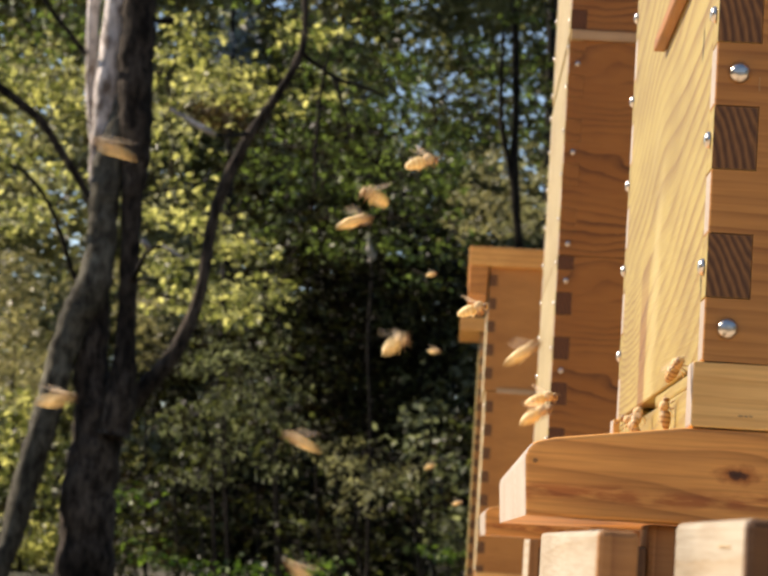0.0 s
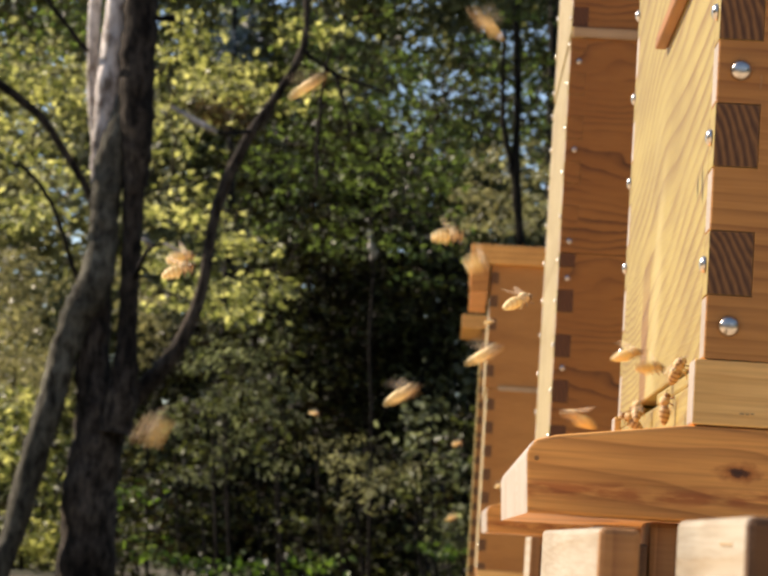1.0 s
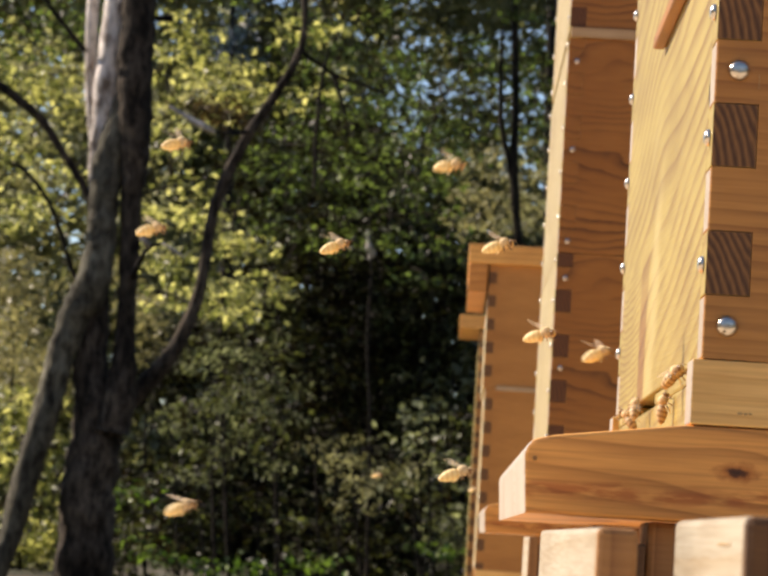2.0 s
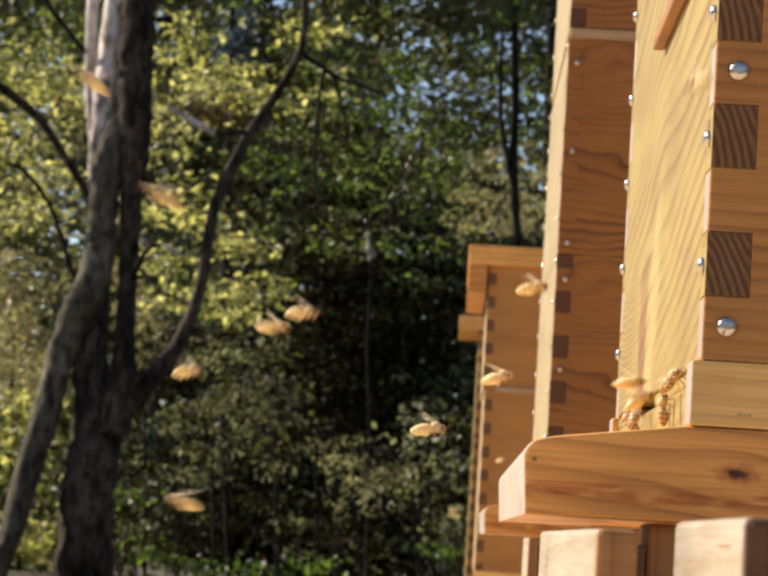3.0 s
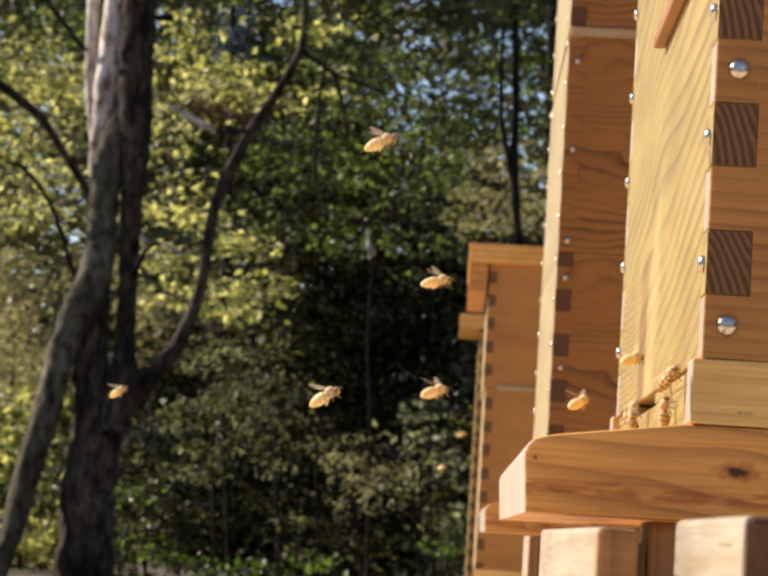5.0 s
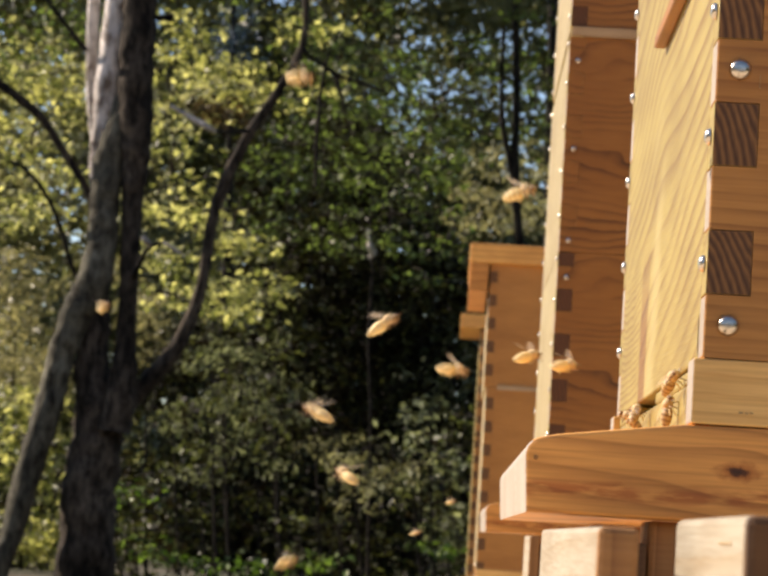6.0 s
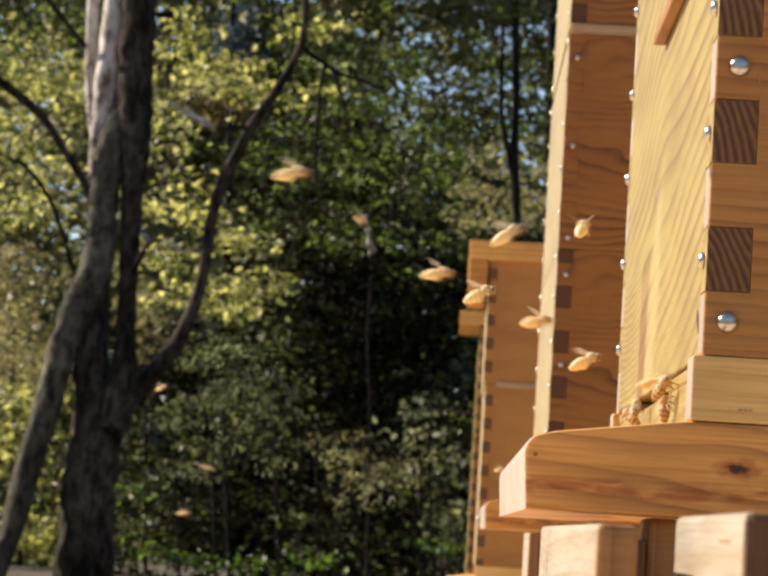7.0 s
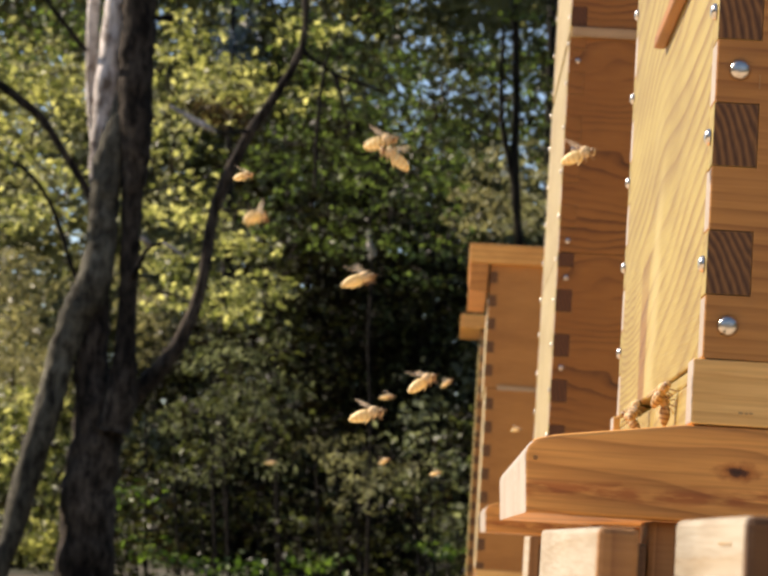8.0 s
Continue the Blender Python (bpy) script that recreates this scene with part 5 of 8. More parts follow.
def motions():

    fly(NEAR[0], [(0, -0.0186, 0.864, 0.6374, 15, -12), (0.1, -0.0178, 0.864, 0.6309, 9, -14), (0.2, -0.0211, 0.864, 0.6220, 1, -19), (0.3, -0.0247, 0.864, 0.6237, -6, -29), (0.4, -0.0227, 0.864, 0.6373, -11, -26), (0.5, -0.0180, 0.864, 0.6430, -13, -14), (0.6, -0.0206, 0.864, 0.6437, 44, 4), (0.7, -0.0380, 0.864, 0.6242, 104, 9), (0.8, -0.0511, 0.864, 0.6106, 167, 7), (0.9, -0.0847, 0.864, 0.5707, 189, 2), (1, -0.1129, 0.864, 0.5314, 196, -3), (1.1, -0.1244, 0.864, 0.4968, 199, -7), (1.2, -0.1370, 0.864, 0.4611, 198, -9), (1.6, -0.1746, 0.864, 0.3542, 198, -10), (8, -0.2246, 0.864, 0.3542, 198, -10)])
    fly(NEAR[1], [(0, -0.0447, 0.920, 0.6212, 14, -11), (0.1, -0.0306, 0.920, 0.6246, 20, 3), (0.2, -0.0178, 0.920, 0.6067, 23, 2), (0.3, -0.0151, 0.920, 0.6125, 23, -17), (0.4, -0.0113, 0.920, 0.6216, 18, -23), (0.5, -0.0079, 0.920, 0.6303, 11, -28), (0.6, -0.0076, 0.920, 0.6394, 4, -26), (0.7, -0.0079, 0.920, 0.6366, -3, -20), (0.8, -0.0069, 0.920, 0.6340, -8, -15), (0.9, -0.0078, 0.920, 0.6262, -8, -6), (1, -0.0085, 0.920, 0.6166, -5, 0), (1.1, -0.0033, 0.920, 0.6065, 1, 1), (1.2, 0.0038, 0.920, 0.6043, 9, -3), (1.3, 0.0084, 0.920, 0.6041, 17, -8), (1.4, 0.0124, 0.920, 0.6070, 22, -13), (1.5, 0.0143, 0.920, 0.6076, 24, -16), (1.6, 0.0139, 0.920, 0.6067, 21, -17), (1.7, 0.0125, 0.920, 0.6003, 16, -25), (2.03, 0.0122, 0.920, 0.6143, -7, -11), (2.42, -0.0072, 0.920, 0.5988, 6, -8), (2.8, 0.0031, 0.920, 0.6014, 23, -23), (2.9, 0.0197, 0.920, 0.6016, 19, -18), (3, 0.0266, 0.920, 0.5985, 12, -9), (3.1, 0.0294, 0.920, 0.5901, 5, -1), (3.2, 0.0277, 0.920, 0.5810, -3, 1), (3.3, 0.0236, 0.920, 0.5762, -7, -2), (3.4, 0.0149, 0.920, 0.5743, -8, -6), (3.5, 0.0118, 0.920, 0.5741, -6, -12), (3.6, 0.0148, 0.920, 0.5760, 0, -16), (3.7, 0.0256, 0.920, 0.5749, 8, -16), (3.8, 0.0478, 0.920, 0.5691, 16, -18), (3.9, 0.0700, 0.950, 0.5703, 21, -19), (4.02, 0.0840, 0.945, 0.5643, 0, 0), (4.3, 0.2000, 0.960, 0.5479, 0, 0), (8, 0.2200, 0.960, 0.5479, 0, 0)])
    fly(NEAR[2], [(0, -0.0242, 0.861, 0.5694, 36, -24), (0.1, -0.0243, 0.861, 0.5831, 34, -29), (0.2, -0.0215, 0.861, 0.5966, 29, -20), (0.3, -0.0253, 0.861, 0.5835, 22, -9), (0.4, -0.0328, 0.861, 0.5626, 14, -9), (0.5, -0.0384, 0.861, 0.5571, 8, -11), (0.6, -0.0394, 0.861, 0.5474, 4, -1), (0.7, -0.0374, 0.861, 0.5350, 5, -1), (0.8, -0.0369, 0.861, 0.5342, 10, -8), (0.9, -0.0331, 0.861, 0.5386, 17, -14), (1, -0.0210, 0.861, 0.5502, 25, -19), (1.1, -0.0113, 0.861, 0.5588, 31, -18), (1.2, -0.0055, 0.861, 0.5612, 36, -19), (1.3, -0.0020, 0.861, 0.5610, 36, -10), (1.4, 0.0101, 0.861, 0.5434, 32, -9), (1.5, 0.0142, 0.861, 0.5332, 26, -10), (1.6, 0.0139, 0.861, 0.5249, 18, -15), (1.7, 0.0015, 0.861, 0.5296, 11, -11), (2.03, 0.0011, 0.861, 0.5223, 8, -12), (2.42, 0.0171, 0.861, 0.5633, 34, -29), (2.8, -0.0003, 0.861, 0.5585, 23, -4), (2.9, -0.0076, 0.861, 0.5426, 15, 6), (3, -0.0098, 0.861, 0.5384, 8, -2), (3.1, -0.0072, 0.861, 0.5373, 5, -10), (3.2, -0.0012, 0.861, 0.5422, 5, -22), (3.3, 0.0057, 0.861, 0.5531, 9, -27), (3.4, 0.0163, 0.861, 0.5588, 16, -25), (3.5, 0.0230, 0.861, 0.5592, 24, -25), (3.6, 0.0418, 0.861, 0.5641, 31, -22), (3.7, 0.0632, 0.950, 0.5690, 35, -14), (3.8, 0.0747, 0.950, 0.5683, 36, -10), (3.92, 0.0840, 0.945, 0.5643, 0, 0), (4.2, 0.2000, 0.960, 0.5479, 0, 0), (8, 0.2200, 0.960, 0.5479, 0, 0)])
    fly(NEAR[3], [(0, -0.0371, 0.883, 0.6263, 215, -14), (0.1, -0.0448, 0.883, 0.6182, 207, -13), (0.2, -0.0600, 0.883, 0.6110, 200, -11), (0.3, -0.0706, 0.883, 0.6071, 195, -9), (0.4, -0.0875, 0.883, 0.6058, 139, -7), (0.5, -0.0867, 0.883, 0.6061, 87, -8), (0.6, -0.0707, 0.883, 0.6124, 38, -11), (0.7, -0.0481, 0.883, 0.6160, 30, -12), (0.8, -0.0361, 0.883, 0.6172, 38, -14), (0.9, -0.0114, 0.883, 0.6157, 44, -10), (1, 0.0032, 0.883, 0.6022, 46, -9), (1.1, 0.0123, 0.883, 0.5898, 44, -15), (1.2, 0.0201, 0.883, 0.5903, 39, -18), (1.3, 0.0237, 0.883, 0.5896, 31, -11), (1.4, 0.0301, 0.883, 0.5861, 24, -5), (1.5, 0.0342, 0.883, 0.5847, 17, 2), (1.6, 0.0493, 0.883, 0.5749, 14, 6), (1.7, 0.0672, 0.950, 0.5722, 15, 2), (1.82, 0.0840, 0.945, 0.5643, 0, 0), (2.1, 0.2000, 0.960, 0.5479, 0, 0), (8, 0.2200, 0.960, 0.5479, 0, 0)])
    fly(NEAR[4], [(0, 0.0037, 0.944, 0.5917, -12, -13), (0.1, 0.0040, 0.944, 0.5925, -16, -7), (0.2, 0.0036, 0.944, 0.5900, -17, -2), (0.3, 0.0038, 0.944, 0.5861, -14, 2), (0.4, 0.0104, 0.944, 0.5748, -8, 3), (0.5, 0.0210, 0.944, 0.5643, -1, -7), (0.6, 0.0289, 0.944, 0.5616, 7, -20), (0.7, 0.0382, 0.944, 0.5663, 12, -26), (0.8, 0.0421, 0.944, 0.5693, 15, -26), (0.9, 0.0546, 0.944, 0.5733, 13, -22), (1, 0.0662, 0.950, 0.5768, 7, -13), (1.1, 0.0721, 0.950, 0.5726, 0, -4), (1.22, 0.0840, 0.945, 0.5643, 0, 0), (1.5, 0.2000, 0.960, 0.5479, 0, 0), (8, 0.2200, 0.960, 0.5479, 0, 0)])
    fly(NEAR[5], [(0, 0.0230, 0.875, 0.5701, -6, -23), (0.1, 0.0438, 0.875, 0.5828, -1, -20), (0.2, 0.0751, 0.950, 0.5896, 7, -15), (0.3, 0.0765, 0.908, 0.5791, 15, -15), (0.42, 0.0840, 0.945, 0.5643, 0, 0), (0.7, 0.2000, 0.960, 0.5479, 0, 0), (8, 0.2200, 0.960, 0.5479, 0, 0)])
    fly(NEAR[6], [(0, 0.0321, 0.912, 0.5555, 2, -11), (0.1, 0.0307, 0.912, 0.5565, -1, -11), (0.2, 0.0319, 0.912, 0.5643, -1, -11), (0.3, 0.0334, 0.912, 0.5669, 4, -15), (0.4, 0.0385, 0.912, 0.5768, 10, -22), (0.5, 0.0504, 0.912, 0.5845, 18, -23), (0.6, 0.0533, 0.912, 0.5865, 25, -20), (0.7, 0.0612, 0.950, 0.5858, 30, -20), (0.8, 0.0658, 0.950, 0.5861, 30, -19), (0.9, 0.0674, 0.950, 0.5815, 27, -9), (1, 0.0756, 0.950, 0.5719, 21, 0), (1.12, 0.0840, 0.945, 0.5643, 0, 0), (1.4, 0.2000, 0.960, 0.5479, 0, 0), (8, 0.2200, 0.960, 0.5479, 0, 0)])
    fly(NEAR[7], [(0, 0.0287, 0.866, 0.5471, 9, -22), (0.1, 0.0326, 0.866, 0.5522, 3, -13), (0.2, 0.0359, 0.866, 0.5510, 0, -6), (0.3, 0.0375, 0.866, 0.5509, 0, -6), (0.4, 0.0377, 0.866, 0.5528, 5, -10), (0.5, 0.0391, 0.866, 0.5574, 12, -17), (0.6, 0.0412, 0.866, 0.5634, 20, -23), (0.7, 0.0395, 0.866, 0.5700, 27, -27), (0.8, 0.0372, 0.866, 0.5741, 31, -29), (0.9, 0.0246, 0.866, 0.5796, 31, -31), (1, 0.0191, 0.866, 0.5873, 28, -19), (1.1, 0.0230, 0.866, 0.5807, 21, -12), (1.2, 0.0375, 0.866, 0.5867, 14, -11), (1.3, 0.0431, 0.866, 0.5871, 6, 0), (1.4, 0.0467, 0.866, 0.5776, 1, 2), (1.5, 0.0461, 0.866, 0.5750, 0, -9), (1.6, 0.0417, 0.866, 0.5785, 2, -15), (1.7, 0.0410, 0.866, 0.5772, 8, -16), (2.03, 0.0517, 0.866, 0.5689, 30, -16), (2.42, 0.0671, 0.950, 0.5666, 16, -2), (2.8, 0.0502, 0.866, 0.5483, 0, -18), (2.9, 0.0660, 0.950, 0.5542, 4, -26), (3, 0.0726, 0.950, 0.5592, 11, -27), (3.12, 0.0840, 0.945, 0.5643, 0, 0), (3.4, 0.2000, 0.960, 0.5479, 0, 0), (8, 0.2200, 0.960, 0.5479, 0, 0)])
    fly(NEAR[8], [(0, 0.2200, 0.960, 0.5479, 180, 0), (0.27, 0.0840, 0.945, 0.5643, 180, 0), (0.4, 0.0639, 0.950, 0.5815, 164, -37), (0.5, 0.0301, 0.890, 0.5908, 168, -27), (0.6, -0.0012, 0.890, 0.5849, 167, -6), (0.7, -0.0138, 0.890, 0.5723, 163, 0), (0.8, -0.0156, 0.890, 0.5666, 101, 1), (0.9, -0.0071, 0.890, 0.5606, 38, -5), (1, 0.0084, 0.890, 0.5686, -24, -16), (1.1, 0.0187, 0.890, 0.5779, -43, -18), (1.2, 0.0132, 0.890, 0.5792, -44, -14), (1.3, 0.0150, 0.890, 0.5733, -40, -9), (1.4, 0.0191, 0.890, 0.5584, -34, -12), (1.5, 0.0220, 0.890, 0.5555, -26, -19), (1.6, 0.0315, 0.890, 0.5540, -19, -20), (1.7, 0.0393, 0.890, 0.5606, -14, -19), (2.03, 0.0291, 0.890, 0.5774, -22, -8), (2.42, 0.0498, 0.890, 0.5733, -44, -21), (2.8, 0.0382, 0.890, 0.5651, -23, -7), (2.9, 0.0534, 0.890, 0.5640, -16, -3), (3, 0.0686, 0.950, 0.5659, -13, -3), (3.1, 0.0747, 0.950, 0.5649, -13, -6), (3.22, 0.0840, 0.945, 0.5643, 0, 0), (3.5, 0.2000, 0.960, 0.5479, 0, 0), (8, 0.2200, 0.960, 0.5479, 0, 0)])
    fly(NEAR[9], [(0, 0.2200, 0.960, 0.5479, 180, 0), (0.37, 0.0840, 0.945, 0.5643, 180, 0), (0.5, 0.0682, 0.950, 0.5862, 209, -33), (0.6, 0.0425, 0.907, 0.6079, 208, -28), (0.7, 0.0295, 0.907, 0.6267, 203, -23), (0.8, 0.0248, 0.907, 0.6457, 196, -20), (0.9, 0.0169, 0.907, 0.6718, 188, -19), (1, 0.0005, 0.907, 0.6993, 181, -22), (1.1, -0.0211, 0.907, 0.7254, 178, -27), (1.5, -0.0860, 0.907, 0.8035, 178, -10), (8, -0.1360, 0.907, 0.8035, 178, -10)])
    fly(NEAR[10], [(0, -0.2771, 0.931, 0.6471, 30, -10), (0.1, -0.2004, 0.931, 0.6568, 30, -25), (0.2, -0.1749, 0.931, 0.6600, 22, -23), (0.3, -0.1631, 0.931, 0.6615, 15, -17), (0.4, -0.1441, 0.931, 0.6601, 10, -6), (0.5, -0.1346, 0.931, 0.6498, 9, 3), (0.6, -0.1307, 0.931, 0.6399, 13, 8), (0.7, -0.1274, 0.931, 0.6258, 19, 4), (0.8, -0.1230, 0.931, 0.6228, 27, -1), (0.9, -0.1177, 0.931, 0.6121, 34, -3), (1, -0.1143, 0.931, 0.6031, 39, -11), (1.1, -0.1109, 0.931, 0.5969, 41, -17), (1.2, -0.1059, 0.931, 0.5931, 39, -20), (1.3, -0.1016, 0.931, 0.5929, 34, -21), (1.4, -0.0917, 0.931, 0.5958, 26, -18), (1.5, -0.0849, 0.931, 0.5994, 18, -14), (1.6, -0.0694, 0.931, 0.6050, 12, -9), (1.7, -0.0526, 0.931, 0.6065, 9, -6), (2.03, -0.0523, 0.931, 0.6113, 25, -17), (2.42, -0.0740, 0.931, 0.5939, 40, -17), (2.8, -0.0584, 0.931, 0.6120, 15, -5), (2.9, -0.0791, 0.931, 0.5888, 11, 5), (3, -0.0747, 0.931, 0.5781, 9, 0), (3.1, -0.0644, 0.931, 0.5620, 12, -5), (3.2, -0.0581, 0.931, 0.5379, 18, -9), (3.3, -0.0544, 0.931, 0.5179, 26, -10), (3.4, -0.0452, 0.931, 0.5158, 33, -19), (3.5, -0.0389, 0.931, 0.5175, 39, -22), (3.6, -0.0271, 0.931, 0.5295, 41, -19), (3.7, -0.0239, 0.931, 0.5351, 40, -9), (3.8, -0.0239, 0.931, 0.5359, 35, -14), (3.9, -0.0244, 0.931, 0.5503, 27, -18), (4, -0.0261, 0.931, 0.5551, 19, -18), (4.1, -0.0328, 0.931, 0.5600, 13, -19), (4.2, -0.0444, 0.931, 0.5565, 10, -18), (4.3, -0.0491, 0.931, 0.5525, 10, -19), (4.4, -0.0445, 0.931, 0.5500, 14, -20), (4.5, -0.0410, 0.931, 0.5502, 21, -20), (4.6, -0.0314, 0.931, 0.5549, 29, -22), (4.7, -0.0184, 0.931, 0.5702, 36, -7), (5.03, -0.0093, 0.931, 0.5552, 36, -10), (5.42, -0.0014, 0.931, 0.5681, 10, -25), (5.8, 0.0159, 0.931, 0.5732, 25, -6), (5.9, 0.0227, 0.931, 0.5723, 32, -4), (6, 0.0259, 0.931, 0.5716, 38, -8), (6.1, 0.0378, 0.931, 0.5746, 41, -13), (6.2, 0.0490, 0.931, 0.5739, 40, -18), (6.3, 0.0608, 0.950, 0.5779, 35, -20), (6.4, 0.0712, 0.950, 0.5729, 28, -17), (6.52, 0.0840, 0.945, 0.5643, 0, 0), (6.8, 0.2000, 0.960, 0.5479, 0, 0), (8, 0.2200, 0.960, 0.5479, 0, 0)])
    fly(NEAR[11], [(0, -0.1433, 0.920, 0.6447, 167, -27), (0.1, -0.1841, 0.920, 0.6525, 174, -31), (0.2, -0.2213, 0.920, 0.6593, 182, -33), (0.6, -0.3330, 0.920, 0.6795, 182, -10), (8, -0.3830, 0.920, 0.6795, 182, -10)])
    fly(NEAR[12], [(0, -0.0616, 0.928, 0.5341, 167, -19), (0.1, -0.0846, 0.928, 0.5446, 171, -20), (0.2, -0.1042, 0.928, 0.5580, 171, -20), (0.3, -0.1200, 0.928, 0.5618, 168, -24), (0.4, -0.1540, 0.928, 0.5712, 161, -31), (0.5, -0.1689, 0.928, 0.5801, 98, -35), (0.6, -0.1586, 0.928, 0.5940, 36, -37), (0.7, -0.1382, 0.928, 0.6182, -24, -34), (0.8, -0.1230, 0.928, 0.6338, -40, -29), (0.9, -0.0955, 0.928, 0.6567, -37, -24), (1, -0.0679, 0.928, 0.6746, -31, -20), (1.1, -0.0429, 0.928, 0.6993, -24, -19), (1.2, -0.0169, 0.928, 0.7307, -16, -21), (1.6, 0.0613, 0.928, 0.8250, -16, -10), (8, 0.0113, 0.928, 0.8250, -16, -10)])
    fly(NEAR[13], [(0, -0.1471, 0.862, 0.5417, 36, -18), (0.1, -0.1258, 0.862, 0.5387, 28, -20), (0.2, -0.1154, 0.862, 0.5397, 21, -21), (0.3, -0.1169, 0.862, 0.5411, 70, -22), (0.4, -0.1303, 0.862, 0.5505, 122, -22), (0.5, -0.1573, 0.862, 0.5591, 178, -15), (0.6, -0.1872, 0.862, 0.5623, 198, -11), (1, -0.2771, 0.862, 0.5717, 198, -10), (8, -0.3271, 0.862, 0.5717, 198, -10)])
    fly(NEAR[14], [(0, -0.0565, 0.903, 0.4834, 170, -36), (0.1, -0.0805, 0.903, 0.4946, 162, -32), (0.2, -0.1038, 0.903, 0.5077, 156, -26), (0.3, -0.1124, 0.903, 0.5148, 152, -22), (0.4, -0.1189, 0.903, 0.5303, 98, -19), (0.5, -0.1125, 0.903, 0.5384, 47, -17), (0.6, -0.1087, 0.903, 0.5510, -1, -23), (0.7, -0.1100, 0.903, 0.5734, -8, -28), (0.8, -0.1122, 0.903, 0.5848, -1, -33), (0.9, -0.1124, 0.903, 0.5989, 3, -28), (1, -0.1113, 0.903, 0.5950, 4, -17), (1.1, -0.1093, 0.903, 0.5885, 0, -8), (1.2, -0.1146, 0.903, 0.5726, -6, -3), (1.3, -0.1188, 0.903, 0.5657, -14, 3), (1.4, -0.1262, 0.903, 0.5489, -21, 6), (1.5, -0.1295, 0.903, 0.5425, -26, 6), (1.6, -0.1320, 0.903, 0.5292, -28, 7), (1.7, -0.1298, 0.903, 0.5189, -26, -4), (2.03, -0.1001, 0.903, 0.5036, -3, -19), (2.42, -0.0851, 0.903, 0.4997, 52, -7), (2.8, -0.0825, 0.903, 0.5027, 83, -9), (2.9, -0.1375, 0.903, 0.4774, 138, -5), (3, -0.1942, 0.903, 0.4477, 157, -8), (3.4, -0.3643, 0.903, 0.3587, 157, -10), (8, -0.4143, 0.903, 0.3587, 157, -10)])
    fly(NEAR[15], [(0, 0.2200, 0.960, 0.5479, 180, 0), (0.4, 0.2000, 0.960, 0.5479, 180, 0), (0.67, 0.0840, 0.945, 0.5643, 180, 0), (0.8, 0.0744, 0.950, 0.5626, 186, -17), (0.9, 0.0564, 0.899, 0.5531, 187, -16), (1, 0.0445, 0.899, 0.5471, 184, -19), (1.1, 0.0249, 0.899, 0.5515, 177, -20), (1.2, -0.0022, 0.899, 0.5554, 170, -15), (1.3, -0.0179, 0.899, 0.5587, 162, -15), (1.4, -0.0577, 0.899, 0.5680, 157, -16), (1.5, -0.0786, 0.899, 0.5736, 155, -20), (1.6, -0.1178, 0.899, 0.5861, 157, -27), (1.7, -0.1509, 0.899, 0.6035, 163, -32), (1.8, -0.1947, 0.899, 0.6182, 170, -36), (2.2, -0.3262, 0.899, 0.6621, 170, -10), (8, -0.3762, 0.899, 0.6621, 170, -10)])
    fly(NEAR[16], [(0, -0.2640, 0.898, 0.7684, 10, -10), (1.05, -0.2140, 0.898, 0.7684, 10, -10), (1.3, -0.1580, 0.898, 0.7104, 10, 7), (1.4, -0.1393, 0.898, 0.6911, 8, 2), (1.5, -0.1274, 0.898, 0.6887, 11, -8), (1.6, -0.1061, 0.898, 0.6782, 17, -7), (1.7, -0.0899, 0.898, 0.6568, 25, -14), (2.03, -0.1150, 0.898, 0.6428, 40, -8), (2.42, -0.1123, 0.898, 0.6341, 17, -10), (2.8, -0.1123, 0.898, 0.6432, 68, -29), (2.9, -0.1348, 0.898, 0.6589, 130, -34), (3, -0.1487, 0.898, 0.6662, 193, -30), (3.1, -0.1777, 0.898, 0.6825, 215, -24), (3.2, -0.2099, 0.898, 0.6941, 219, -20), (3.6, -0.3068, 0.898, 0.7290, 219, -10), (8, -0.3568, 0.898, 0.7290, 219, -10)])
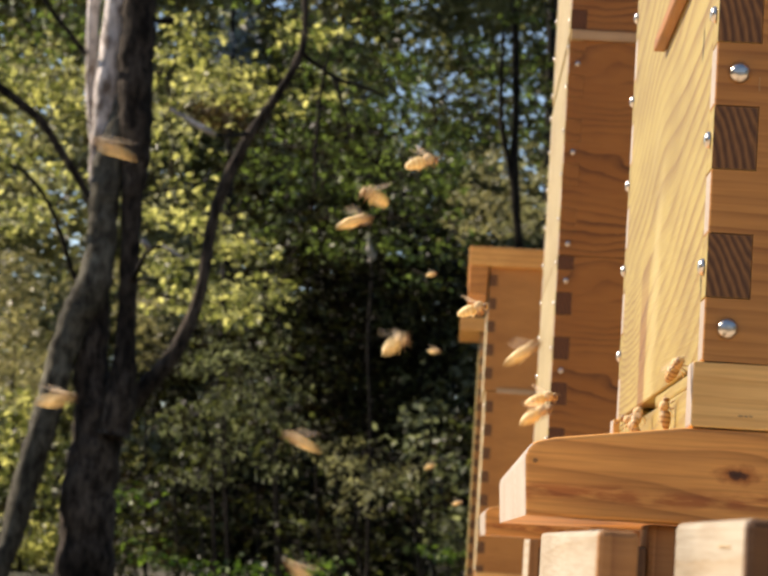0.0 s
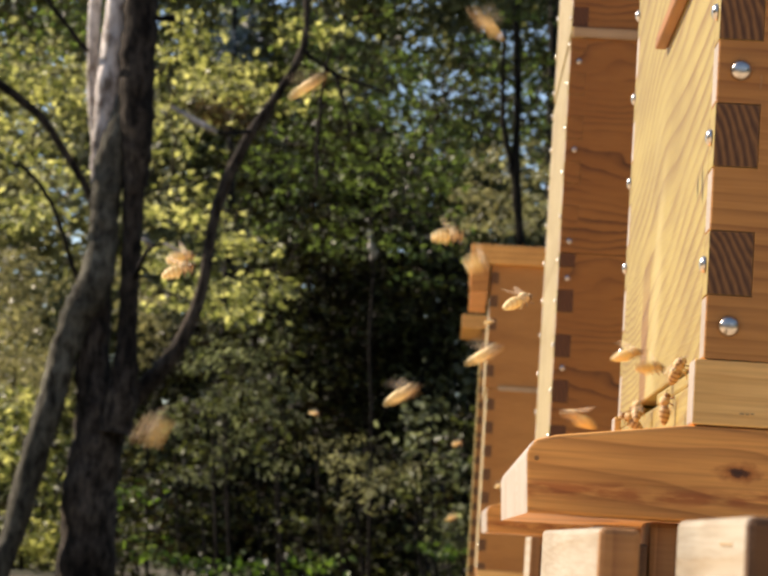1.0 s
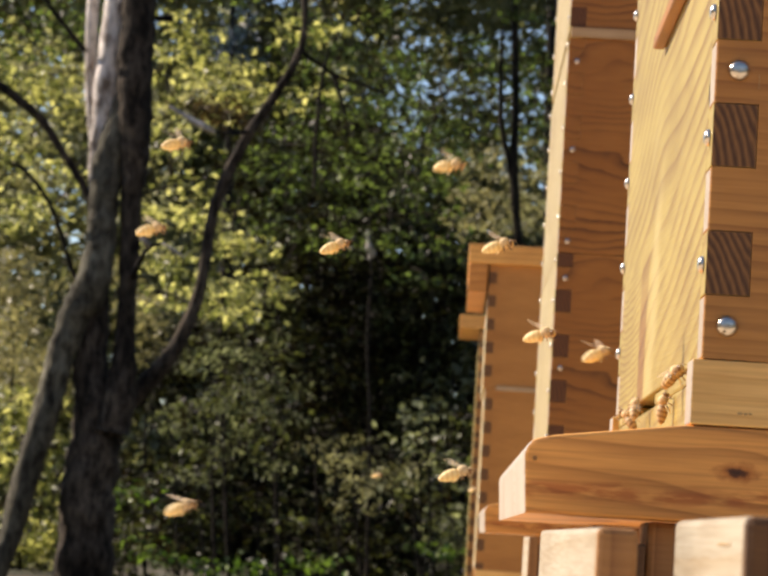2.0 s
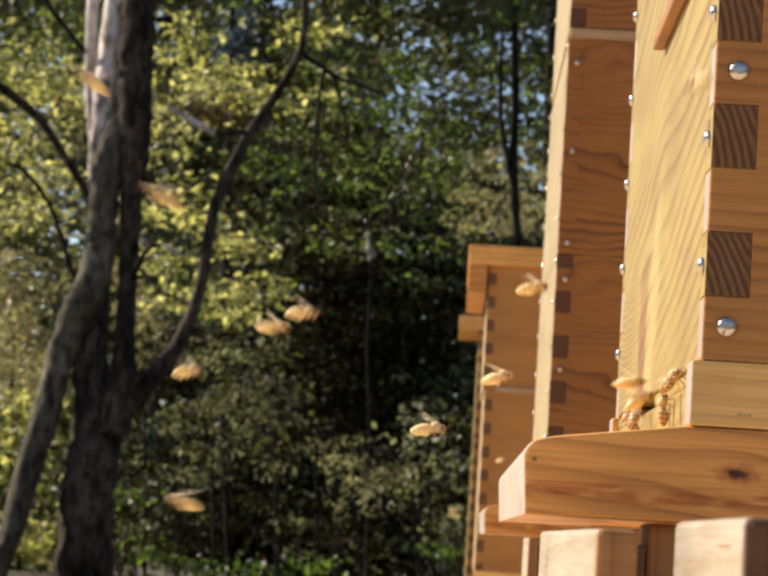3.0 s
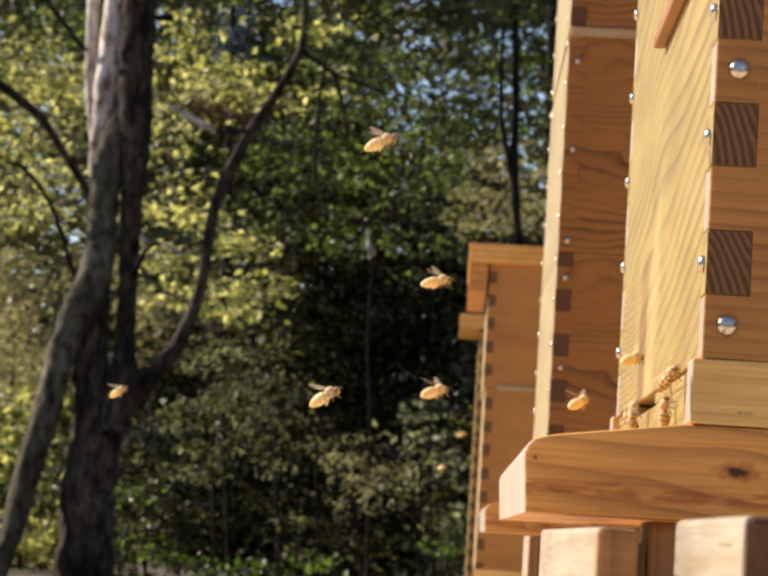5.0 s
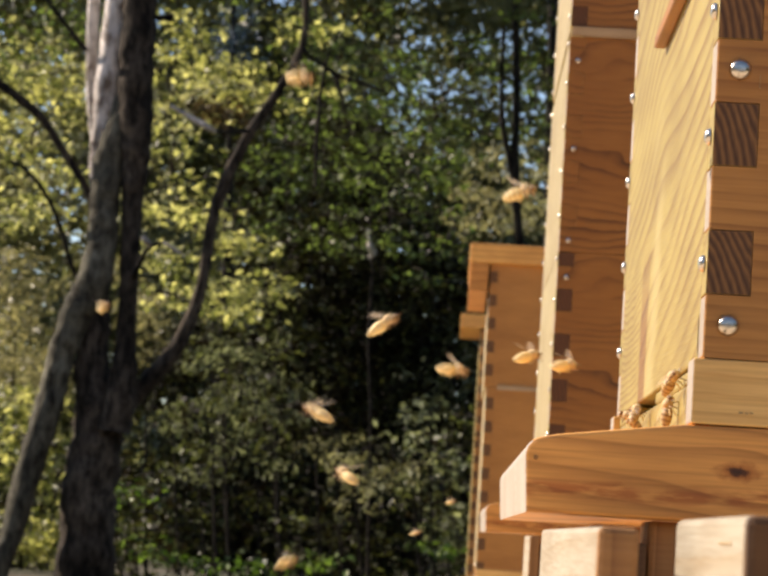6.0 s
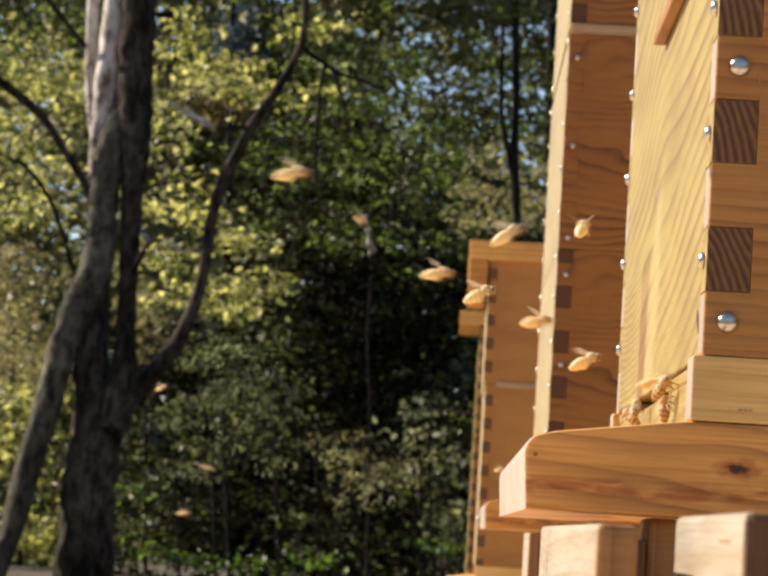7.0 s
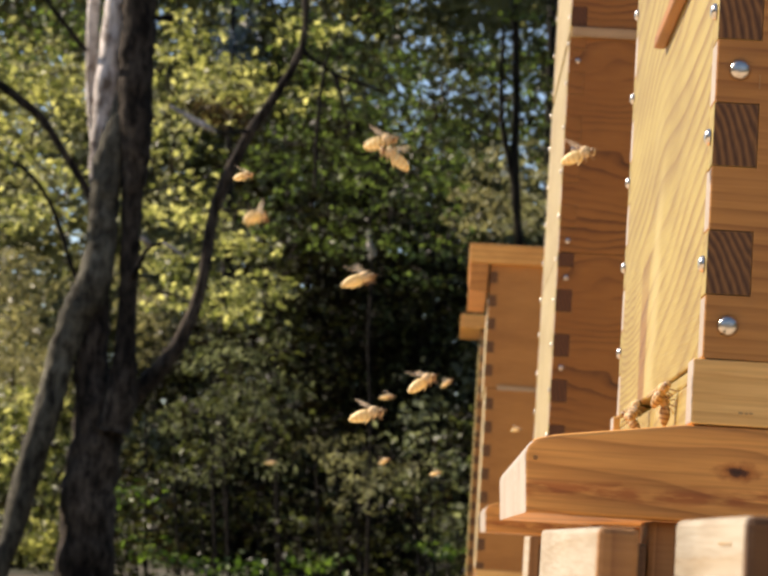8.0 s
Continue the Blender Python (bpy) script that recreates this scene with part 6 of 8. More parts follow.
    fly(NEAR[17], [(0, -0.2231, 0.953, 0.8359, 19, -10), (1.05, -0.1731, 0.953, 0.8359, 19, -10), (1.3, -0.1585, 0.953, 0.7285, 19, -7), (1.4, -0.1536, 0.953, 0.6928, 27, -3), (1.5, -0.1506, 0.953, 0.6752, 34, 2), (1.6, -0.1433, 0.953, 0.6358, 37, 7), (1.7, -0.1491, 0.953, 0.6251, 37, 0), (2.03, -0.1281, 0.953, 0.6147, 15, -12), (2.42, -0.1371, 0.953, 0.5941, 10, -13), (2.8, -0.0992, 0.953, 0.5789, 36, 1), (2.9, -0.1057, 0.953, 0.5673, 37, 2), (3, -0.1098, 0.953, 0.5597, 35, -2), (3.1, -0.1176, 0.953, 0.5461, 30, -5), (3.2, -0.1194, 0.953, 0.5349, 22, -13), (3.3, -0.1176, 0.953, 0.5299, 14, -21), (3.4, -0.1159, 0.953, 0.5323, 8, -24), (3.5, -0.1146, 0.953, 0.5347, 5, -22), (3.6, -0.1138, 0.953, 0.5430, 7, -21), (3.7, -0.1131, 0.953, 0.5523, 11, -18), (3.8, -0.1112, 0.953, 0.5635, 18, -19), (3.9, -0.1113, 0.953, 0.5779, 26, -18), (4, -0.1073, 0.953, 0.5861, 33, -23), (4.1, -0.0927, 0.953, 0.6033, 37, -29), (4.2, -0.0790, 0.953, 0.6191, 37, -33), (4.3, -0.0671, 0.953, 0.6292, 33, -28), (4.4, -0.0533, 0.953, 0.6305, 27, -21), (4.5, -0.0457, 0.953, 0.6280, 19, -12), (4.6, -0.0292, 0.953, 0.6183, 11, 0), (4.7, -0.0181, 0.953, 0.6035, 7, -4), (5.03, -0.0114, 0.953, 0.6011, 16, -7), (5.42, -0.0201, 0.953, 0.5911, 37, -23), (5.8, -0.0154, 0.953, 0.5994, 15, -3), (5.9, -0.0079, 0.953, 0.5766, 9, 9), (6, -0.0031, 0.953, 0.5662, 6, 5), (6.1, 0.0072, 0.953, 0.5558, 6, -2), (6.2, 0.0180, 0.953, 0.5513, 10, -13), (6.3, 0.0247, 0.953, 0.5526, 17, -23), (6.4, 0.0318, 0.953, 0.5572, 25, -25), (6.5, 0.0358, 0.953, 0.5579, 32, -19), (6.6, 0.0450, 0.953, 0.5518, 37, -15), (6.7, 0.0580, 0.953, 0.5515, 37, -14), (6.8, 0.0658, 0.953, 0.5537, 34, -13), (6.9, 0.0734, 0.953, 0.5600, 28, -12), (7.02, 0.0840, 0.945, 0.5643, 0, 0), (7.3, 0.2000, 0.960, 0.5479, 0, 0), (8, 0.2200, 0.960, 0.5479, 0, 0)])
    fly(NEAR[18], [(0, -0.0588, 0.927, 0.8010, -33, -10), (1.05, -0.0088, 0.927, 0.8010, -33, -10), (1.3, -0.0067, 0.927, 0.7311, -33, -7), (1.4, -0.0060, 0.927, 0.7078, -26, -9), (1.5, -0.0061, 0.927, 0.6985, -19, -8), (1.6, -0.0061, 0.927, 0.6759, -11, -4), (1.7, -0.0031, 0.927, 0.6714, -6, -5), (2.03, -0.0098, 0.927, 0.6433, -14, -1), (2.42, -0.0259, 0.927, 0.6362, -36, -16), (2.8, -0.0470, 0.927, 0.5940, -15, 0), (2.9, -0.0593, 0.927, 0.5891, -9, -1), (3, -0.0630, 0.927, 0.5839, -5, 5), (3.1, -0.0683, 0.927, 0.5709, -5, 3), (3.2, -0.0688, 0.927, 0.5650, -8, -6), (3.3, -0.0604, 0.927, 0.5619, -15, -7), (3.4, -0.0414, 0.927, 0.5496, -23, -9), (3.5, -0.0292, 0.927, 0.5422, -30, -18), (3.6, -0.0116, 0.927, 0.5420, -35, -28), (3.7, -0.0008, 0.927, 0.5552, -36, -27), (3.8, 0.0164, 0.927, 0.5608, -33, -14), (3.9, 0.0375, 0.927, 0.5594, -27, -6), (4, 0.0452, 0.927, 0.5585, -20, -7), (4.1, 0.0551, 0.927, 0.5645, -12, -10), (4.2, 0.0731, 0.950, 0.5699, -6, -12), (4.32, 0.0840, 0.945, 0.5643, 0, 0), (4.6, 0.2000, 0.960, 0.5479, 0, 0), (8, 0.2200, 0.960, 0.5479, 0, 0)])
    fly(NEAR[19], [(0, -0.5274, 1.880, 0.9611, 13, -10), (0.95, -0.4774, 1.880, 0.9611, 13, -10), (1.2, -0.2205, 1.880, 0.7776, 13, -6), (1.3, -0.2320, 1.880, 0.7489, 18, -12), (1.4, -0.2400, 1.880, 0.7372, 26, -18), (1.5, -0.2411, 1.880, 0.7315, 34, -18), (1.6, -0.2624, 1.880, 0.7311, 40, -10), (1.7, -0.2566, 1.880, 0.7167, 44, -1), (2.1, -0.4339, 1.880, 0.3761, 44, -10), (8, -0.4839, 1.880, 0.3761, 44, -10)])
    fly(FAR[0], [(0, -0.0409, 2.735, 0.8028, -10, -6), (0.1, -0.0424, 2.735, 0.8021, -12, -6), (0.3, -0.0431, 2.735, 0.8063, -4, -12), (0.4, -0.0422, 2.735, 0.8085, 4, -15), (0.5, -0.0310, 2.735, 0.7965, 12, -15), (0.6, -0.0219, 2.735, 0.7770, 18, -17), (0.7, -0.0105, 2.735, 0.7644, 20, -18), (0.9, 0.0167, 2.735, 0.7501, 14, -11), (1.2, 0.0394, 2.735, 0.7407, -8, -4), (1.6, -0.2250, 2.735, 0.3473, -8, -10), (8, -0.2750, 2.735, 0.3473, -8, -10)])
    fly(FAR[1], [(0, -0.0275, 2.314, 0.6809, -33, -3), (0.1, -0.0092, 2.314, 0.6726, -29, -8), (0.2, -0.0002, 2.314, 0.6693, -22, -14), (0.4, 0.0238, 2.314, 0.6564, -7, -20), (0.7, 0.0278, 2.314, 0.6393, -4, -10), (1.1, -0.1904, 2.314, 0.3708, -4, -10), (8, -0.2404, 2.314, 0.3708, -4, -10)])
    fly(FAR[2], [(0, -0.0292, 2.735, 0.5801, 20, -4), (0.1, -0.0387, 2.735, 0.5591, 17, -11), (0.2, -0.0354, 2.735, 0.5456, 11, -18), (0.3, -0.0339, 2.735, 0.5386, 3, -20), (0.5, -0.0055, 2.735, 0.5209, -10, -22), (0.7, 0.0137, 2.735, 0.5906, -10, -16), (0.9, 0.0039, 2.735, 0.6164, 3, -8), (1, -0.0008, 2.735, 0.6055, 11, -5), (1.2, -0.0022, 2.735, 0.5789, 20, -16), (1.3, -0.0001, 2.735, 0.5737, 19, -21), (1.5, 0.0107, 2.735, 0.5638, 8, -18), (1.9, -0.2250, 2.735, 0.3473, 8, -10), (8, -0.2750, 2.735, 0.3473, 8, -10)])
    fly(FAR[3], [(0, -0.6847, 2.799, 0.3221, -15, -10), (0.45, -0.6347, 2.799, 0.3221, -15, -10), (0.7, -0.2702, 2.799, 0.6760, -15, -5), (0.9, -0.2044, 2.799, 0.6490, -29, 1), (1, -0.1721, 2.799, 0.6334, -36, -1), (1.1, -0.1588, 2.799, 0.6247, -41, -6), (1.2, -0.1477, 2.799, 0.6091, -42, -11), (1.3, -0.1426, 2.799, 0.5999, -39, -14), (1.4, -0.1257, 2.799, 0.5779, -33, -16), (1.5, -0.1176, 2.799, 0.5649, -25, -19), (1.7, -0.0829, 2.799, 0.5525, -12, -13), (2.03, -0.0937, 2.799, 0.5650, -19, -6), (2.42, -0.1268, 2.799, 0.5501, -42, -19), (2.8, -0.0653, 2.799, 0.4928, -22, -9), (2.9, -0.0184, 2.799, 0.5404, -15, -12), (3, 0.0027, 2.799, 0.5285, -11, 8), (3.1, -0.0432, 2.799, 0.4690, -11, -3), (3.3, -0.0110, 2.799, 0.4979, -20, -23), (4.1, -0.0819, 2.799, 0.6543, -19, -14), (4.2, -0.0424, 2.799, 0.6919, -13, -1), (4.6, -0.0393, 2.799, 0.5507, -24, -12), (4.7, 0.0051, 2.799, 0.5509, -32, -23), (5.03, -0.0163, 2.799, 0.5787, -41, -3), (5.42, 0.0345, 2.799, 0.4976, -15, -16), (5.8, -0.0079, 2.799, 0.5485, -19, -22), (5.9, -0.0090, 2.799, 0.5431, -27, -11), (6, -0.0034, 2.799, 0.5380, -35, -9), (6.2, 0.0063, 2.799, 0.5505, -42, -8), (6.7, 0.0488, 2.799, 0.5840, -13, -24), (7, 0.0529, 2.799, 0.5758, -16, -10), (7.3, 0.0571, 2.799, 0.5888, -37, -10), (7.6, 0.0790, 2.799, 0.6254, -38, -24), (7.8, 0.0818, 2.799, 0.6259, -24, -22), (8, 0.0697, 2.799, 0.6282, -12, -13)])
    fly(FAR[4], [(0, -0.3082, 2.507, 0.3616, 17, -10), (0.45, -0.2582, 2.507, 0.3616, 17, -10), (0.7, -0.0012, 2.507, 0.5701, 17, -17), (0.9, 0.0074, 2.507, 0.5465, 14, -7), (1, -0.0018, 2.507, 0.5182, 18, -1), (1.1, -0.0163, 2.507, 0.5051, 25, -2), (1.2, -0.0167, 2.507, 0.4990, 33, -4), (1.3, -0.0162, 2.507, 0.4978, 40, -7), (1.4, -0.0095, 2.507, 0.4934, 45, -12), (1.5, -0.0091, 2.507, 0.4946, 45, -22), (1.6, -0.0055, 2.507, 0.5129, 42, -28), (1.7, -0.0026, 2.507, 0.5240, 36, -27), (2.1, -0.2063, 2.507, 0.3600, 36, -10), (8, -0.2563, 2.507, 0.3600, 36, -10)])
    fly(FAR[5], [(0, -0.6186, 2.507, 0.3406, 31, -10), (0.95, -0.5686, 2.507, 0.3406, 31, -10), (1.2, -0.3615, 2.507, 0.4702, 31, -22), (1.3, -0.3187, 2.507, 0.4730, 25, -19), (1.4, -0.2700, 2.507, 0.4773, 17, -14), (1.5, -0.2429, 2.507, 0.4779, 10, -9), (1.6, -0.1970, 2.507, 0.4810, 4, -6), (1.7, -0.1526, 2.507, 0.4876, 2, -7), (2.1, -0.2063, 2.507, 0.3600, 2, -10), (8, -0.2563, 2.507, 0.3600, 2, -10)])
    fly(FAR[6], [(0, 0.0051, 2.799, 0.5411, -5, -11), (0.4, -0.0148, 2.799, 0.5214, -30, -22), (0.6, 0.0428, 2.799, 0.5649, -37, -13), (0.8, 0.0449, 2.799, 0.5489, -29, -5), (1, 0.0520, 2.799, 0.5615, -14, -11), (1.3, 0.0471, 2.799, 0.5543, -6, -22), (1.6, 0.0485, 2.799, 0.5463, -26, -13), (1.7, 0.0497, 2.799, 0.5491, -33, -10), (2.03, 0.0226, 2.799, 0.5548, -31, -8), (2.42, 0.0878, 2.799, 0.5312, -6, -25), (2.8, 0.0480, 2.799, 0.6012, -22, -11), (3, 0.0540, 2.799, 0.5924, -35, -5), (3.2, 0.0441, 2.799, 0.5849, -35, -15), (3.3, 0.0577, 2.799, 0.5858, -30, -18), (3.5, 0.0406, 2.799, 0.5630, -15, -22), (3.8, 0.0488, 2.799, 0.5820, -6, -9), (4, 0.0533, 2.799, 0.5753, -17, -8), (4.2, 0.0563, 2.799, 0.6089, -32, -15), (4.6, 0.0401, 2.799, 0.5990, -27, -19), (4.7, 0.0499, 2.799, 0.5916, -19, -18), (5.03, -0.0019, 2.799, 0.6192, -5, -5), (5.42, -0.0725, 2.799, 0.5733, -30, -16), (5.8, -0.1127, 2.799, 0.4986, -31, -7), (5.9, -0.0655, 2.799, 0.4977, -23, -7), (6, -0.0427, 2.799, 0.4992, -16, -12), (6.2, 0.0032, 2.799, 0.5570, -5, -12), (6.4, -0.0001, 2.799, 0.5390, -10, -16), (6.5, -0.0162, 2.799, 0.5352, 39, -22), (6.6, -0.0631, 2.799, 0.5342, 86, -25), (6.7, -0.1172, 2.799, 0.5381, 134, -23), (6.8, -0.1822, 2.799, 0.5413, 144, -20), (6.9, -0.2504, 2.799, 0.5511, 143, -15), (7, -0.2941, 2.799, 0.5571, 146, -12), (7.1, -0.3838, 2.799, 0.5708, 152, -12), (7.2, -0.4875, 2.799, 0.5851, 160, -14), (7.3, -0.5983, 2.799, 0.5976, 168, -18), (7.7, -0.9307, 2.799, 0.6350, 168, -10), (8, -0.9807, 2.799, 0.6350, 168, -10)])
    fly(NEAR[20], [(0, -0.1444, 0.917, 0.4494, 218, -10), (2.55, -0.0944, 0.917, 0.4494, 218, -10), (2.8, -0.0798, 0.917, 0.6084, 218, -37), (2.9, -0.0978, 0.917, 0.6213, 215, -33), (3, -0.1207, 0.917, 0.6258, 209, -29), (3.1, -0.1764, 0.917, 0.6383, 201, -26), (3.2, -0.2145, 0.917, 0.6474, 194, -20), (3.6, -0.3285, 0.917, 0.6746, 194, -10), (8, -0.3785, 0.917, 0.6746, 194, -10)])
    fly(NEAR[21], [(0, -0.1449, 0.921, 0.4491, -36, -10), (2.55, -0.0949, 0.921, 0.4491, -36, -10), (2.8, 0.0127, 0.921, 0.5697, -36, -15), (2.9, 0.0135, 0.921, 0.5640, -28, -14), (3, 0.0149, 0.921, 0.5628, -20, -10), (3.1, 0.0250, 0.921, 0.5598, -14, -5), (3.2, 0.0424, 0.921, 0.5601, -11, -5), (3.3, 0.0557, 0.921, 0.5613, -13, -10), (3.4, 0.0722, 0.950, 0.5706, -17, -16), (3.52, 0.0840, 0.945, 0.5643, 0, 0), (3.8, 0.2000, 0.960, 0.5479, 0, 0), (8, 0.2200, 0.960, 0.5479, 0, 0)])
    fly(NEAR[22], [(0, -0.1399, 0.873, 0.4518, 217, -10), (2.55, -0.0899, 0.873, 0.4518, 217, -10), (2.8, -0.0667, 0.873, 0.5090, 217, -7), (2.9, -0.0841, 0.873, 0.5095, 219, -7), (3, -0.0991, 0.873, 0.5065, 217, -11), (3.1, -0.1288, 0.873, 0.5062, 212, -24), (3.2, -0.1634, 0.873, 0.5140, 205, -30), (3.3, -0.1934, 0.873, 0.5163, 197, -28), (3.7, -0.2835, 0.873, 0.5231, 197, -10), (8, -0.3335, 0.873, 0.5231, 197, -10)])
    fly(NEAR[23], [(0, 0.0265, 0.826, 0.7830, 28, -10), (2.55, 0.0765, 0.826, 0.7830, 28, -10), (2.8, 0.0765, 0.809, 0.7029, 28, 8), (2.9, 0.0765, 0.803, 0.6762, 75, 9), (3, 0.0765, 0.811, 0.6621, 125, 7), (3.1, 0.0737, 0.950, 0.6414, 179, 2), (3.2, 0.0464, 0.911, 0.5951, 197, -3), (3.3, 0.0123, 0.911, 0.5618, 202, -7), (3.4, -0.0183, 0.911, 0.5435, 210, -10), (3.5, -0.0274, 0.911, 0.5363, 218, -18), (3.6, -0.0380, 0.911, 0.5364, 168, -25), (3.7, -0.0349, 0.911, 0.5494, 116, -26), (3.8, -0.0223, 0.911, 0.5661, 59, -20), (3.9, -0.0042, 0.911, 0.5739, 39, -9), (4, 0.0037, 0.911, 0.5739, 32, -2), (4.1, 0.0150, 0.911, 0.5684, 24, -6), (4.2, 0.0230, 0.911, 0.5679, 18, -14), (4.3, 0.0383, 0.911, 0.5684, 14, -19), (4.4, 0.0502, 0.911, 0.5678, 15, -21), (4.5, 0.0542, 0.911, 0.5657, 19, -22), (4.6, 0.0601, 0.950, 0.5693, 26, -21), (4.7, 0.0627, 0.950, 0.5727, 33, -16), (5.03, 0.0687, 0.950, 0.5754, 45, -9), (5.42, 0.0365, 0.911, 0.5914, 20, -24), (5.8, 0.0391, 0.911, 0.5833, 21, -7), (5.9, 0.0362, 0.911, 0.5729, 29, 2), (6, 0.0400, 0.911, 0.5674, 37, -1), (6.1, 0.0466, 0.911, 0.5656, 43, -6), (6.2, 0.0509, 0.911, 0.5671, 46, -10), (6.3, 0.0566, 0.911, 0.5661, 45, -15), (6.4, 0.0621, 0.950, 0.5701, 40, -20), (6.5, 0.0599, 0.950, 0.5689, 33, -20), (6.6, 0.0662, 0.950, 0.5645, 25, -19), (6.7, 0.0719, 0.950, 0.5624, 18, -17), (6.82, 0.0840, 0.945, 0.5643, 0, 0), (7.1, 0.2000, 0.960, 0.5479, 0, 0), (8, 0.2200, 0.960, 0.5479, 0, 0)])
    fly(NEAR[24], [(0, -0.1463, 0.868, 0.3583, 11, -10), (3.55, -0.0963, 0.868, 0.3583, 11, -10), (3.8, -0.0995, 0.868, 0.4679, 11, -36), (3.9, -0.1006, 0.868, 0.5044, 18, -37), (4, -0.0999, 0.868, 0.5342, 22, -35), (4.1, -0.1012, 0.868, 0.5853, 21, -30), (4.2, -0.1070, 0.868, 0.6221, 17, -25), (4.3, -0.1065, 0.868, 0.6424, 11, -20), (4.4, -0.0919, 0.868, 0.6471, 3, -6), (4.5, -0.0798, 0.868, 0.6452, -4, -3), (4.6, -0.0524, 0.868, 0.6434, -9, -10), (4.7, -0.0331, 0.868, 0.6472, -10, -16), (5.03, -0.0343, 0.868, 0.6427, 9, -19), (5.42, -0.0070, 0.868, 0.6372, 19, -4), (5.8, 0.0055, 0.868, 0.6370, -7, -17), (5.9, 0.0126, 0.868, 0.6315, -10, -16), (6, 0.0179, 0.868, 0.6275, -9, -16), (6.1, 0.0225, 0.868, 0.6196, -5, -11), (6.2, 0.0263, 0.868, 0.6117, 2, -10), (6.3, 0.0247, 0.868, 0.6099, 10, -8), (6.4, 0.0173, 0.868, 0.6064, 17, -2), (6.5, 0.0142, 0.868, 0.6010, 21, 1), (6.6, 0.0087, 0.868, 0.5958, 22, -6), (6.7, 0.0014, 0.868, 0.5981, 18, -11), (6.8, -0.0008, 0.868, 0.5940, 12, -12), (6.9, 0.0034, 0.868, 0.5898, 4, -17), (7, 0.0057, 0.868, 0.5877, -3, -20), (7.1, 0.0096, 0.868, 0.5851, -8, -18), (7.2, 0.0111, 0.868, 0.5816, -10, -12), (7.3, 0.0144, 0.868, 0.5752, -8, -8), (7.4, 0.0207, 0.868, 0.5737, -2, -6), (7.5, 0.0270, 0.868, 0.5731, 6, -3), (7.6, 0.0431, 0.868, 0.5716, 14, -2), (7.7, 0.0644, 0.950, 0.5754, 19, -3), (7.8, 0.0725, 0.950, 0.5700, 22, -7), (7.92, 0.0840, 0.945, 0.5643, 0, 0), (8, 0.2200, 0.960, 0.5479, 0, 0)])
    fly(NEAR[25], [(0, -0.3590, 0.880, 0.7747, -21, -10), (3.75, -0.3090, 0.880, 0.7747, -21, -10), (4, -0.2101, 0.880, 0.6940, -21, -8), (4.1, -0.1772, 0.880, 0.6671, -19, -5), (4.2, -0.1415, 0.880, 0.6402, -13, 0), (4.3, -0.1120, 0.880, 0.6288, -5, 5), (4.4, -0.0905, 0.880, 0.6131, 3, 8), (4.5, -0.0808, 0.880, 0.6028, 8, 9), (4.6, -0.0616, 0.880, 0.5807, 10, 6), (4.7, -0.0527, 0.880, 0.5640, 9, -4), (5.03, -0.0497, 0.880, 0.5484, -14, -26), (5.42, -0.0513, 0.880, 0.5844, -15, -9), (5.8, -0.0470, 0.880, 0.5686, 10, -13), (5.9, -0.0357, 0.880, 0.5728, 10, -24), (6, -0.0300, 0.880, 0.5766, 7, -30), (6.1, -0.0191, 0.880, 0.5858, 1, -32), (6.2, -0.0085, 0.880, 0.5942, -7, -24), (6.3, 0.0041, 0.880, 0.5967, -15, -14), (6.4, 0.0131, 0.880, 0.5955, -20, -5), (6.5, 0.0142, 0.880, 0.5903, -22, 3), (6.6, 0.0205, 0.880, 0.5807, -19, 2), (6.7, 0.0254, 0.880, 0.5774, -14, -4), (6.8, 0.0339, 0.880, 0.5734, -6, -7), (6.9, 0.0436, 0.880, 0.5683, 2, -14), (7, 0.0464, 0.880, 0.5662, 8, -20), (7.1, 0.0541, 0.880, 0.5652, 10, -21), (7.2, 0.0725, 0.950, 0.5706, 9, -20), (7.32, 0.0840, 0.945, 0.5643, 0, 0), (7.6, 0.2000, 0.960, 0.5479, 0, 0), (8, 0.2200, 0.960, 0.5479, 0, 0)])
    fly(NEAR[26], [(0, -0.5015, 1.468, 0.6980, -6, -10), (3.85, -0.4515, 1.468, 0.6980, -6, -10), (4.1, -0.3078, 1.468, 0.6632, -6, -5), (4.2, -0.2599, 1.468, 0.6516, -10, -1), (4.3, -0.2426, 1.468, 0.6425, -17, 3), (4.4, -0.2328, 1.468, 0.6264, -25, 4), (4.5, -0.2313, 1.468, 0.6156, -32, 4), (4.6, -0.2259, 1.468, 0.5929, -36, -1), (4.7, -0.2219, 1.468, 0.5860, -36, -14), (5.03, -0.2100, 1.468, 0.5756, -16, -25), (5.42, -0.1815, 1.468, 0.6343, -8, -9), (5.8, -0.2032, 1.468, 0.6158, -34, -19), (5.9, -0.2140, 1.468, 0.6245, 18, -27), (6, -0.2265, 1.468, 0.6280, 75, -29), (6.1, -0.2514, 1.468, 0.6401, 135, -28), (6.2, -0.2918, 1.468, 0.6468, 157, -22), (6.3, -0.3303, 1.468, 0.6552, 165, -17), (6.7, -0.4457, 1.468, 0.6803, 165, -10), (8, -0.4957, 1.468, 0.6803, 165, -10)])
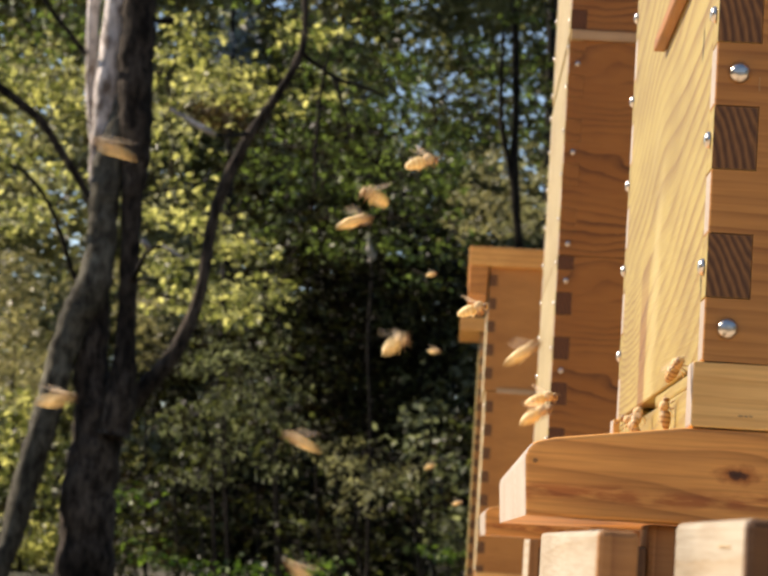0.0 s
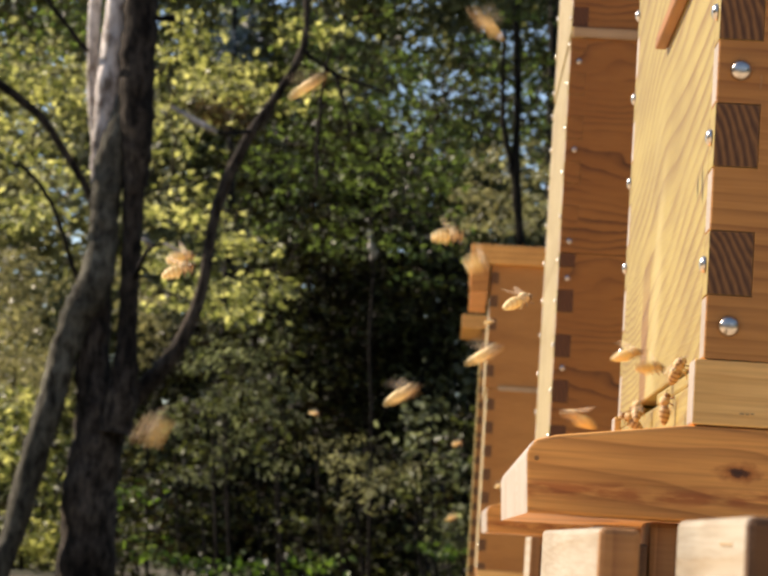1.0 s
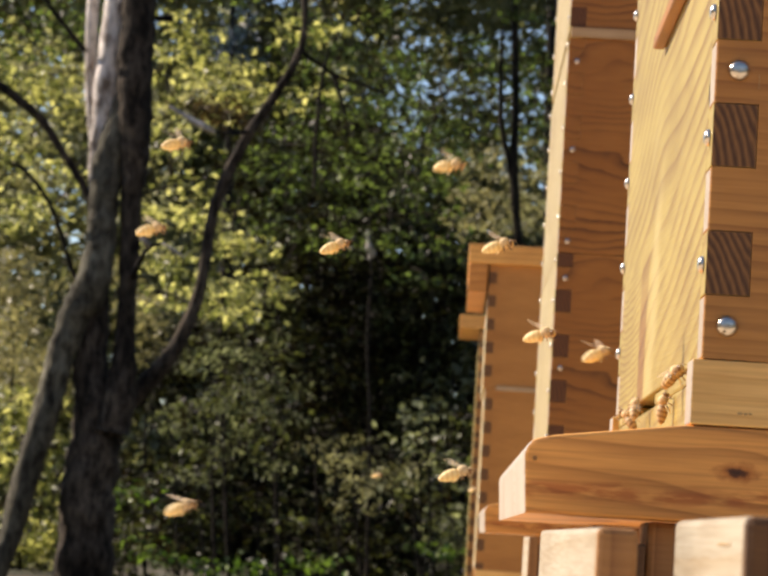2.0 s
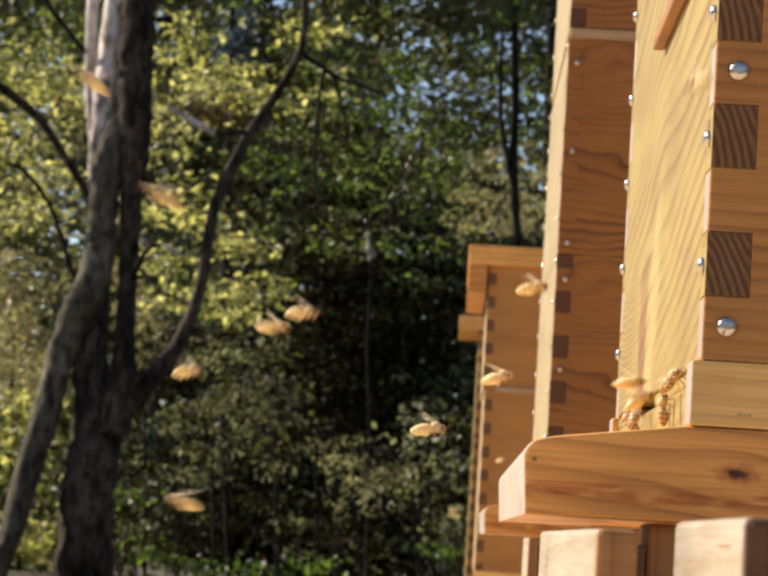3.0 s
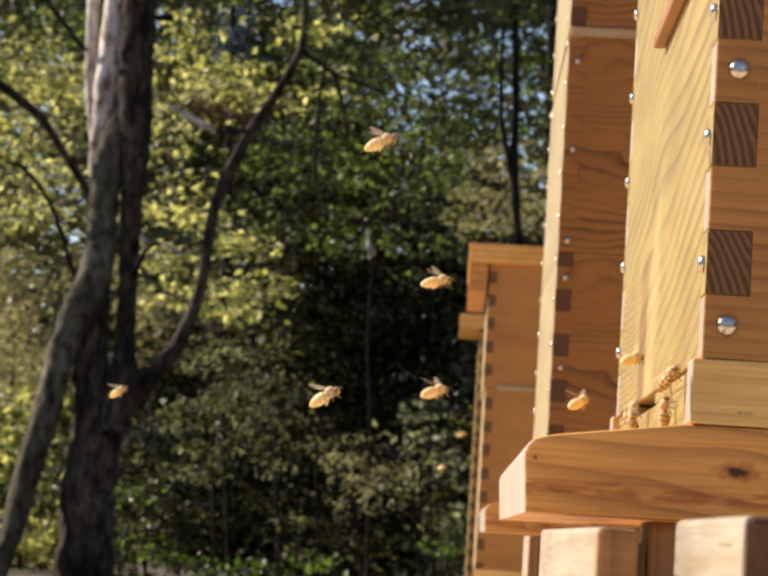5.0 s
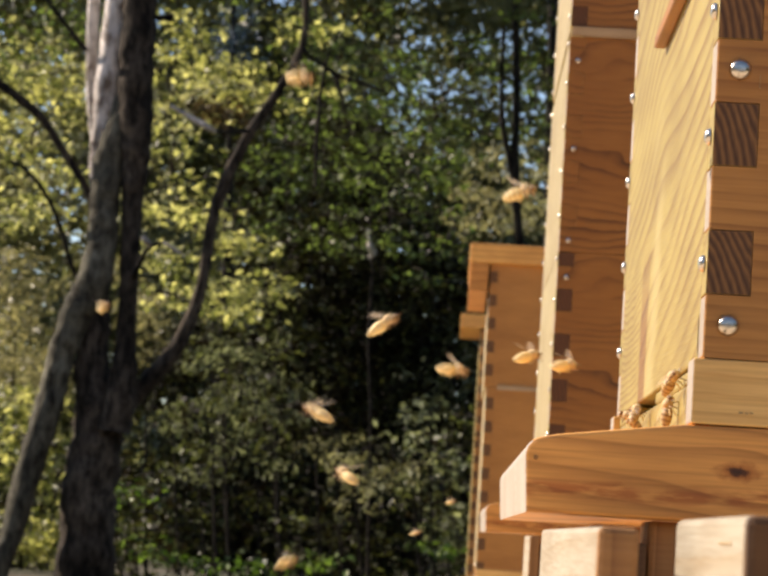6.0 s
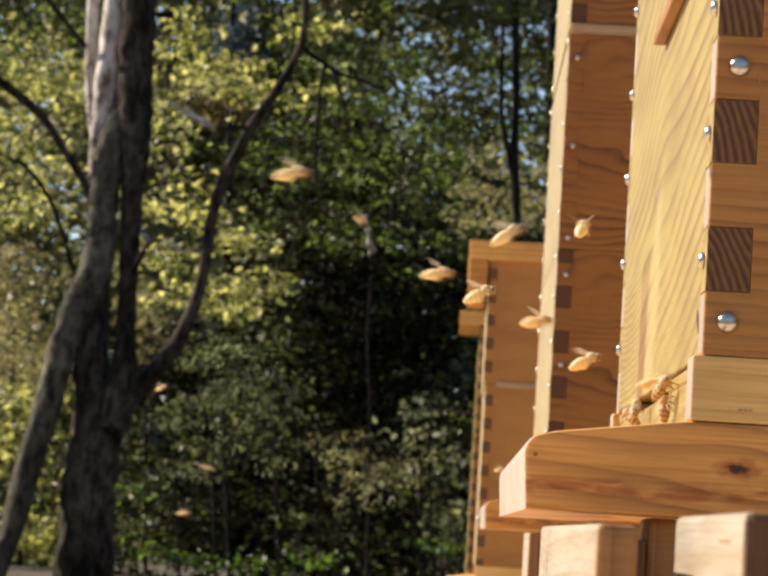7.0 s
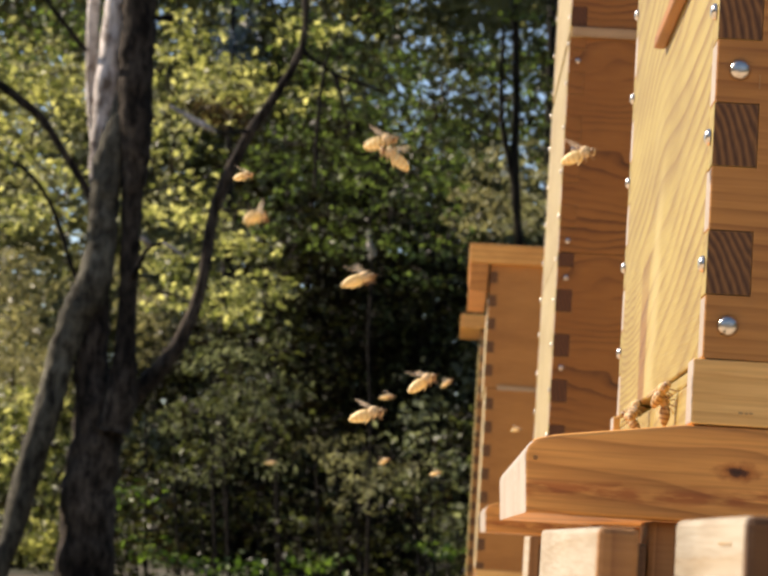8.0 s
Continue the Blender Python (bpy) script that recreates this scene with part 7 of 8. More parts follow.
    fly(NEAR[27], [(0, 0.2200, 0.960, 0.5479, 180, 0), (3.8, 0.2000, 0.960, 0.5479, 180, 0), (4.07, 0.0840, 0.945, 0.5643, 180, 0), (4.2, 0.0707, 0.950, 0.5651, 185, -32), (4.3, 0.0447, 0.947, 0.5889, 182, -36), (4.4, -0.0001, 0.947, 0.6222, 177, -37), (4.5, -0.0292, 0.947, 0.6409, 169, -35), (4.6, -0.1026, 0.947, 0.6915, 161, -31), (4.7, -0.1626, 0.947, 0.7362, 156, -17), (5.03, -0.1401, 0.947, 0.7122, 161, -6), (5.42, -0.1167, 0.947, 0.7343, 130, -24), (5.8, -0.0818, 0.947, 0.7217, 56, 0), (5.9, -0.0752, 0.947, 0.6945, -6, 8), (6, -0.0724, 0.947, 0.6809, -26, 9), (6.1, -0.0663, 0.947, 0.6591, -27, 6), (6.2, -0.0587, 0.947, 0.6431, -24, 1), (6.3, -0.0544, 0.947, 0.6334, -18, -10), (6.4, -0.0499, 0.947, 0.6285, -10, -16), (6.5, -0.0468, 0.947, 0.6226, -3, -14), (6.6, -0.0405, 0.947, 0.6125, 3, -11), (6.7, -0.0325, 0.947, 0.6049, 5, -11), (6.8, -0.0271, 0.947, 0.6018, 3, -10), (6.9, -0.0178, 0.947, 0.6031, -2, -7), (7, -0.0113, 0.947, 0.6029, -10, -3), (7.1, 0.0068, 0.947, 0.6005, -18, -1), (7.2, 0.0227, 0.947, 0.5957, -24, -1), (7.3, 0.0356, 0.947, 0.5861, -27, -8), (7.4, 0.0555, 0.947, 0.5835, -26, -18), (7.5, 0.0670, 0.950, 0.5847, -22, -18), (7.6, 0.0739, 0.950, 0.5769, -15, -13), (7.72, 0.0840, 0.945, 0.5643, 0, 0), (8, 0.2200, 0.960, 0.5479, 0, 0)])
    fly(NEAR[28], [(0, 0.2200, 0.960, 0.5479, 180, 0), (3.7, 0.2000, 0.960, 0.5479, 180, 0), (3.97, 0.0840, 0.945, 0.5643, 180, 0), (4.1, 0.0406, 0.950, 0.5623, -23, -27), (4.2, 0.0563, 0.950, 0.5678, -23, -24), (4.3, 0.0563, 0.950, 0.5655, -20, -20), (4.4, 0.0577, 0.950, 0.5655, -13, -16), (4.5, 0.0591, 0.950, 0.5632, -5, -7), (4.6, 0.0612, 0.950, 0.5578, 2, -2), (4.7, 0.0582, 0.950, 0.5530, 7, -5), (5.03, 0.0473, 0.950, 0.5560, 53, -12), (5.42, 0.0217, 0.950, 0.5178, 87, -13), (5.8, -0.0306, 0.950, 0.5160, 163, -6), (5.9, -0.0391, 0.950, 0.5191, 185, -11), (6, -0.0439, 0.950, 0.5211, 133, -17), (6.1, -0.0494, 0.950, 0.5266, 78, -26), (6.2, -0.0423, 0.950, 0.5362, 19, -33), (6.3, -0.0243, 0.950, 0.5493, -3, -37), (6.4, -0.0093, 0.950, 0.5654, -11, -31), (6.5, -0.0050, 0.950, 0.5694, -18, -23), (6.6, -0.0040, 0.950, 0.5771, -22, -21), (6.7, 0.0000, 0.950, 0.5873, -23, -14), (6.8, 0.0078, 0.950, 0.5909, -20, -5), (6.9, 0.0232, 0.950, 0.5884, -14, -3), (7, 0.0299, 0.950, 0.5863, -6, -6), (7.1, 0.0458, 0.950, 0.5815, 1, -9), (7.2, 0.0575, 0.950, 0.5770, 7, -14), (7.3, 0.0614, 0.950, 0.5719, 9, -18), (7.4, 0.0716, 0.950, 0.5696, 7, -19), (7.52, 0.0840, 0.945, 0.5643, 0, 0), (7.8, 0.2000, 0.960, 0.5479, 0, 0), (8, 0.2200, 0.960, 0.5479, 0, 0)])
    fly(FAR[7], [(0, -0.5374, 2.149, 0.3634, -11, -10), (3.55, -0.4874, 2.149, 0.3634, -11, -10), (3.8, -0.1544, 2.149, 0.5858, -11, -22), (4, -0.1128, 2.149, 0.5883, -14, -19), (4.1, -0.0551, 2.149, 0.5804, 45, -18), (4.2, -0.1157, 2.149, 0.5951, 107, -20), (4.3, -0.1879, 2.149, 0.6100, 170, -16), (4.4, -0.2729, 2.149, 0.6232, 192, -12), (4.5, -0.3229, 2.149, 0.6303, 196, -11), (4.6, -0.3899, 2.149, 0.6365, 197, -16), (4.7, -0.4645, 2.149, 0.6443, 194, -22), (5.1, -0.6885, 2.149, 0.6678, 194, -10), (8, -0.7385, 2.149, 0.6678, 194, -10)])
    fly(FAR[8], [(0, -0.3598, 3.009, 0.3340, 22, -10), (3.15, -0.3098, 3.009, 0.3340, 22, -10), (3.4, 0.0788, 3.009, 0.6295, 22, -10), (3.5, 0.0742, 3.009, 0.6379, 20, -11), (3.6, 0.0654, 3.009, 0.6619, 15, -14), (3.7, 0.0600, 3.009, 0.6789, 8, -18), (3.8, 0.0555, 3.009, 0.7048, 0, -24), (3.9, 0.0644, 3.009, 0.7272, -6, -27), (4, 0.0650, 3.009, 0.7417, -10, -31), (4.1, 0.0730, 3.009, 0.7742, -10, -32), (4.2, 0.0683, 3.009, 0.8016, -5, -25), (4.3, 0.0559, 3.009, 0.8094, 1, -15), (4.4, 0.0381, 3.009, 0.8110, 9, -10), (4.6, -0.0084, 3.009, 0.8240, 21, -8), (4.7, -0.0177, 3.009, 0.8308, 22, -11), (5.1, -0.3160, 3.009, 1.2773, 22, -10), (8, -0.3660, 3.009, 1.2773, 22, -10)])
    fly(FAR[9], [(0, -0.7843, 3.343, 0.6361, 13, -10), (2.95, -0.7343, 3.343, 0.6361, 13, -10), (3.2, -0.5932, 3.343, 0.5964, 13, -13), (3.3, -0.5462, 3.343, 0.5832, 5, -17), (3.4, -0.5009, 3.343, 0.5699, -3, -19), (3.5, -0.4820, 3.343, 0.5614, -7, -17), (3.6, -0.4291, 3.343, 0.5502, -9, -9), (3.8, -0.3682, 3.343, 0.4975, 0, 2), (4.2, -0.7714, 3.343, 0.2798, 0, -10), (8, -0.8214, 3.343, 0.2798, 0, -10)])
    fly(NEAR[29], [(0, -0.1622, 0.891, 0.7251, 191, -10), (5.55, -0.1122, 0.891, 0.7251, 191, -10), (5.8, -0.1368, 0.891, 0.6363, 191, -37), (5.9, -0.1761, 0.891, 0.6476, 187, -36), (6, -0.2192, 0.891, 0.6597, 180, -33), (6.4, -0.3486, 0.891, 0.6959, 180, -10), (8, -0.3986, 0.891, 0.6959, 180, -10)])
    fly(NEAR[30], [(0, -0.1389, 0.864, 0.4523, 163, -10), (5.55, -0.0889, 0.864, 0.4523, 163, -10), (5.8, -0.0347, 0.864, 0.5354, 163, -13), (5.9, -0.0459, 0.864, 0.5388, 156, -9), (6, -0.0519, 0.864, 0.5414, 153, -14), (6.1, -0.0674, 0.864, 0.5516, 153, -23), (6.2, -0.0880, 0.864, 0.5625, 156, -26), (6.3, -0.1072, 0.864, 0.5692, 163, -30), (6.4, -0.1307, 0.864, 0.5774, 171, -30), (6.5, -0.1466, 0.864, 0.5785, 178, -27), (6.6, -0.1765, 0.864, 0.5815, 183, -25), (6.7, -0.2022, 0.864, 0.5840, 184, -20), (7.1, -0.2793, 0.864, 0.5913, 184, -10), (8, -0.3293, 0.864, 0.5913, 184, -10)])
    fly(NEAR[31], [(0, -0.3602, 1.368, 0.4131, 14, -10), (5.55, -0.3102, 1.368, 0.4131, 14, -10), (5.8, -0.0878, 1.368, 0.5235, 14, 4), (5.9, -0.0860, 1.368, 0.4966, 17, -1), (6, -0.0933, 1.368, 0.4784, 17, -6), (6.1, -0.1049, 1.368, 0.4455, 67, -9), (6.5, -0.1398, 1.368, 0.3469, 67, -10), (8, -0.1898, 1.368, 0.3469, 67, -10)])
    fly(NEAR[32], [(0, 0.0091, 0.841, 0.8193, 189, -10), (5.75, 0.0591, 0.841, 0.8193, 189, -10), (6, 0.0223, 0.841, 0.7069, 189, -8), (6.1, 0.0100, 0.841, 0.6694, 184, -9), (6.2, -0.0021, 0.841, 0.6498, 176, -7), (6.3, -0.0057, 0.841, 0.6345, 168, -3), (6.4, -0.0176, 0.841, 0.6267, 107, -6), (6.5, -0.0208, 0.841, 0.6243, 49, 1), (6.6, -0.0196, 0.841, 0.6139, -5, 5), (6.7, -0.0134, 0.841, 0.6074, -16, 0), (6.8, -0.0036, 0.841, 0.6037, -9, -8), (6.9, 0.0100, 0.841, 0.6048, -1, -17), (7, 0.0140, 0.841, 0.6070, 6, -27), (7.1, 0.0261, 0.841, 0.6170, 10, -36), (7.2, 0.0351, 0.841, 0.6302, 11, -35), (7.3, 0.0386, 0.841, 0.6402, 7, -27), (7.4, 0.0432, 0.841, 0.6444, 1, -17), (7.5, 0.0443, 0.841, 0.6472, -7, -11), (7.6, 0.0450, 0.841, 0.6494, -15, -7), (7.7, 0.0466, 0.841, 0.6503, -20, -3), (7.8, 0.0428, 0.841, 0.6460, -21, -3), (7.9, 0.0393, 0.841, 0.6417, -19, -9), (8, 0.0379, 0.841, 0.6383, -13, -14)])
    fly(NEAR[33], [(0, 0.2200, 0.960, 0.5479, 180, 0), (5.8, 0.2000, 0.960, 0.5479, 180, 0), (6.07, 0.0840, 0.945, 0.5643, 180, 0), (6.2, 0.0711, 0.950, 0.5767, 183, -30), (6.3, 0.0603, 0.950, 0.5885, 176, -26), (6.4, 0.0380, 0.862, 0.5935, 117, -20), (6.5, 0.0333, 0.862, 0.6003, 61, -17), (6.6, 0.0344, 0.862, 0.6129, 9, -17), (6.7, 0.0451, 0.862, 0.6184, 1, -13), (6.8, 0.0576, 0.950, 0.6308, 8, -14), (6.9, 0.0454, 0.862, 0.6160, 16, -17), (7, 0.0414, 0.862, 0.6134, 76, -21), (7.1, 0.0289, 0.862, 0.6116, 133, -25), (7.2, 0.0139, 0.862, 0.6159, 186, -24), (7.3, 0.0073, 0.862, 0.6195, 125, -20), (7.4, 0.0069, 0.862, 0.6256, 63, -16), (7.5, 0.0107, 0.862, 0.6312, 0, -12), (7.6, 0.0066, 0.862, 0.6365, -6, -5), (7.7, -0.0072, 0.862, 0.6293, 46, -4), (7.8, -0.0160, 0.862, 0.6280, 102, -15), (7.9, -0.0267, 0.862, 0.6316, 162, -24), (8, -0.0296, 0.862, 0.6371, 184, -28)])
    fly(NEAR[34], [(0, -0.3701, 0.846, 0.6121, -8, -10), (6.45, -0.3201, 0.846, 0.6121, -8, -10), (6.7, -0.1761, 0.846, 0.6192, -8, -6), (6.8, -0.1281, 0.846, 0.6216, -5, -5), (6.9, -0.0812, 0.846, 0.6252, 1, -7), (7, -0.0649, 0.846, 0.6252, 9, -8), (7.1, -0.0465, 0.846, 0.6228, 17, -9), (7.2, -0.0373, 0.846, 0.6152, 22, -8), (7.3, -0.0311, 0.846, 0.6028, 24, -9), (7.4, -0.0281, 0.846, 0.5870, 21, -8), (7.5, -0.0296, 0.846, 0.5788, 16, -4), (7.6, -0.0350, 0.846, 0.5616, 8, 1), (7.7, -0.0390, 0.846, 0.5482, 1, 4), (7.8, -0.0394, 0.846, 0.5413, -5, 0), (7.9, -0.0351, 0.846, 0.5395, -8, -5), (8, -0.0323, 0.846, 0.5410, -7, -10)])
    fly(FAR[10], [(0, -0.5956, 2.149, 1.0270, 2, -10), (6.35, -0.5456, 2.149, 1.0270, 2, -10), (6.6, -0.2509, 2.149, 0.8690, 2, -6), (6.7, -0.2008, 2.149, 0.8396, -3, -2), (6.8, -0.1597, 2.149, 0.8139, -5, 2), (6.9, -0.1146, 2.149, 0.7908, -3, 3), (7, -0.0988, 2.149, 0.7786, 2, 6), (7.1, -0.0674, 2.149, 0.7461, 9, 7), (7.2, -0.0377, 2.149, 0.7232, 17, -1), (7.3, -0.0199, 2.149, 0.7059, 23, -7), (7.4, -0.0167, 2.149, 0.6856, 27, -14), (7.5, -0.0153, 2.149, 0.6789, 26, -17), (7.6, -0.0225, 2.149, 0.6618, 21, -15), (7.7, -0.0268, 2.149, 0.6481, 14, -12), (7.8, -0.0425, 2.149, 0.6336, 6, -7), (7.9, -0.0522, 2.149, 0.6237, 0, -5), (8, -0.0655, 2.149, 0.6209, -5, -4)])
    fly(NEAR[35], [(0, -0.3755, 0.911, 0.5738, 6, -10), (6.75, -0.3255, 0.911, 0.5738, 6, -10), (7, -0.1995, 0.911, 0.5375, 6, -9), (7.1, -0.1575, 0.911, 0.5253, 0, -8), (7.2, -0.1198, 0.911, 0.5135, -2, -5), (7.3, -0.0826, 0.911, 0.5069, 0, -9), (7.4, -0.0533, 0.911, 0.5103, 6, -11), (7.5, -0.0452, 0.911, 0.5133, 13, -15), (7.6, -0.0360, 0.911, 0.5280, 21, -19), (7.7, -0.0326, 0.911, 0.5428, 27, -20), (7.8, -0.0268, 0.911, 0.5494, 30, -19), (7.9, -0.0182, 0.911, 0.5540, 29, -23), (8, -0.0145, 0.911, 0.5578, 25, -26)])
    fly(NEAR[36], [(0, -0.2972, 0.846, 0.7049, -2, -10), (6.95, -0.2472, 0.846, 0.7049, -2, -10), (7.2, -0.1478, 0.846, 0.6335, -2, 3), (7.3, -0.1146, 0.846, 0.6097, -5, -2), (7.4, -0.0827, 0.846, 0.5873, -4, -7), (7.5, -0.0717, 0.846, 0.5782, 0, -9), (7.6, -0.0606, 0.846, 0.5624, 7, -8), (7.7, -0.0514, 0.846, 0.5548, 15, -19), (7.8, -0.0504, 0.846, 0.5640, 22, -27), (7.9, -0.0454, 0.846, 0.5822, 26, -22), (8, -0.0385, 0.846, 0.5893, 26, -13)])
    fly(NEAR[37], [(0, -0.3353, 0.865, 0.6713, 9, -10), (7.05, -0.2853, 0.865, 0.6713, 9, -10), (7.3, -0.2018, 0.865, 0.6770, 9, -18), (7.4, -0.1740, 0.865, 0.6789, 2, -12), (7.5, -0.1513, 0.865, 0.6804, -6, -5), (7.6, -0.1065, 0.865, 0.6793, -13, -2), (7.7, -0.0697, 0.865, 0.6802, -18, 1), (7.8, -0.0520, 0.865, 0.6705, -18, 5), (7.9, -0.0387, 0.865, 0.6516, -15, 0), (8, -0.0343, 0.865, 0.6429, -9, -9)])
    fly(NEAR[38], [(0, -0.4524, 1.368, 0.7351, -1, -10), (7.35, -0.4024, 1.368, 0.7351, -1, -10), (7.6, -0.2526, 1.368, 0.7160, -1, -14), (7.7, -0.2027, 1.368, 0.7096, -8, -11), (7.8, -0.1631, 1.368, 0.7047, -16, -7), (7.9, -0.1359, 1.368, 0.7017, -23, -5), (8, -0.1338, 1.368, 0.7012, -26, -5)])
    fly(NEAR[39], [(0, -0.0984, 0.871, 0.8134, 161, -10), (7.35, -0.0484, 0.871, 0.8134, 161, -10), (7.6, -0.0612, 0.871, 0.7180, 161, 9), (7.7, -0.0654, 0.871, 0.6862, 157, 8), (7.8, -0.0702, 0.871, 0.6563, 156, 5), (7.9, -0.0774, 0.871, 0.6265, 105, -1), (8, -0.0795, 0.871, 0.6130, 56, -6)])
    fly(FAR[11], [(0, -0.7489, 2.507, 0.5128, -15, -10), (6.25, -0.6989, 2.507, 0.5128, -15, -10), (6.5, -0.5181, 2.507, 0.5104, -15, -20), (6.7, -0.3976, 2.507, 0.5088, -27, -11), (6.8, -0.3580, 2.507, 0.5048, -28, -6), (6.9, -0.3088, 2.507, 0.5027, -25, -4), (7, -0.2841, 2.507, 0.5014, -19, -5), (7.1, -0.2359, 2.507, 0.5064, -11, -9), (7.2, -0.1916, 2.507, 0.5135, -3, -14), (7.3, -0.1580, 2.507, 0.5175, 2, -19), (7.4, -0.1222, 2.507, 0.5240, 4, -28), (7.5, -0.0938, 2.507, 0.5506, 2, -24), (7.6, -0.0794, 2.507, 0.5348, -3, -20), (7.7, -0.0536, 2.507, 0.5487, -11, -18), (7.8, -0.0354, 2.507, 0.5501, -19, -12), (7.9, -0.0237, 2.507, 0.5583, -25, -9), (8, -0.0204, 2.507, 0.5635, -28, -7)])
    fly(FAR[12], [(0, -0.7160, 2.507, 0.5134, 29, -10), (6.45, -0.6660, 2.507, 0.5134, 29, -10), (6.7, -0.4865, 2.507, 0.5783, 29, -18), (6.8, -0.4267, 2.507, 0.5999, 23, -22), (6.9, -0.3517, 2.507, 0.6165, 15, -26), (7, -0.3160, 2.507, 0.6329, 7, -22), (7.1, -0.3685, 2.507, 0.6130, 2, -12), (7.2, -0.3322, 2.507, 0.5854, 0, -6), (7.3, -0.2889, 2.507, 0.5609, 3, -5), (7.4, -0.2699, 2.507, 0.5494, 8, -5), (7.5, -0.2540, 2.507, 0.5474, 16, -3), (7.6, -0.2124, 2.507, 0.5442, 23, -4), (7.7, -0.1687, 2.507, 0.5472, 29, -10), (7.8, -0.1304, 2.507, 0.5559, 32, -17), (7.9, -0.0948, 2.507, 0.5693, 31, -21), (8, -0.0756, 2.507, 0.5731, 26, -23)])
    fly(FAR[13], [(0, -0.2883, 2.314, 0.3723, 183, -10), (7.05, -0.2383, 2.314, 0.3723, 183, -10), (7.3, 0.0681, 2.314, 0.5781, 183, -5), (7.5, 0.0347, 2.314, 0.5725, 170, -7), (7.6, -0.0035, 2.314, 0.5780, 113, -19), (7.7, -0.0531, 2.314, 0.6017, 60, -27), (7.8, -0.0286, 2.314, 0.6225, 11, -28), (7.9, -0.0193, 2.314, 0.6356, 3, -28), (8, -0.0133, 2.314, 0.6474, 11, -27)])
    fly(FAR[14], [(0, -0.7649, 3.343, 0.7678, 3, -10), (7.25, -0.7149, 3.343, 0.7678, 3, -10), (7.5, -0.5719, 3.343, 0.6680, 3, -4), (7.7, -0.4765, 3.343, 0.6015, 2, -13), (7.8, -0.3907, 3.343, 0.5878, -4, -19), (7.9, -0.3045, 3.343, 0.5888, -11, -17), (8, -0.2603, 3.343, 0.5855, -19, -12)])
    fly(WALKERS[0], [(0, 0.0780, 0.8680, 0.5669, -65, -33), (0.5, 0.0780, 0.8693, 0.5663, -43, -43), (1, 0.0780, 0.8626, 0.5652, -67, -39), (1.5, 0.0780, 0.8642, 0.5633, -48, -42), (2, 0.0780, 0.8704, 0.5635, -54, -32), (2.5, 0.0780, 0.8697, 0.5625, -58, -35), (3, 0.0780, 0.8762, 0.5628, -50, -35), (3.5, 0.0780, 0.8780, 0.5635, -61, -41), (4, 0.0780, 0.8833, 0.5639, -63, -33), (4.5, 0.0780, 0.8831, 0.5649, -58, -38), (5, 0.0780, 0.8880, 0.5639, -43, -42), (5.5, 0.0780, 0.8814, 0.5626, -52, -33), (6, 0.0780, 0.8827, 0.5618, -66, -37), (6.5, 0.0780, 0.9023, 0.5616, -55, -32), (7, 0.0780, 0.9174, 0.5609, -51, -42), (7.5, 0.0780, 0.9168, 0.5604, -51, -32), (8, 0.0780, 0.9221, 0.5599, -52, -42)])
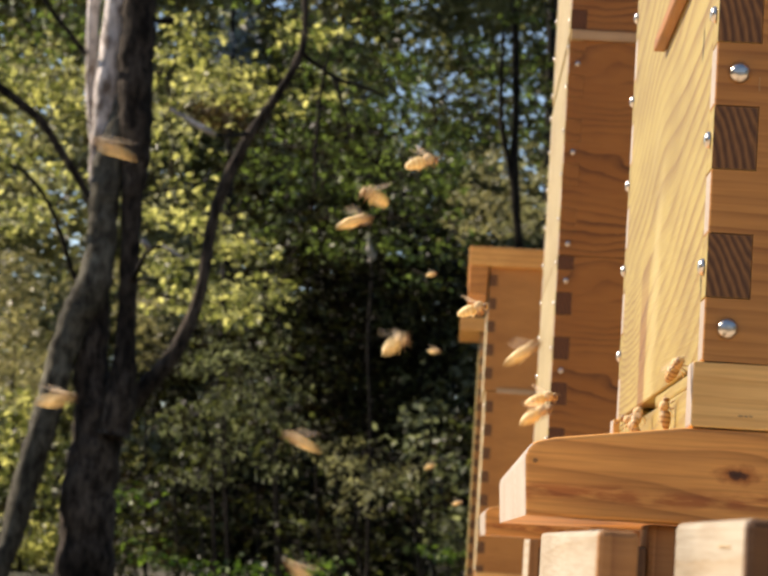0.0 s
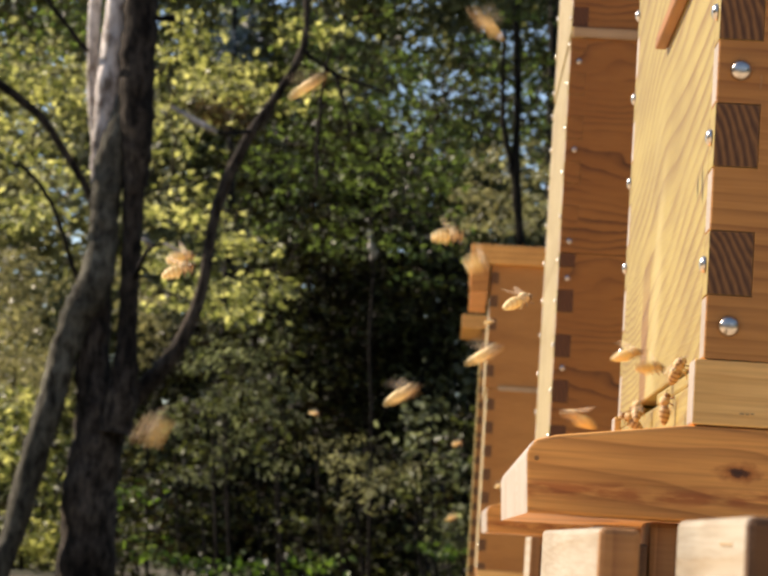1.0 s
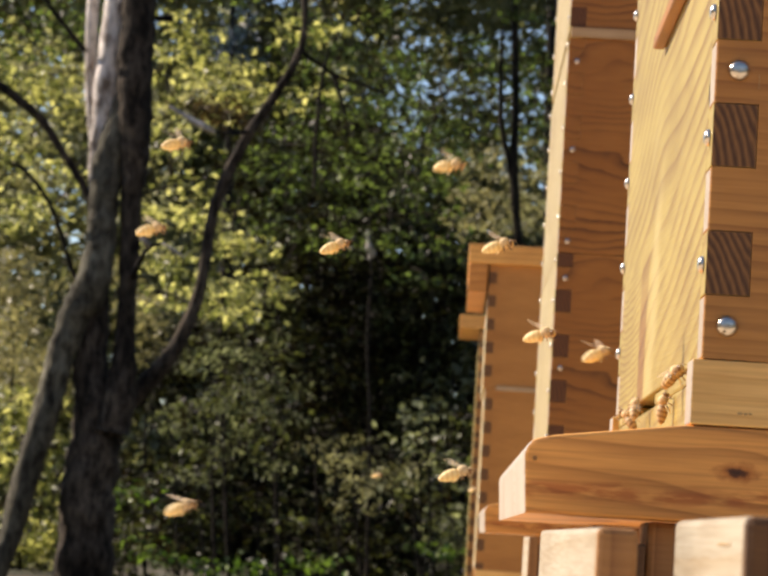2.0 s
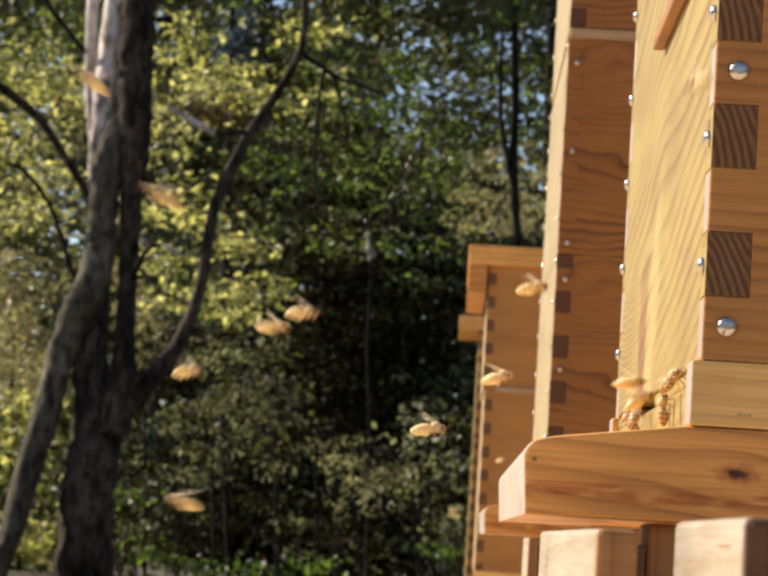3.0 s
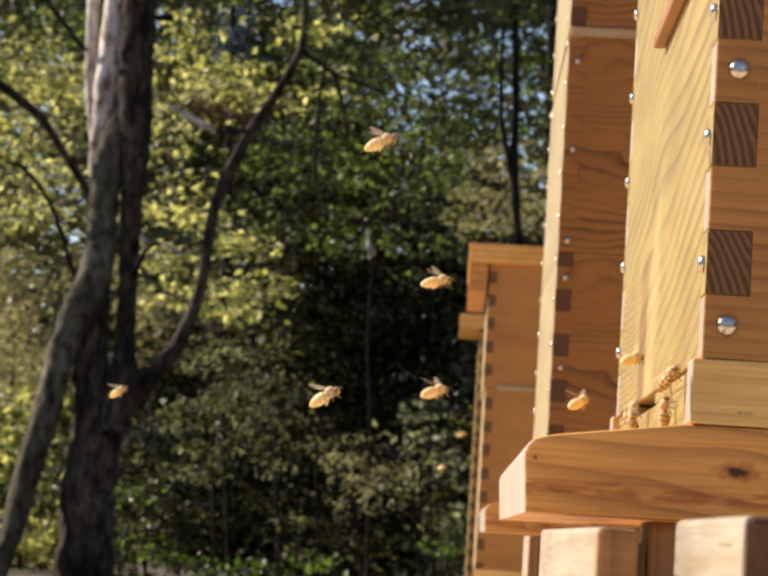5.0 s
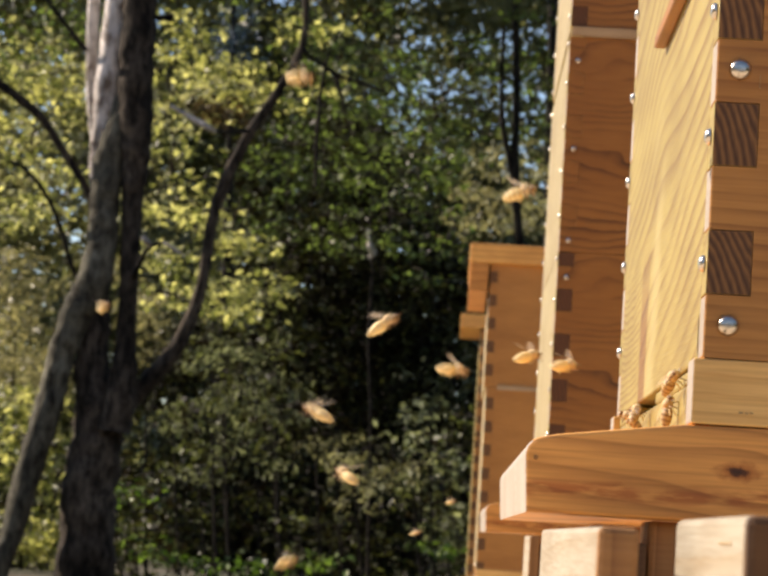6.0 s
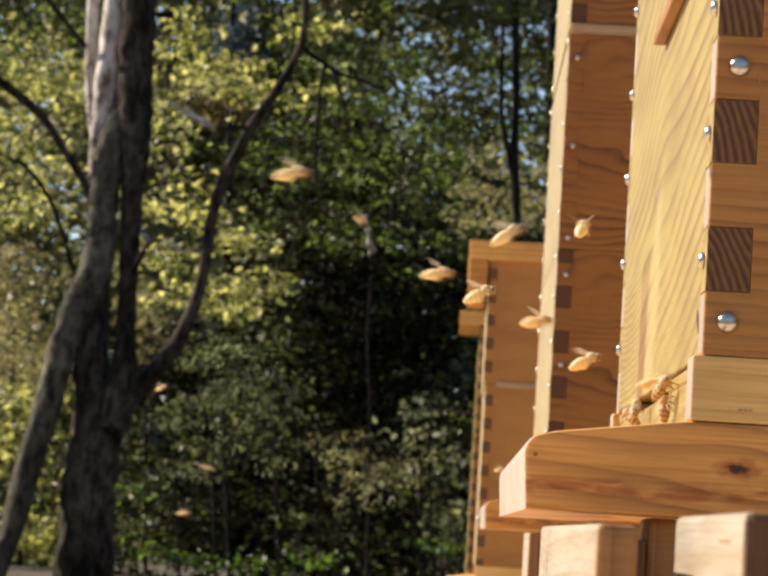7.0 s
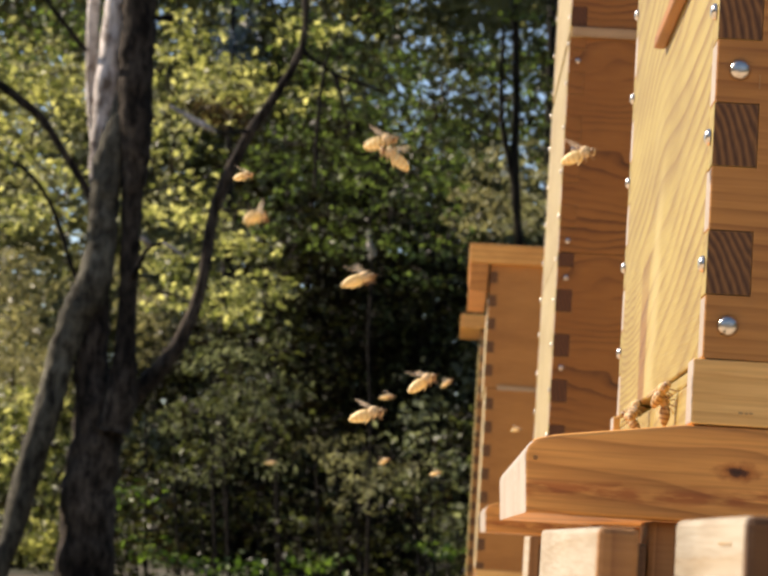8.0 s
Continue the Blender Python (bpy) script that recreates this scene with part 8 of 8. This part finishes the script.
    fly(WALKERS[1], [(0, 0.0800, 0.9242, 0.5540, 1, -86), (0.5, 0.0800, 0.9227, 0.5542, -19, -80), (1, 0.0800, 0.9311, 0.5553, -7, -80), (1.5, 0.0800, 0.9271, 0.5555, -16, -77), (2, 0.0800, 0.9310, 0.5556, -14, -76), (2.5, 0.0800, 0.9294, 0.5556, -3, -84), (3, 0.0800, 0.9287, 0.5551, -13, -84), (3.5, 0.0800, 0.9297, 0.5545, -23, -78), (4, 0.0800, 0.9284, 0.5540, -3, -82), (4.5, 0.0800, 0.9209, 0.5539, -5, -82), (5, 0.0800, 0.9229, 0.5532, -14, -83), (5.5, 0.0800, 0.9160, 0.5531, -7, -85), (6, 0.0800, 0.9145, 0.5530, -24, -76), (6.5, 0.0800, 0.9222, 0.5530, 1, -80), (7, 0.0800, 0.9264, 0.5541, -20, -83), (7.5, 0.0800, 0.9230, 0.5534, -16, -86), (8, 0.0800, 0.9262, 0.5544, -23, -81)])
    fly(WALKERS[2], [(0, 0.0775, 1.0322, 0.5578, 73, -35), (0.5, 0.0775, 1.0368, 0.5589, 85, -41), (1, 0.0775, 1.0428, 0.5601, 85, -38), (1.5, 0.0775, 1.0562, 0.5626, 75, -41), (2, 0.0775, 1.0444, 0.5610, 82, -41), (2.5, 0.0775, 1.0459, 0.5600, 73, -37), (3, 0.0775, 1.0361, 0.5586, 74, -32), (3.5, 0.0775, 1.0420, 0.5587, 61, -32), (4, 0.0775, 1.0462, 0.5598, 75, -37), (4.5, 0.0775, 1.0545, 0.5611, 78, -37), (5, 0.0775, 1.0549, 0.5600, 81, -42), (5.5, 0.0775, 1.0441, 0.5591, 74, -36), (6, 0.0775, 1.0453, 0.5585, 71, -33), (6.5, 0.0775, 1.0463, 0.5586, 81, -36), (7, 0.0775, 1.0424, 0.5594, 77, -36), (7.5, 0.0775, 1.0476, 0.5597, 62, -41), (8, 0.0775, 1.0518, 0.5605, 62, -39)])
    fly(WALKERS[3], [(0, 0.0765, 1.0566, 0.5555, 136, -31), (0.5, 0.0765, 1.0605, 0.5557, 136, -29), (1, 0.0765, 1.0597, 0.5557, 163, -31), (1.5, 0.0765, 1.0685, 0.5569, 142, -31), (2, 0.0765, 1.0700, 0.5573, 139, -39), (2.5, 0.0765, 1.0571, 0.5557, 146, -32), (3, 0.0765, 1.0598, 0.5559, 146, -33), (3.5, 0.0765, 1.0596, 0.5558, 150, -38), (4, 0.0765, 1.0534, 0.5546, 136, -39), (4.5, 0.0765, 1.0537, 0.5557, 143, -30), (5, 0.0765, 1.0599, 0.5562, 137, -37), (5.5, 0.0765, 1.0673, 0.5564, 163, -31), (6, 0.0765, 1.0639, 0.5564, 160, -29), (6.5, 0.0765, 1.0605, 0.5568, 144, -38), (7, 0.0765, 1.0614, 0.5562, 145, -30), (7.5, 0.0765, 1.0609, 0.5562, 143, -35), (8, 0.0765, 1.0549, 0.5554, 148, -38)])



motions()
